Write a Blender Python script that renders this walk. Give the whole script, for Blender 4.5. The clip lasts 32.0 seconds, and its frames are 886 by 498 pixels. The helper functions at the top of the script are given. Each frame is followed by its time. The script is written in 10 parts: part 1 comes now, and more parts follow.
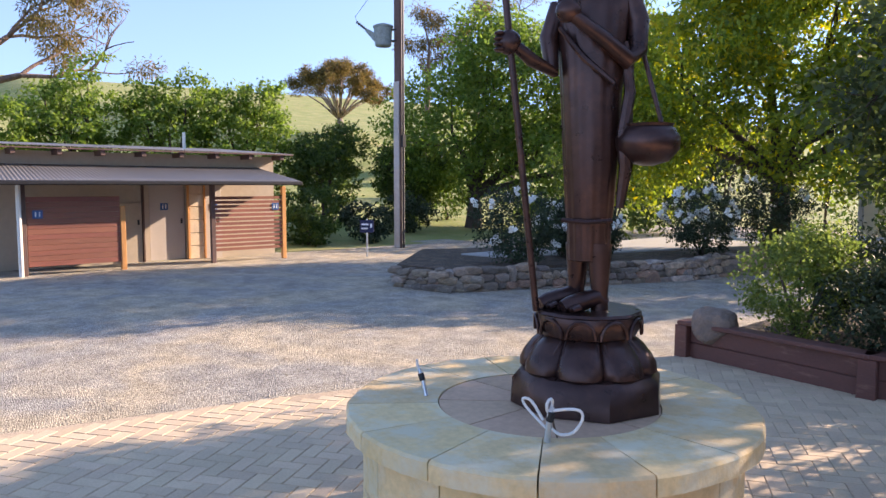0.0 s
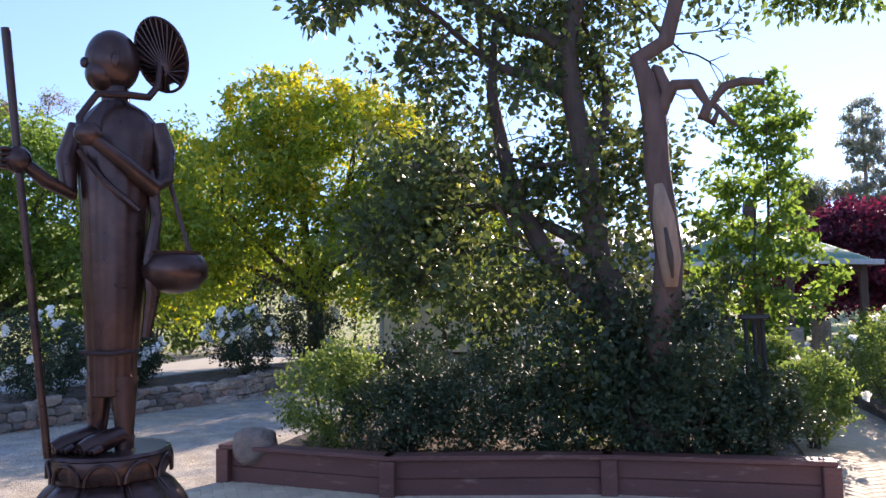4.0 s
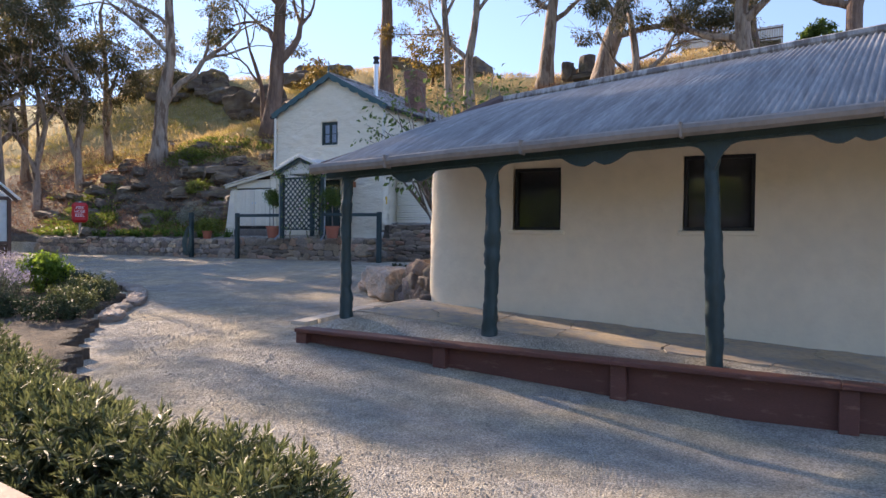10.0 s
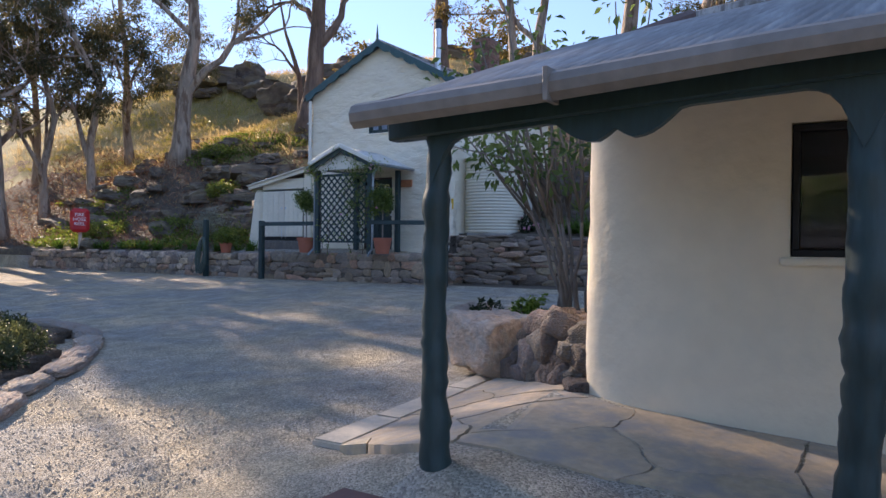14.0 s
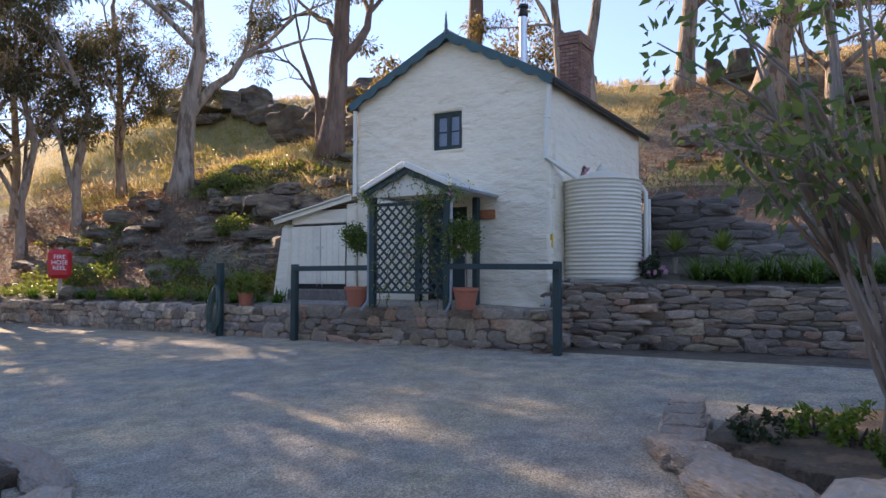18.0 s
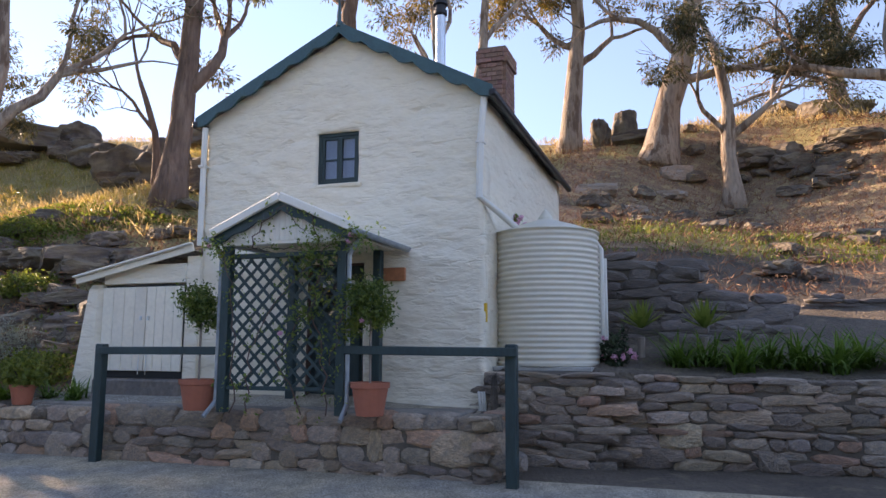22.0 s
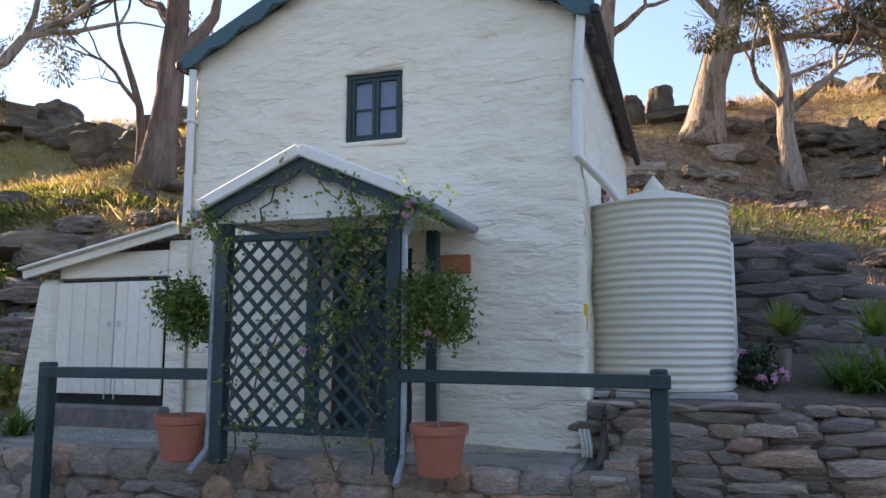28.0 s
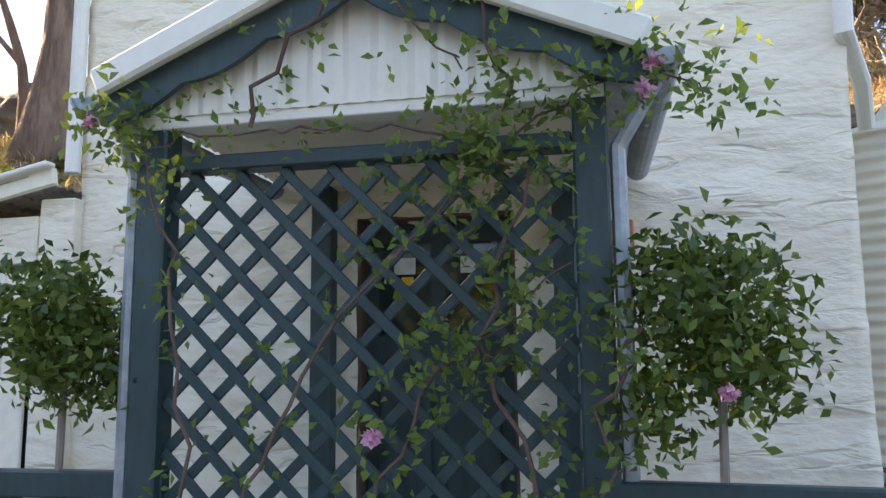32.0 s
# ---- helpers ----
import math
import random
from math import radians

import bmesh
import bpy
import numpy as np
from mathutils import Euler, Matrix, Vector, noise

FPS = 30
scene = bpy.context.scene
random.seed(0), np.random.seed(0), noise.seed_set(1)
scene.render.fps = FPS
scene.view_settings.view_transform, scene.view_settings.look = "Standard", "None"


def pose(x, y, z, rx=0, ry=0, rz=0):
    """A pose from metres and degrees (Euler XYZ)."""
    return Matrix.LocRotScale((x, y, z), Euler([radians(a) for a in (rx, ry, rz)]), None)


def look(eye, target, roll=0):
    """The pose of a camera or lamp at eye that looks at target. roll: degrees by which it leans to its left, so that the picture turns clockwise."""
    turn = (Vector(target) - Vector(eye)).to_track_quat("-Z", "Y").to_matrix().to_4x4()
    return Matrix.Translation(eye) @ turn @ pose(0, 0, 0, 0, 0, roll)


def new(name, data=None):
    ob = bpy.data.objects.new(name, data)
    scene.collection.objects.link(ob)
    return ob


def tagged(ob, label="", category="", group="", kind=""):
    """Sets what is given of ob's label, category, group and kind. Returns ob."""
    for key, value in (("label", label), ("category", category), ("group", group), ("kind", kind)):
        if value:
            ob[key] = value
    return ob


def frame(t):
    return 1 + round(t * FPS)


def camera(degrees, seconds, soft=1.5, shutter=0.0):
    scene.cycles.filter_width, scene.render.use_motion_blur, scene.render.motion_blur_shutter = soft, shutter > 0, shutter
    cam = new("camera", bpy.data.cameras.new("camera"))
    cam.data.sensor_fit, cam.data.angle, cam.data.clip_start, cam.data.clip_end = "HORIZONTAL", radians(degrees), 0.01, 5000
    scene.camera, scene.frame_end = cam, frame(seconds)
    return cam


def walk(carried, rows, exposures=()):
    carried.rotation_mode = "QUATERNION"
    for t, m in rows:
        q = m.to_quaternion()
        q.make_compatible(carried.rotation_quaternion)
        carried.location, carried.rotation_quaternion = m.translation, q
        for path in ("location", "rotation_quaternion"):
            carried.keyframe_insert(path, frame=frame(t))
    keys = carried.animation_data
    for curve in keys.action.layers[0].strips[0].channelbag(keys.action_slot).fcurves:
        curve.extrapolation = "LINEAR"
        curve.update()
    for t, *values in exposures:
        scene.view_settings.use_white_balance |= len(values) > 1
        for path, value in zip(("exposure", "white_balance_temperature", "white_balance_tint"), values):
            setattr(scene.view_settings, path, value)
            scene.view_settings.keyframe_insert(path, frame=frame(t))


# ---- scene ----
cam = camera(61.9, 32.0)
PATH = [
    (0, (-0.877, 2.039, 1.819), (-2.375, 3.354, 1.65), -0.0),
    (0.5, (-0.89, 2.05, 1.819), (-2.287, 3.474, 1.671), 0.0),
    (1, (-0.898, 2.05, 1.824), (-2.166, 3.592, 1.7), 0.2),
    (1.5, (-0.902, 2.052, 1.861), (-2.047, 3.689, 1.773), 0.2),
    (2, (-0.893, 2.026, 1.889), (-1.95, 3.723, 1.856), 0.1),
    (2.5, (-0.883, 2.013, 1.905), (-1.879, 3.748, 1.936), 0.1),
    (4.5, (-0.726, 2.083, 1.84), (-0.965, 4.063, 1.992), -1.0),
    (5, (-0.648, 2.145, 1.823), (-0.597, 4.139, 1.97), -0.8),
    (5.5, (-0.543, 2.162, 1.814), (-0.226, 4.132, 1.946), -0.7),
    (6, (-0.474, 2.188, 1.795), (0.103, 4.1, 1.908), -0.7),
    (6.5, (-0.39, 2.234, 1.774), (0.428, 4.057, 1.847), -0.7),
    (7, (-0.376, 2.262, 1.753), (0.7, 3.948, 1.774), -0.6),
    (7.5, (-0.296, 2.388, 1.734), (1.037, 3.879, 1.711), -0.5),
    (8, (-0.079, 2.538, 1.718), (1.447, 3.83, 1.67), -0.1),
    (8.5, (0.288, 2.704, 1.724), (1.944, 3.823, 1.662), 0.2),
    (9, (0.704, 2.878, 1.715), (2.421, 3.901, 1.654), 0.2),
    (9.5, (1.325, 3.078, 1.645), (3.075, 4.045, 1.607), 0.5),
    (10, (1.964, 3.313, 1.595), (3.736, 4.24, 1.566), 0.6),
    (10.5, (2.618, 3.618, 1.581), (4.407, 4.511, 1.552), 0.6),
    (11, (3.331, 3.889, 1.543), (5.147, 4.727, 1.514), 0.7),
    (11.5, (4.035, 4.257, 1.495), (5.883, 5.021, 1.469), 0.9),
    (12, (4.749, 4.672, 1.533), (6.619, 5.381, 1.486), 0.9),
    (12.5, (5.277, 5.122, 1.615), (7.149, 5.825, 1.581), 1.1),
    (13, (5.765, 5.63, 1.638), (7.616, 6.389, 1.634), 1.4),
    (13.5, (6.062, 6.172, 1.725), (7.844, 7.081, 1.724), 1.2),
    (14, (6.289, 6.651, 1.771), (8.004, 7.68, 1.76), 0.6),
    (14.5, (6.505, 7.218, 1.832), (8.19, 8.296, 1.796), 0.3),
    (15, (6.879, 7.795, 1.851), (8.546, 8.899, 1.801), 0.0),
    (15.5, (7.082, 8.336, 1.927), (8.755, 9.431, 1.889), -0.1),
    (17.5, (8.55, 10.067, 1.946), (10.254, 11.112, 2.006), 0.3),
    (18, (9.021, 10.458, 2.017), (10.745, 11.468, 2.104), 0.2),
    (18.5, (9.495, 10.806, 2.0), (11.234, 11.787, 2.111), 0.4),
    (19, (9.995, 11.027, 2.041), (11.752, 11.974, 2.177), 0.3),
    (19.5, (10.455, 11.363, 2.075), (12.232, 12.265, 2.25), 0.4),
    (20, (10.841, 11.692, 2.128), (12.645, 12.531, 2.335), 0.3),
    (20.5, (11.246, 12.037, 2.165), (13.081, 12.795, 2.401), 0.1),
    (21, (11.54, 12.354, 2.216), (13.398, 13.05, 2.466), 0.3),
    (21.5, (11.901, 12.643, 2.216), (13.77, 13.305, 2.478), 0.2),
    (22, (12.211, 12.918, 2.271), (14.089, 13.553, 2.541), 0.2),
    (22.5, (12.519, 13.159, 2.315), (14.408, 13.754, 2.591), 0.3),
    (23, (12.864, 13.392, 2.309), (14.774, 13.914, 2.59), 0.2),
    (23.5, (13.094, 13.534, 2.355), (15.02, 13.989, 2.638), 0.0),
    (24, (13.236, 13.674, 2.396), (15.174, 14.083, 2.678), 0.0),
    (24.5, (13.276, 13.72, 2.411), (15.216, 14.115, 2.695), 0.3),
    (25, (13.245, 13.764, 2.398), (15.173, 14.219, 2.672), 0.2),
    (25.5, (13.225, 13.809, 2.385), (15.124, 14.384, 2.633), 0.3),
    (26, (13.26, 13.866, 2.373), (15.136, 14.52, 2.597), 0.3),
    (26.5, (13.408, 13.959, 2.413), (15.279, 14.636, 2.621), 0.3),
    (28.5, (14.862, 14.792, 2.541), (16.751, 15.393, 2.807), 0.0),
    (29, (15.187, 15.066, 2.58), (17.08, 15.654, 2.852), -0.0),
    (29.5, (15.583, 15.399, 2.615), (17.481, 15.966, 2.886), -0.1),
    (30, (15.93, 15.701, 2.674), (17.836, 16.252, 2.925), -0.1),
    (30.5, (16.336, 15.984, 2.684), (18.251, 16.502, 2.935), -0.2),
    (31, (16.743, 16.278, 2.732), (18.668, 16.772, 2.956), -0.3),
    (32, (17.39, 16.665, 2.705), (19.332, 17.061, 2.973), -0.6),
]
EXPOSURE = [(0.0, 1.43, 7150, 22), (2.5, 1.47, 6650, 22), (4.5, 1.4, 6500, 24), (6.0, 1.15, 6800, 26), (7.0, 0.9, 7200, 22), (9.0, 1.1, 7500, 21), (11.0, 1.45, 7300, 20), (12.0, 1.6, 7500, 20), (13.0, 1.65, 7600, 18), (14.0, 1.2, 7150, 19), (15.0, 1.22, 6950, 21), (17.5, 1.38, 7650, 22), (19.5, 1.5, 7900, 23), (22.0, 1.56, 8300, 24), (26.5, 1.7, 7900, 20), (29.0, 1.72, 8500, 19), (31.0, 1.85, 8900, 19), (32.0, 2.3, 9100, 18)]
walk(cam, [(t, look(eye, target, roll)) for t, eye, target, roll in PATH], EXPOSURE)

# ---- sky and sun: late light from beyond the garden, 22 degrees high ----
SUN_AZ, SUN_EL = radians(17.6), radians(22.5)          # azimuth from +y towards +x
world = bpy.data.worlds.new("sky")
scene.world = world
world.use_nodes = True
wn = world.node_tree
wn.nodes.clear()
sky = wn.nodes.new("ShaderNodeTexSky")
sky.sky_type = "NISHITA"
sky.sun_disc = False
sky.sun_elevation, sky.sun_rotation = SUN_EL, SUN_AZ
sky.altitude, sky.air_density, sky.dust_density, sky.ozone_density = 1200, 0.85, 0.02, 2.3
bg = wn.nodes.new("ShaderNodeBackground")
bg.inputs["Strength"].default_value = 0.15
wo = wn.nodes.new("ShaderNodeOutputWorld")
sky_co, sky_mul, sky_add = wn.nodes.new("ShaderNodeTexCoord"), wn.nodes.new("ShaderNodeVectorMath"), wn.nodes.new("ShaderNodeVectorMath")
sky_mul.operation, sky_add.operation = "MULTIPLY", "ADD"
sky_mul.inputs[1].default_value, sky_add.inputs[1].default_value = (1, 1, 0.6), (0, 0, 0.153)
wn.links.new(sky_co.outputs["Generated"], sky_mul.inputs[0])
wn.links.new(sky_mul.outputs[0], sky_add.inputs[0])
wn.links.new(sky_add.outputs[0], sky.inputs["Vector"])
wn.links.new(sky.outputs[0], bg.inputs[0])
wn.links.new(bg.outputs[0], wo.inputs[0])
sun = new("sun", bpy.data.lights.new("sun", "SUN"))
sun.data.energy, sun.data.angle, sun.data.color = 4.4, radians(0.55), (1.0, 0.87, 0.70)
to_sun = Vector((math.sin(SUN_AZ) * math.cos(SUN_EL), math.cos(SUN_AZ) * math.cos(SUN_EL), math.sin(SUN_EL)))
sun.matrix_world = look(to_sun * 60, (0, 0, 0))


# ---- materials ----
def material(name, base, rough=0.7, metal=0.0, spread=0.15, grain=40.0, blotch=2.0, bump=0.3, bump_scale=60.0,
             dist=0.01, second=None, second_at=(0.45, 0.65), island=False, objrand=0.0, stretch=(1, 1, 1), spec=0.5, palette=(), dash=0.0):
    """Two scales of colour variation (blotches and grain) on a base colour, with bump."""
    m = bpy.data.materials.new(name)
    m.use_nodes = True
    t = m.node_tree
    b = t.nodes["Principled BSDF"]
    N, L = t.nodes.new, t.links.new
    co = N("ShaderNodeTexCoord")
    mp = N("ShaderNodeMapping")
    mp.inputs["Scale"].default_value = stretch
    L(co.outputs["Object"], mp.inputs[0])
    n1, n2 = N("ShaderNodeTexNoise"), N("ShaderNodeTexNoise")
    for n, s, d in ((n1, blotch, 4), (n2, grain, 6)):
        n.inputs["Scale"].default_value, n.inputs["Detail"].default_value = s, d
        L(mp.outputs[0], n.inputs["Vector"])
    r1 = N("ShaderNodeValToRGB")
    lo = [c * (1 - spread) for c in base]
    hi = [min(1, c * (1 + spread)) for c in base]
    r1.color_ramp.elements[0].position, r1.color_ramp.elements[0].color = 0.32, (*lo, 1)
    r1.color_ramp.elements[1].position, r1.color_ramp.elements[1].color = 0.68, (*hi, 1)
    mx = N("ShaderNodeMix")
    mx.data_type, mx.blend_type = "RGBA", "MIX"
    mx.inputs[0].default_value = 0.5
    L(n1.outputs[0], r1.inputs[0])
    r2 = N("ShaderNodeValToRGB")
    r2.color_ramp.elements[0].position, r2.color_ramp.elements[0].color = 0.3, (*[c * (1 - 1.3 * spread) for c in base], 1)
    r2.color_ramp.elements[1].position, r2.color_ramp.elements[1].color = 0.7, (*[min(1, c * (1 + 1.3 * spread)) for c in base], 1)
    L(n2.outputs[0], r2.inputs[0])
    L(r1.outputs[0], mx.inputs[6])
    L(r2.outputs[0], mx.inputs[7])
    out = mx.outputs[2]
    if second:
        n3 = N("ShaderNodeTexNoise")
        n3.inputs["Scale"].default_value, n3.inputs["Detail"].default_value, n3.inputs["Roughness"].default_value = blotch * 2.3, 8, 0.65
        L(mp.outputs[0], n3.inputs["Vector"])
        r3 = N("ShaderNodeValToRGB")
        r3.color_ramp.elements[0].position, r3.color_ramp.elements[1].position = second_at
        L(n3.outputs[0], r3.inputs[0])
        m2 = N("ShaderNodeMix")
        m2.data_type = "RGBA"
        L(r3.outputs[0], m2.inputs[0])
        L(out, m2.inputs[6])
        m2.inputs[7].default_value = (*second, 1)
        out = m2.outputs[2]
    if island or objrand:
        src = N("ShaderNodeNewGeometry").outputs["Random Per Island"] if island else N("ShaderNodeObjectInfo").outputs["Random"]
        amt = objrand or 0.35
        mr = N("ShaderNodeMapRange")
        mr.inputs[3].default_value, mr.inputs[4].default_value = 1 - amt, 1 + amt
        L(src, mr.inputs[0])
        hs = N("ShaderNodeHueSaturation")
        L(mr.outputs[0], hs.inputs["Value"])
        hm = N("ShaderNodeMapRange")
        hm.inputs[3].default_value, hm.inputs[4].default_value = 0.5 - amt * 0.05, 0.5 + amt * 0.05
        fr = N("ShaderNodeMath")
        fr.operation = "FRACT"
        ml = N("ShaderNodeMath")
        ml.operation = "MULTIPLY"
        ml.inputs[1].default_value = 7.31
        L(src, ml.inputs[0])
        L(ml.outputs[0], fr.inputs[0])
        L(fr.outputs[0], hm.inputs[0])
        L(hm.outputs[0], hs.inputs["Hue"])
        L(out, hs.inputs["Color"])
        out = hs.outputs[0]
    if palette:
        # each stone takes one of a few colours
        ps = N("ShaderNodeNewGeometry").outputs["Random Per Island"] if island else N("ShaderNodeObjectInfo").outputs["Random"]
        pm, pf, pr, px = N("ShaderNodeMath"), N("ShaderNodeMath"), N("ShaderNodeValToRGB"), N("ShaderNodeMix")
        pm.operation, pf.operation = "MULTIPLY", "FRACT"
        pm.inputs[1].default_value = 23.7
        L(ps, pm.inputs[0])
        L(pm.outputs[0], pf.inputs[0])
        pr.color_ramp.interpolation = "CONSTANT"
        while len(pr.color_ramp.elements) < len(palette):
            pr.color_ramp.elements.new(0.5)
        for i, c in enumerate(palette):
            pr.color_ramp.elements[i].position = i / len(palette)
            pr.color_ramp.elements[i].color = (*c, 1)
        L(pf.outputs[0], pr.inputs[0])
        px.data_type, px.blend_type = "RGBA", "MULTIPLY"
        px.inputs[0].default_value = 1.0
        L(out, px.inputs[6])
        L(pr.outputs[0], px.inputs[7])
        out = px.outputs[2]
    L(out, b.inputs["Base Color"])
    b.inputs["Metallic"].default_value = metal
    b.inputs["Specular IOR Level"].default_value = spec
    rr = N("ShaderNodeMapRange")
    rr.inputs[3].default_value, rr.inputs[4].default_value = max(0.05, rough - 0.1), min(1, rough + 0.1)
    L(n2.outputs[0], rr.inputs[0])
    L(rr.outputs[0], b.inputs["Roughness"])
    if bump:
        n4 = N("ShaderNodeTexNoise")
        n4.inputs["Scale"].default_value, n4.inputs["Detail"].default_value = bump_scale, 5
        L(mp.outputs[0], n4.inputs["Vector"])
        bp = N("ShaderNodeBump")
        bp.inputs["Strength"].default_value, bp.inputs["Distance"].default_value = bump, dist
        tall = n4.outputs[0]
        if dash:
            # short level ledges left by the stones under the coats
            m5, n5, r5, a5 = N("ShaderNodeMapping"), N("ShaderNodeTexNoise"), N("ShaderNodeValToRGB"), N("ShaderNodeMath")
            m5.inputs["Scale"].default_value = (1, 1, 4.5)
            n5.inputs["Scale"].default_value, n5.inputs["Detail"].default_value, n5.inputs["Distortion"].default_value = 2.6, 3, 0.6
            r5.color_ramp.elements[0].position, r5.color_ramp.elements[1].position = 0.58, 0.66
            a5.operation, a5.inputs[1].default_value = "MULTIPLY_ADD", -0.35 * dash
            L(co.outputs["Object"], m5.inputs[0])
            L(m5.outputs[0], n5.inputs["Vector"])
            L(n5.outputs[0], r5.inputs[0])
            L(r5.outputs[0], a5.inputs[0])
            L(tall, a5.inputs[2])
            tall = a5.outputs[0]
        L(tall, bp.inputs["Height"])
        L(bp.outputs[0], b.inputs["Normal"])
    return m


def leaf_material(name, a, b2, trans=0.45, rough=0.5, tip=None):
    """Leaves: colour differs from leaf to leaf, light shines through them."""
    m = bpy.data.materials.new(name)
    m.use_nodes = True
    t = m.node_tree
    b = t.nodes["Principled BSDF"]
    N, L = t.nodes.new, t.links.new
    g = N("ShaderNodeNewGeometry")
    r = N("ShaderNodeValToRGB")
    r.color_ramp.elements[0].color, r.color_ramp.elements[1].color = (*a, 1), (*b2, 1)
    if tip:
        e = r.color_ramp.elements.new(0.9)
        e.color = (*b2, 1)
        r.color_ramp.elements[2].color = (*tip, 1)
    L(g.outputs["Random Per Island"], r.inputs[0])
    co = N("ShaderNodeTexCoord")
    n = N("ShaderNodeTexNoise")
    n.inputs["Scale"].default_value = 0.9
    L(co.outputs["Object"], n.inputs["Vector"])
    mr = N("ShaderNodeMapRange")
    mr.inputs[3].default_value, mr.inputs[4].default_value = 0.65, 1.35
    L(n.outputs[0], mr.inputs[0])
    hs = N("ShaderNodeHueSaturation")
    L(mr.outputs[0], hs.inputs["Value"])
    L(r.outputs[0], hs.inputs["Color"])
    L(hs.outputs[0], b.inputs["Base Color"])
    b.inputs["Roughness"].default_value = rough
    b.inputs["Specular IOR Level"].default_value = 0.35
    tr = N("ShaderNodeBsdfTranslucent")
    h2 = N("ShaderNodeHueSaturation")
    h2.inputs["Saturation"].default_value, h2.inputs["Value"].default_value, h2.inputs["Hue"].default_value = 1.1, 1.7, 0.485
    L(hs.outputs[0], h2.inputs["Color"])
    L(h2.outputs[0], tr.inputs[0])
    mix = N("ShaderNodeMixShader")
    mix.inputs[0].default_value = trans
    L(b.outputs[0], mix.inputs[1])
    L(tr.outputs[0], mix.inputs[2])
    L(mix.outputs[0], t.nodes["Material Output"].inputs[0])
    return m


def glass_material(name, tint=(0.75, 0.8, 0.82), rough=0.03):
    m = bpy.data.materials.new(name)
    m.use_nodes = True
    b = m.node_tree.nodes["Principled BSDF"]
    b.inputs["Base Color"].default_value = (*tint, 1)
    b.inputs["Roughness"].default_value = rough
    b.inputs["Transmission Weight"].default_value = 1.0
    b.inputs["IOR"].default_value = 1.45
    return m


M = {}
def gravel_material(name, base, warm, scale):
    """Crushed stone: each small cell its own tone, sandy drifts between, relief from the cells."""
    m = bpy.data.materials.new(name)
    m.use_nodes = True
    t = m.node_tree
    b = t.nodes["Principled BSDF"]
    b.inputs["Roughness"].default_value = 0.92
    b.inputs["Specular IOR Level"].default_value = 0.25
    N, L = t.nodes.new, t.links.new
    co = N("ShaderNodeTexCoord")
    cells, drift, fine = N("ShaderNodeTexVoronoi"), N("ShaderNodeTexNoise"), N("ShaderNodeTexNoise")
    cells.inputs["Scale"].default_value = scale
    drift.inputs["Scale"].default_value, drift.inputs["Detail"].default_value, drift.inputs["Distortion"].default_value = 0.55, 7, 1.4
    fine.inputs["Scale"].default_value, fine.inputs["Detail"].default_value = 3.5, 9
    for n in (cells, drift, fine):
        L(co.outputs["Object"], n.inputs["Vector"])
    sep = N("ShaderNodeSeparateColor")
    L(cells.outputs["Color"], sep.inputs[0])
    tone = N("ShaderNodeMapRange")
    tone.inputs[3].default_value, tone.inputs[4].default_value = 0.60, 1.40
    L(sep.outputs[0], tone.inputs[0])
    ramp = N("ShaderNodeValToRGB")
    ramp.color_ramp.elements[0].position, ramp.color_ramp.elements[1].position = 0.40, 0.62
    ramp.color_ramp.elements[0].color, ramp.color_ramp.elements[1].color = (*base, 1), (*warm, 1)
    L(drift.outputs[0], ramp.inputs[0])
    ft = N("ShaderNodeMapRange")
    ft.inputs[3].default_value, ft.inputs[4].default_value = 0.45, 1.55
    L(fine.outputs[0], ft.inputs[0])
    mul = N("ShaderNodeMath")
    mul.operation = "MULTIPLY"
    L(tone.outputs[0], mul.inputs[0])
    L(ft.outputs[0], mul.inputs[1])
    hs = N("ShaderNodeHueSaturation")
    L(ramp.outputs[0], hs.inputs["Color"])
    L(mul.outputs[0], hs.inputs["Value"])
    L(hs.outputs[0], b.inputs["Base Color"])
    add = N("ShaderNodeMath")
    add.operation = "MULTIPLY_ADD"
    L(cells.outputs["Distance"], add.inputs[0])
    add.inputs[1].default_value = -1.0
    L(fine.outputs[0], add.inputs[2])
    bp = N("ShaderNodeBump")
    bp.inputs["Strength"].default_value, bp.inputs["Distance"].default_value = 0.75, 0.022
    L(add.outputs[0], bp.inputs["Height"])
    L(bp.outputs[0], b.inputs["Normal"])
    return m


M["gravel"] = gravel_material("gravel", (0.35, 0.325, 0.285), (0.47, 0.395, 0.285), 75)
M["dry_grass"] = material("dry_grass", (0.36, 0.30, 0.13), 0.95, spread=0.3, grain=14, blotch=0.35, bump=1.0, bump_scale=22, dist=0.06, second=(0.20, 0.17, 0.08), second_at=(0.52, 0.68))
M["lawn"] = material("lawn", (0.22, 0.25, 0.07), 0.95, spread=0.25, grain=10, blotch=0.2, bump=0.6, bump_scale=20, dist=0.05, second=(0.34, 0.31, 0.12))
M["soil"] = material("soil", (0.10, 0.072, 0.05), 0.95, spread=0.4, grain=30, blotch=2.0, bump=1.0, bump_scale=30, dist=0.05, second=(0.2, 0.13, 0.08), second_at=(0.52, 0.62))
M["litter"] = material("leaf_litter", (0.30, 0.205, 0.135), 0.95, spread=0.5, grain=18, blotch=1.3, bump=1.0, bump_scale=16, dist=0.12, second=(0.46, 0.36, 0.20), second_at=(0.5, 0.62))
# grey-brown soil, darkened further to paint in the shade of the bank
M["bank_soil"] = material("bank_soil", (0.125, 0.098, 0.075), 0.95, spread=0.4, grain=24, blotch=1.6, bump=1.0, bump_scale=20, dist=0.08, second=(0.20, 0.155, 0.105), second_at=(0.54, 0.66))
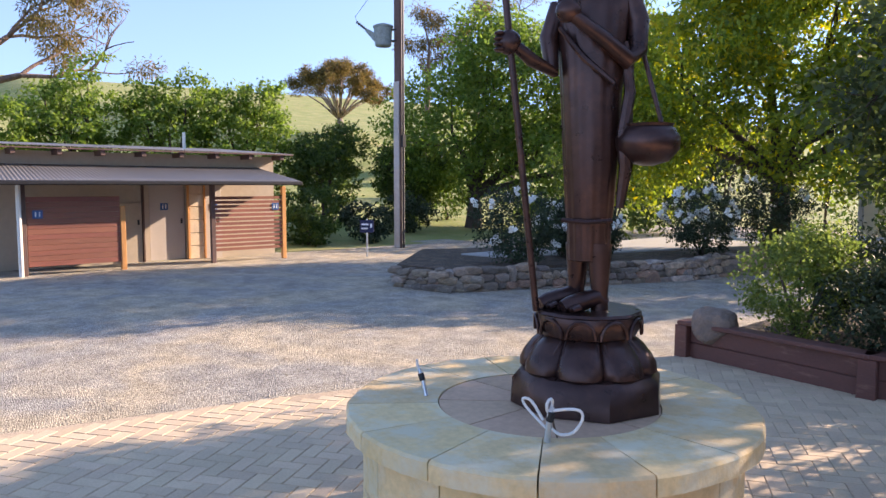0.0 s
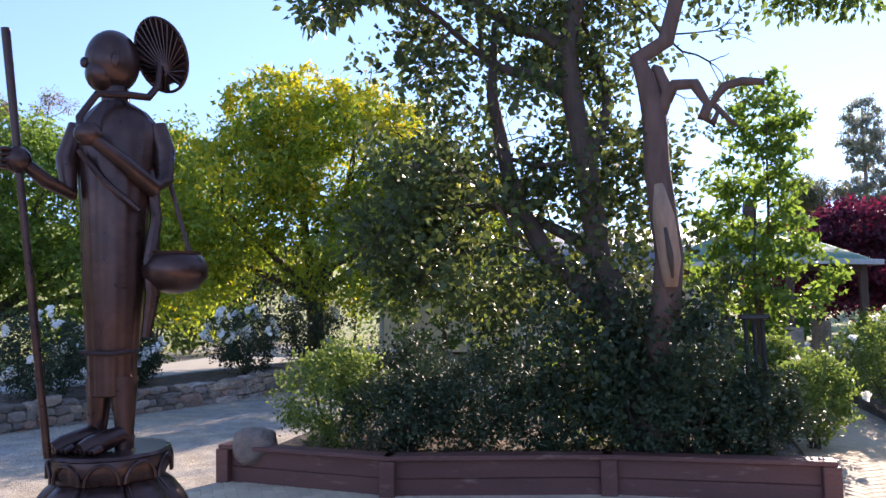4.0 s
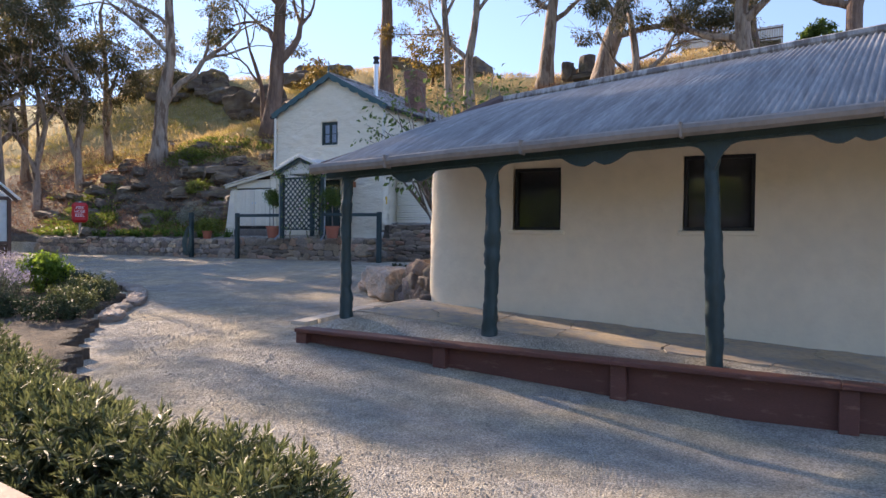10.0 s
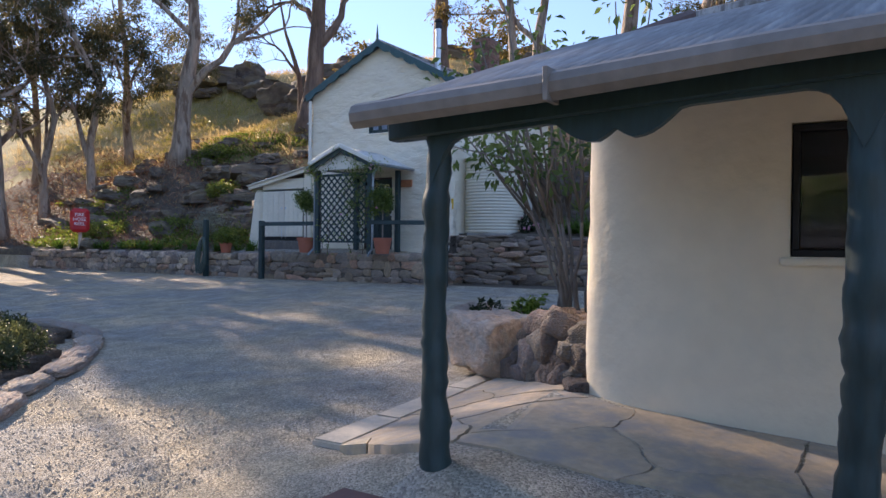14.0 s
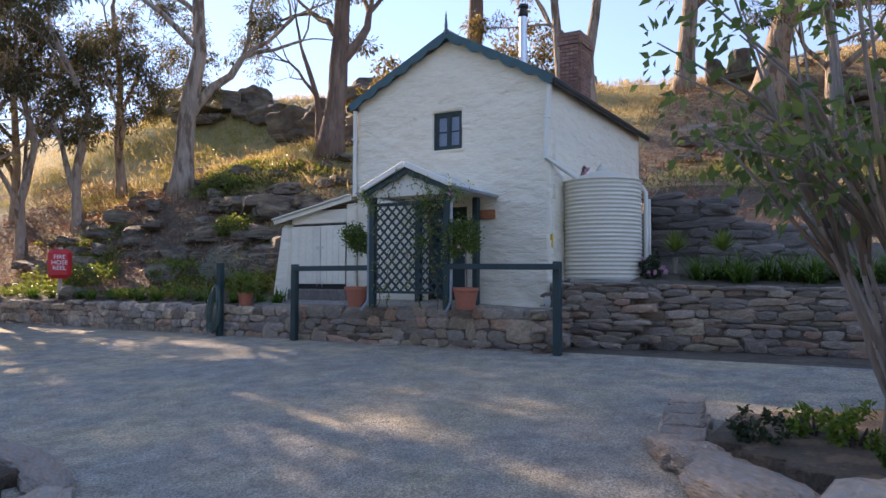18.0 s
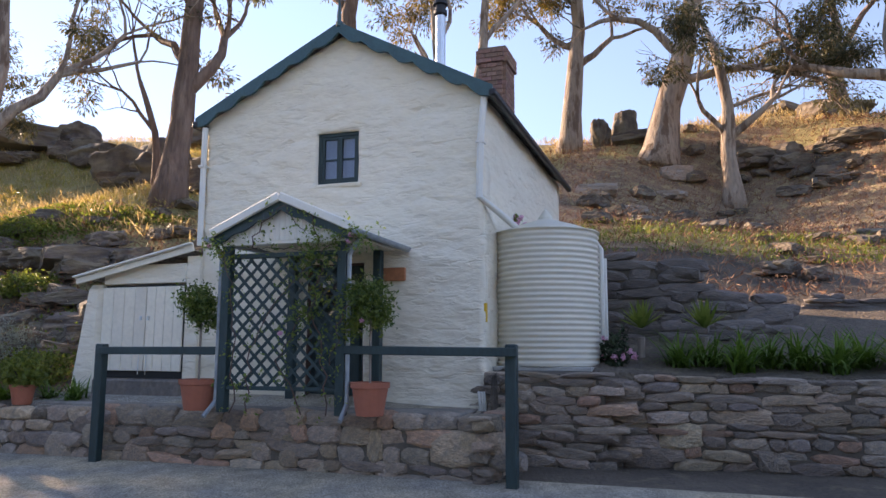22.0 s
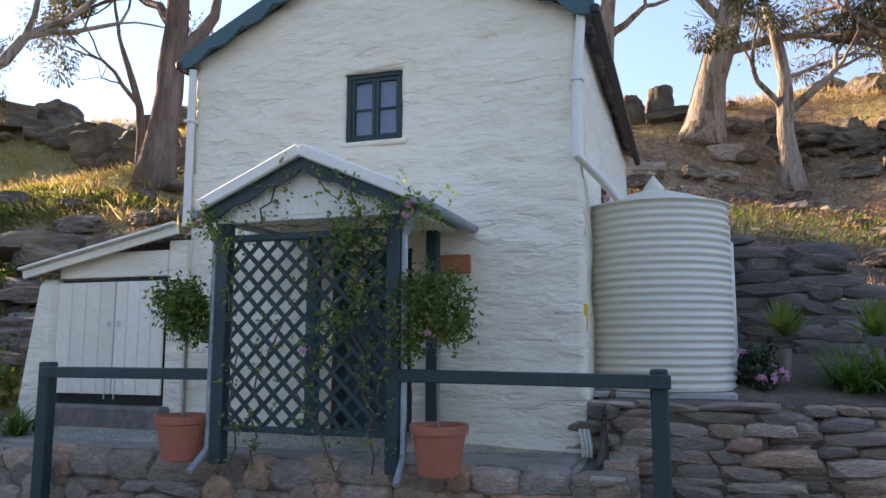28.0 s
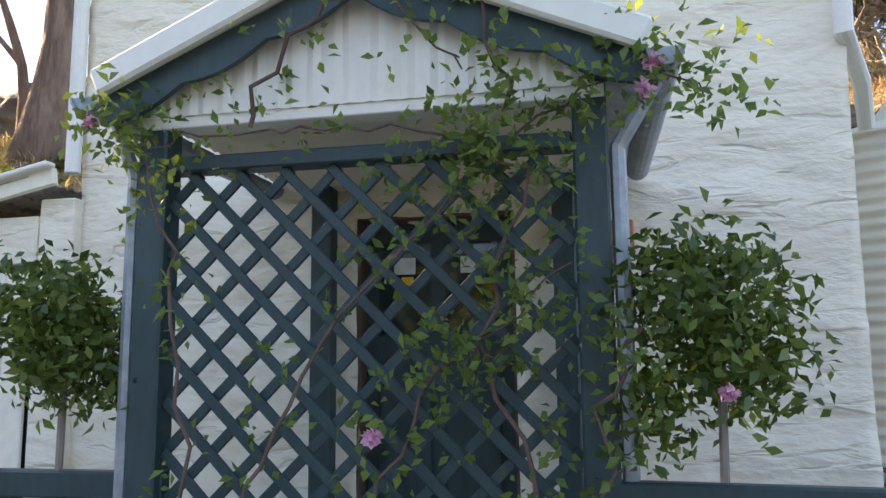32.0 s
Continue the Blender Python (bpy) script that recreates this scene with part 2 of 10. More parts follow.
M["paver"] = material("paver", (0.56, 0.43, 0.29), 0.85, spread=0.12, grain=60, blotch=4, bump=0.35, bump_scale=120, dist=0.004, island=True, objrand=0.10)
M["paver_one"] = material("paver_single", (0.56, 0.43, 0.29), 0.85, spread=0.12, grain=60, blotch=4, bump=0.35, bump_scale=120, dist=0.004, objrand=0.10)
M["joint_sand"] = material("joint_sand", (0.46, 0.355, 0.25), 0.95, spread=0.2, bump=0.5)
M["sleeper"] = material("red_timber", (0.135, 0.05, 0.038), 0.6, spread=0.25, grain=30, blotch=1.5, bump=0.35, bump_scale=30, dist=0.006, stretch=(1, 1, 4), second=(0.27, 0.14, 0.10), second_at=(0.58, 0.75))
M["sandstone"] = material("sandstone", (0.69, 0.50, 0.255), 0.85, spread=0.16, grain=30, blotch=2.2, bump=0.4, bump_scale=45, dist=0.01, second=(0.66, 0.58, 0.40), objrand=0.1)
M["sandstone_pink"] = material("sandstone_pink", (0.56, 0.37, 0.24), 0.85, spread=0.14, grain=30, blotch=2.2, bump=0.3, bump_scale=45, dist=0.006, objrand=0.08)
M["bronze"] = material("bronze", (0.062, 0.032, 0.028), 0.30, metal=0.6, spread=0.3, grain=12, blotch=3, bump=0.15, bump_scale=18, dist=0.01, second=(0.13, 0.062, 0.045), second_at=(0.5, 0.8))
M["bronze_dark"] = material("bronze_dark", (0.045, 0.02, 0.017), 0.38, metal=0.7, spread=0.3, grain=12, blotch=3, bump=0.15, bump_scale=18, dist=0.01)
STONES = [(1, 0.97, 0.94), (0.72, 0.72, 0.76), (0.95, 0.88, 0.76), (1.0, 0.76, 0.66), (0.82, 0.81, 0.80), (0.62, 0.60, 0.59), (0.88, 0.80, 0.72), (0.74, 0.72, 0.70)]
M["stone"] = material("wall_stone", (0.50, 0.395, 0.315), 0.9, spread=0.35, grain=18, blotch=3, bump=1.0, bump_scale=14, dist=0.04, second=(0.32, 0.28, 0.25), objrand=0.25, palette=STONES)
M["stone_isle"] = material("wall_stone_far", (0.50, 0.395, 0.315), 0.9, spread=0.35, grain=18, blotch=3, bump=1.0, bump_scale=14, dist=0.04, second=(0.25, 0.225, 0.205), island=True, objrand=0.25, palette=STONES)
M["mortar"] = material("wall_backing", (0.13, 0.108, 0.088), 0.95, spread=0.3, bump=0.6)
M["dark_stone"] = material("bank_stone", (0.20, 0.165, 0.145), 0.92, spread=0.3, grain=14, blotch=3, bump=0.9, bump_scale=12, dist=0.03, second=(0.13, 0.12, 0.115), objrand=0.25)
M["path_boulder"] = material("path_boulder", (0.26, 0.185, 0.14), 0.92, spread=0.3, grain=14, blotch=3, bump=0.8, bump_scale=9, dist=0.04, second=(0.19, 0.14, 0.115))
M["boulder"] = material("boulder", (0.42, 0.315, 0.245), 0.92, spread=0.32, grain=14, blotch=2.2, bump=1.0, bump_scale=9, dist=0.07, second=(0.34, 0.31, 0.28), objrand=0.12)
M["field_stone"] = material("field_stone", (0.185, 0.14, 0.112), 0.9, spread=0.35, grain=16, blotch=4, bump=0.9, bump_scale=14, dist=0.04, second=(0.15, 0.14, 0.135), objrand=0.45)
M["hill_rock"] = material("hill_rock", (0.145, 0.115, 0.095), 0.95, spread=0.3, grain=6, blotch=0.8, bump=1.0, bump_scale=4, dist=0.12, second=(0.25, 0.21, 0.15), objrand=0.15)
M["whitewash"] = material("whitewash", (0.83, 0.755, 0.615), 0.85, spread=0.05, grain=9, blotch=0.9, bump=0.6, bump_scale=3.0, dist=0.10, stretch=(1, 1, 2.4), dash=0.55, second=(0.72, 0.66, 0.55), second_at=(0.62, 0.85))
M["render_cream"] = material("cream_render", (0.82, 0.715, 0.55), 0.9, spread=0.06, grain=5, blotch=0.7, bump=0.6, bump_scale=5, dist=0.03, second=(0.74, 0.66, 0.52), second_at=(0.55, 0.8))
M["green_paint"] = material("green_paint", (0.017, 0.044, 0.048), 0.5, spread=0.3, grain=30, blotch=3, bump=0.4, bump_scale=26, dist=0.008, stretch=(1, 1, 0.25), second=(0.17, 0.22, 0.22), second_at=(0.69, 0.77))
M["trim_green"] = material("trim_green", (0.035, 0.10, 0.115), 0.55, spread=0.2, grain=30, blotch=3, bump=0.25, bump_scale=30, dist=0.005)
M["white_paint"] = material("white_paint", (0.80, 0.765, 0.69), 0.6, spread=0.05, grain=20, blotch=2, bump=0.15, bump_scale=30, dist=0.004, second=(0.66, 0.63, 0.56), second_at=(0.62, 0.85))
M["tank"] = material("cream_steel", (0.67, 0.625, 0.52), 0.5, spread=0.04, grain=10, blotch=1.2, bump=0.0, second=(0.66, 0.62, 0.53), second_at=(0.6, 0.85))
M["old_iron"] = material("old_iron", (0.40, 0.385, 0.365), 0.7, metal=0.1, spread=0.3, grain=9, blotch=3.2, bump=0.3, bump_scale=20, dist=0.01, stretch=(0.4, 1.3, 0.4), second=(0.17, 0.15, 0.14), second_at=(0.45, 0.58))
M["verandah_iron"] = material("verandah_iron", (0.30, 0.30, 0.30), 0.6, metal=0.15, spread=0.35, grain=14, blotch=1.6, bump=0.3, bump_scale=20, dist=0.01, stretch=(0.22, 2.2, 0.22), second=(0.19, 0.18, 0.175), second_at=(0.42, 0.66))
M["pale_iron"] = material("pale_iron", (0.60, 0.60, 0.585), 0.6, metal=0.1, spread=0.2, grain=9, blotch=2.5, bump=0.1, second=(0.42, 0.40, 0.37), second_at=(0.55, 0.75))
M["gutter"] = material("gutter_paint", (0.225, 0.2, 0.18), 0.6, spread=0.2, grain=12, blotch=2, bump=0.1)
M["zinc_dark"] = material("weathered_zinc", (0.27, 0.31, 0.34), 0.5, metal=0.35, spread=0.2, grain=20, blotch=4, bump=0.1, second=(0.38, 0.41, 0.43))
M["transformer_grey"] = material("transformer_grey", (0.27, 0.33, 0.32), 0.55, spread=0.15, grain=20, blotch=4, bump=0.15, second=(0.20, 0.23, 0.22))
M["cream_paint"] = material("cream_paint", (0.80, 0.735, 0.61), 0.65, spread=0.08, grain=16, blotch=3, bump=0.2, bump_scale=40, dist=0.004, second=(0.66, 0.60, 0.49), second_at=(0.6, 0.8), objrand=0.08)
M["sheeting"] = material("panel_sheeting", (0.58, 0.60, 0.58), 0.45, spread=0.08, grain=10, blotch=1.5, bump=0.1, second=(0.48, 0.50, 0.47), second_at=(0.5, 0.7))
M["galv"] = material("galvanised", (0.62, 0.65, 0.68), 0.35, metal=0.85, spread=0.12, grain=8, blotch=3, bump=0.05)
M["dark_metal"] = material("dark_metal", (0.03, 0.03, 0.033), 0.5, metal=0.4, spread=0.2, bump=0.1)
M["edging"] = material("edging_concrete", (0.55, 0.48, 0.39), 0.9, spread=0.12, grain=30, blotch=2, bump=0.4, bump_scale=60, dist=0.004, second=(0.42, 0.38, 0.32))
M["flagstone"] = material("flagstone", (0.49, 0.385, 0.27), 0.88, spread=0.2, grain=14, blotch=1.6, bump=0.7, bump_scale=12, dist=0.02, second=(0.34, 0.31, 0.28), objrand=0.12)
M["brick"] = material("chimney_brick", (0.27, 0.15, 0.115), 0.9, spread=0.25, grain=20, blotch=5, bump=0.4, objrand=0.25)
M["brick_sign"] = material("rusty_plate", (0.42, 0.16, 0.075), 0.8, spread=0.2, grain=20, blotch=5, bump=0.2)
M["terracotta"] = material("terracotta", (0.40, 0.125, 0.075), 0.7, spread=0.1, grain=20, blotch=4, bump=0.1, second=(0.47, 0.2, 0.13), second_at=(0.6, 0.9))
M["bark_gum"] = material("gum_bark", (0.36, 0.285, 0.23), 0.88, spread=0.35, grain=11, blotch=1.6, bump=1.0, bump_scale=12, dist=0.07, stretch=(1, 1, 0.22), second=(0.17, 0.115, 0.085), second_at=(0.50, 0.58))
M["bark_brown"] = material("brown_gum_bark", (0.20, 0.13, 0.10), 0.92, spread=0.4, grain=12, blotch=1.4, bump=1.0, bump_scale=14, dist=0.09, stretch=(1, 1, 0.2), second=(0.30, 0.21, 0.16), second_at=(0.5, 0.68))
M["bark_dark"] = material("dark_bark", (0.085, 0.06, 0.048), 0.95, spread=0.35, grain=14, blotch=2, bump=1.0, bump_scale=16, dist=0.03, stretch=(1, 1, 0.3))
M["bark_red"] = material("red_bark", (0.125, 0.075, 0.06), 0.9, spread=0.3, grain=14, blotch=2, bump=0.8, bump_scale=16, dist=0.03, stretch=(1, 1, 0.3))
M["bark_fig"] = material("fig_bark", (0.24, 0.195, 0.165), 0.9, spread=0.3, grain=14, blotch=2, bump=0.7, bump_scale=16, dist=0.02, stretch=(1, 1, 0.3))
M["carved_wood"] = material("carved_wood", (0.40, 0.25, 0.165), 0.85, spread=0.4, grain=14, blotch=3, bump=0.5, bump_scale=12, dist=0.02, stretch=(1, 1, 0.2))
M["pole_wood"] = material("pole_concrete", (0.46, 0.43, 0.40), 0.9, spread=0.15, grain=14, blotch=2, bump=0.3)
M["rust_beam"] = material("pole_steel", (0.12, 0.07, 0.06), 0.7, spread=0.3, grain=14, blotch=2, bump=0.3)
M["cedar"] = material("cedar_slats", (0.25, 0.088, 0.058), 0.6, spread=0.2, grain=20, blotch=2, bump=0.3, stretch=(6, 0.5, 6), objrand=0.12)
M["pine_post"] = material("pine_post", (0.58, 0.27, 0.09), 0.6, spread=0.15, grain=20, blotch=2, bump=0.2, stretch=(1, 1, 0.2))
M["wc_wall"] = material("tan_wall", (0.46, 0.38, 0.29), 0.9, spread=0.08, grain=9, blotch=1.0, bump=0.2)
M["wc_door"] = material("grey_door", (0.47, 0.41, 0.36), 0.7, spread=0.05, bump=0.1)
M["wc_block"] = material("limestone_block", (0.62, 0.50, 0.36), 0.9, spread=0.12, grain=20, blotch=3, bump=0.4, objrand=0.1)
M["earth"] = material("bare_earth", (0.42, 0.325, 0.225), 0.95, spread=0.2, grain=20, blotch=1.2, bump=0.6)
M["concrete"] = material("concrete", (0.40, 0.385, 0.36), 0.9, spread=0.12, grain=20, blotch=1.2, bump=0.3)
M["porch_stone"] = material("porch_stone", (0.27, 0.24, 0.21), 0.9, spread=0.25, grain=18, blotch=1.6, bump=0.6, bump_scale=14, dist=0.02, second=(0.18, 0.165, 0.15), second_at=(0.48, 0.62))
M["blue_sign"] = material("blue_sign", (0.03, 0.10, 0.26), 0.5, spread=0.08, bump=0)
M["navy_sign"] = material("navy_sign", (0.012, 0.016, 0.07), 0.5, spread=0.08, bump=0)
M["sign_white"] = material("sign_white", (0.8, 0.8, 0.8), 0.6, spread=0.03, bump=0)
M["fire_red"] = material("fire_red", (0.55, 0.022, 0.03), 0.45, spread=0.1, grain=10, blotch=2, bump=0.05)
M["yellow_tag"] = material("yellow_tag", (0.75, 0.45, 0.03), 0.6, spread=0.08, bump=0)
M["hose"] = material("hose_rubber", (0.07, 0.11, 0.10), 0.55, spread=0.2, bump=0)
M["rope_white"] = material("rope_white", (0.78, 0.76, 0.72), 0.7, spread=0.06, bump=0.2, bump_scale=200, dist=0.002)
M["pvc"] = material("pvc_pipe", (0.74, 0.72, 0.66), 0.45, spread=0.05, bump=0)
M["colorbond"] = material("roof_steel", (0.20, 0.19, 0.19), 0.5, metal=0.3, spread=0.1, grain=9, blotch=1.0, bump=0)
M["green_roof"] = material("green_roof", (0.16, 0.27, 0.19), 0.5, metal=0.2, spread=0.1, grain=9, blotch=1.0, bump=0)
M["poly_sheet"] = leaf_material("white_sheeting", (0.72, 0.74, 0.74), (0.76, 0.77, 0.76), 0.5)
M["frame_wood"] = material("brown_frame", (0.10, 0.055, 0.04), 0.7, spread=0.25, bump=0.3)
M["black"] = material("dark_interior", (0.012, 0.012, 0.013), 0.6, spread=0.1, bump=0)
M["blind"] = material("window_blind", (0.11, 0.095, 0.10), 0.7, spread=0.15, bump=0)
# curtain blue carries the sky reflection of the panes in its colour
M["curtain"] = material("curtain", (0.40, 0.47, 0.66), 0.9, spread=0.12, grain=3, blotch=6, bump=0.3, bump_scale=20, stretch=(1, 6, 0.3))
M["glass"] = glass_material("window_glass")
M["petal_white"] = leaf_material("white_petals", (0.78, 0.78, 0.72), (0.85, 0.85, 0.82), 0.3)
M["petal_pink"] = leaf_material("pink_petals", (0.62, 0.30, 0.42), (0.78, 0.50, 0.60), 0.3)
M["petal_red"] = leaf_material("red_petals", (0.62, 0.05, 0.06), (0.7, 0.12, 0.12), 0.3)
M["l_gum"] = leaf_material("gum_leaves", (0.042, 0.048, 0.026), (0.11, 0.105, 0.052), 0.4, tip=(0.26, 0.185, 0.08))
M["l_gum_gold"] = leaf_material("gum_leaves_gold", (0.07, 0.07, 0.025), (0.2, 0.15, 0.05), 0.45, tip=(0.3, 0.2, 0.06))
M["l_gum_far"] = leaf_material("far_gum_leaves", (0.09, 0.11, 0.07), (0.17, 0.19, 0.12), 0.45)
M["l_oak"] = leaf_material("tree_leaves", (0.045, 0.078, 0.024), (0.11, 0.165, 0.042), 0.55)
M["l_bright"] = leaf_material("bright_leaves", (0.075, 0.14, 0.03), (0.18, 0.27, 0.055), 0.55)
M["l_hillgrass"] = leaf_material("hill_grass_blades", (0.20, 0.21, 0.045), (0.46, 0.38, 0.12), 0.35, 0.7)
M["l_bark"] = leaf_material("bark_strips", (0.16, 0.075, 0.05), (0.40, 0.24, 0.15), 0.1, 0.9)
M["l_court"] = leaf_material("courtyard_leaves", (0.038, 0.06, 0.026), (0.10, 0.135, 0.045), 0.36, 0.4, tip=(0.26, 0.29, 0.055))
# yellow robinia leaf, with sunlight on the crown put into its colour
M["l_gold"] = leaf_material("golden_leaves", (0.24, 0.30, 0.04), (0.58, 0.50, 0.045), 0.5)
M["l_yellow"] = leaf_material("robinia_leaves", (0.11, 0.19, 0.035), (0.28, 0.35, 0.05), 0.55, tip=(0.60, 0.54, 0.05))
M["l_hedge"] = leaf_material("hedge_leaves", (0.045, 0.085, 0.022), (0.11, 0.18, 0.045), 0.4)
M["l_shrub"] = leaf_material("shrub_leaves", (0.022, 0.038, 0.019), (0.052, 0.078, 0.036), 0.14, 0.6)
M["l_grey"] = leaf_material("grevillea_leaves", (0.040, 0.056, 0.026), (0.15, 0.172, 0.078), 0.34, tip=(0.27, 0.27, 0.13))
M["l_rose"] = leaf_material("rose_leaves", (0.075, 0.13, 0.035), (0.20, 0.27, 0.07), 0.5)
M["l_lav"] = leaf_material("lavender_leaves", (0.05, 0.065, 0.045), (0.11, 0.13, 0.09), 0.3)
M["l_lavflower"] = leaf_material("lavender_flowers", (0.24, 0.213, 0.275), (0.36, 0.325, 0.39), 0.35)
M["l_plum"] = leaf_material("plum_leaves", (0.035, 0.010, 0.020), (0.12, 0.022, 0.035), 0.45, tip=(0.28, 0.03, 0.05))
M["l_silver"] = leaf_material("silver_leaves", (0.20, 0.22, 0.17), (0.32, 0.34, 0.28), 0.3)
M["l_grass"] = leaf_material("strap_leaves", (0.04, 0.09, 0.018), (0.115, 0.205, 0.042), 0.4)
M["l_straw"] = leaf_material("straw", (0.34, 0.26, 0.12), (0.52, 0.42, 0.21), 0.4)
M["l_cover"] = leaf_material("ground_cover_leaves", (0.07, 0.115, 0.025), (0.2, 0.24, 0.06), 0.4)
M["l_potted"] = leaf_material("camellia_leaves", (0.04, 0.085, 0.02), (0.17, 0.23, 0.06), 0.4, rough=0.35)
M["l_fig"] = leaf_material("fig_leaves", (0.06, 0.10, 0.032), (0.15, 0.21, 0.07), 0.5)


# ---- mesh tools ----
def part(name, bm, mat, parent=None, label="", smooth=False, at=None):
    """Links a bmesh as one mesh object, under a thing or a part."""
    me = bpy.data.meshes.new(name)
    bm.to_mesh(me)
    bm.free()
    me.materials.append(M[mat])
    if smooth:
        me.shade_smooth()
    ob = new(name, me)
    if parent:
        ob.parent = parent
    if at:
        ob.location = at
    if label:
        ob["label"] = label
    return ob


def thing(name, label, category, group="", kind="", at=(0, 0, 0), rz=0):
    ob = new(name)
    ob.empty_display_size = 0.1
    ob.location = at
    ob.rotation_euler = (0, 0, radians(rz))
    return tagged(ob, label, category, group, kind)


def sub(name, parent):
    """An empty part that holds sub-parts."""
    ob = new(name)
    ob.empty_display_size = 0.05
    ob.parent = parent
    return ob


def bx(bm, x0, y0, z0, x1, y1, z1, c=0.0, m=None):
    """A box with chamfered edges (chamfer c)."""
    X, Y, Z = (min(x0, x1), max(x0, x1)), (min(y0, y1), max(y0, y1)), (min(z0, z1), max(z0, z1))
    m = m or Matrix.Identity(4)
    if c <= 0:
        v = [bm.verts.new(m @ Vector((X[i & 1], Y[i >> 1 & 1], Z[i >> 2]))) for i in range(8)]
        for f in ((0, 2, 3, 1), (4, 5, 7, 6), (0, 1, 5, 4), (2, 6, 7, 3), (0, 4, 6, 2), (1, 3, 7, 5)):
            bm.faces.new([v[i] for i in f])
        return
    c = min(c, 0.45 * min(X[1] - X[0], Y[1] - Y[0], Z[1] - Z[0]))
    V = {}
    for i in range(2):
        for j in range(2):
            for k in range(2):
                p = [X[i], Y[j], Z[k]]
                s = [1 - 2 * i, 1 - 2 * j, 1 - 2 * k]
                for a in range(3):
                    q = [p[n] + (s[n] * c if n != a else 0) for n in range(3)]
                    V[i, j, k, a] = bm.verts.new(m @ Vector(q))
    def face(vs):
        try:
            bm.faces.new(vs)
        except ValueError:
            pass
    for s in range(2):
        face([V[s, 0, 0, 0], V[s, 1, 0, 0], V[s, 1, 1, 0], V[s, 0, 1, 0]][:: 1 if s else -1])
        face([V[0, s, 0, 1], V[1, s, 0, 1], V[1, s, 1, 1], V[0, s, 1, 1]][:: -1 if s else 1])
        face([V[0, 0, s, 2], V[1, 0, s, 2], V[1, 1, s, 2], V[0, 1, s, 2]][:: 1 if s else -1])
    for i in range(2):
        for j in range(2):
            face([V[i, j, 0, 0], V[i, j, 0, 1], V[i, j, 1, 1], V[i, j, 1, 0]])
            face([V[i, 0, j, 0], V[i, 0, j, 2], V[i, 1, j, 2], V[i, 1, j, 0]])
            face([V[0, i, j, 1], V[0, i, j, 2], V[1, i, j, 2], V[1, i, j, 1]])
            for k in range(2):
                face([V[i, j, k, 0], V[i, j, k, 1], V[i, j, k, 2]])


def fix(bm):
    bmesh.ops.recalc_face_normals(bm, faces=bm.faces)
    return bm


def beam(bm, p, q, w, h, c=0.006, up=(0, 0, 1)):
    """A squared timber from p to q, w wide and h high."""
    p, q = Vector(p), Vector(q)
    d = (q - p).normalized()
    s = d.cross(Vector((0, 1, 0) if abs(d.dot(Vector(up).normalized())) > 0.999 else up)).normalized()
    u = s.cross(d)
    m = Matrix.Translation(p) @ Matrix((d, s, u)).transposed().to_4x4()
    bx(bm, 0, -w / 2, -h / 2, (q - p).length, w / 2, h / 2, c, m)


def tube(bm, pts, radii, n=8, cap=True):
    """A tube along points, with a radius at each."""
    pts = [Vector(p) for p in pts]
    if not hasattr(radii, "__len__"):
        radii = [radii] * len(pts)
    rings, side = [], None
    for i, p in enumerate(pts):
        d = (pts[min(i + 1, len(pts) - 1)] - pts[max(i - 1, 0)]).normalized()
        ref = side or (Vector((1, 0, 0)) if abs(d.x) < 0.9 else Vector((0, 1, 0)))
        side = (ref - d * ref.dot(d)).normalized()
        up = d.cross(side)
        rings.append([bm.verts.new(p + radii[i] * (math.cos(a) * side + math.sin(a) * up)) for a in (2 * math.pi * k / n for k in range(n))])
    for a, b in zip(rings, rings[1:]):
        for k in range(n):
            bm.faces.new((a[k], a[(k + 1) % n], b[(k + 1) % n], b[k]))
    if cap:
        bm.faces.new(rings[0][::-1])
        bm.faces.new(rings[-1])
    return rings


def lathe(bm, profile, n=32, centre=(0, 0, 0), squash=1.0):
    """Turns a profile of (radius, height) about a vertical axis."""
    cx, cy, cz = centre
    rings = [[bm.verts.new((cx + r * math.cos(2 * math.pi * k / n), cy + squash * r * math.sin(2 * math.pi * k / n), cz + z)) for k in range(n)] for r, z in profile]
    for a, b in zip(rings, rings[1:]):
        for k in range(n):
            bm.faces.new((a[k], a[(k + 1) % n], b[(k + 1) % n], b[k]))
    bm.faces.new(rings[0][::-1])
    bm.faces.new(rings[-1])
    return rings


def rock_mesh(name, seed, rough=0.28, sub=2, flat=1.0, block=0.40):
    """A faceted stone about 1 across."""
    bm = bmesh.new()
    bmesh.ops.create_icosphere(bm, subdivisions=sub, radius=0.5)
    off = Vector((seed * 7.3, seed * 3.1, seed * 1.7))
    for v in bm.verts:
        p = v.co.copy()
        k = 1 + rough * (noise.noise(p * 1.7 + off) + 0.5 * noise.noise(p * 4.1 + off))
        q = p * k
        for a in range(3):
            lim = block + 0.05 * noise.noise(off + Vector((a, 0, 0)))
            q[a] = max(-lim, min(lim, q[a])) / lim * 0.5
        q *= 1 + 0.07 * noise.noise(p * 5.3 + off) + (0.05 * noise.noise(p * 11 + off) - 0.06 * max(0.0, 0.12 - abs(noise.noise(p * 2.6 - off))) / 0.12 if sub > 3 else 0.0)
        q.z *= flat
        v.co = q
    me = bpy.data.meshes.new(name)
    bm.to_mesh(me)
    bm.free()
    return me


ROCKS = [rock_mesh("stone", s) for s in range(10)]
SLABS = [rock_mesh("slab", 20 + s, 0.34, 2, block=0.36 + 0.012 * (s % 5)) for s in range(16)]


BANK_SLABS = [rock_mesh("slab", 60 + s, 0.36, 2, block=0.38) for s in range(8)]


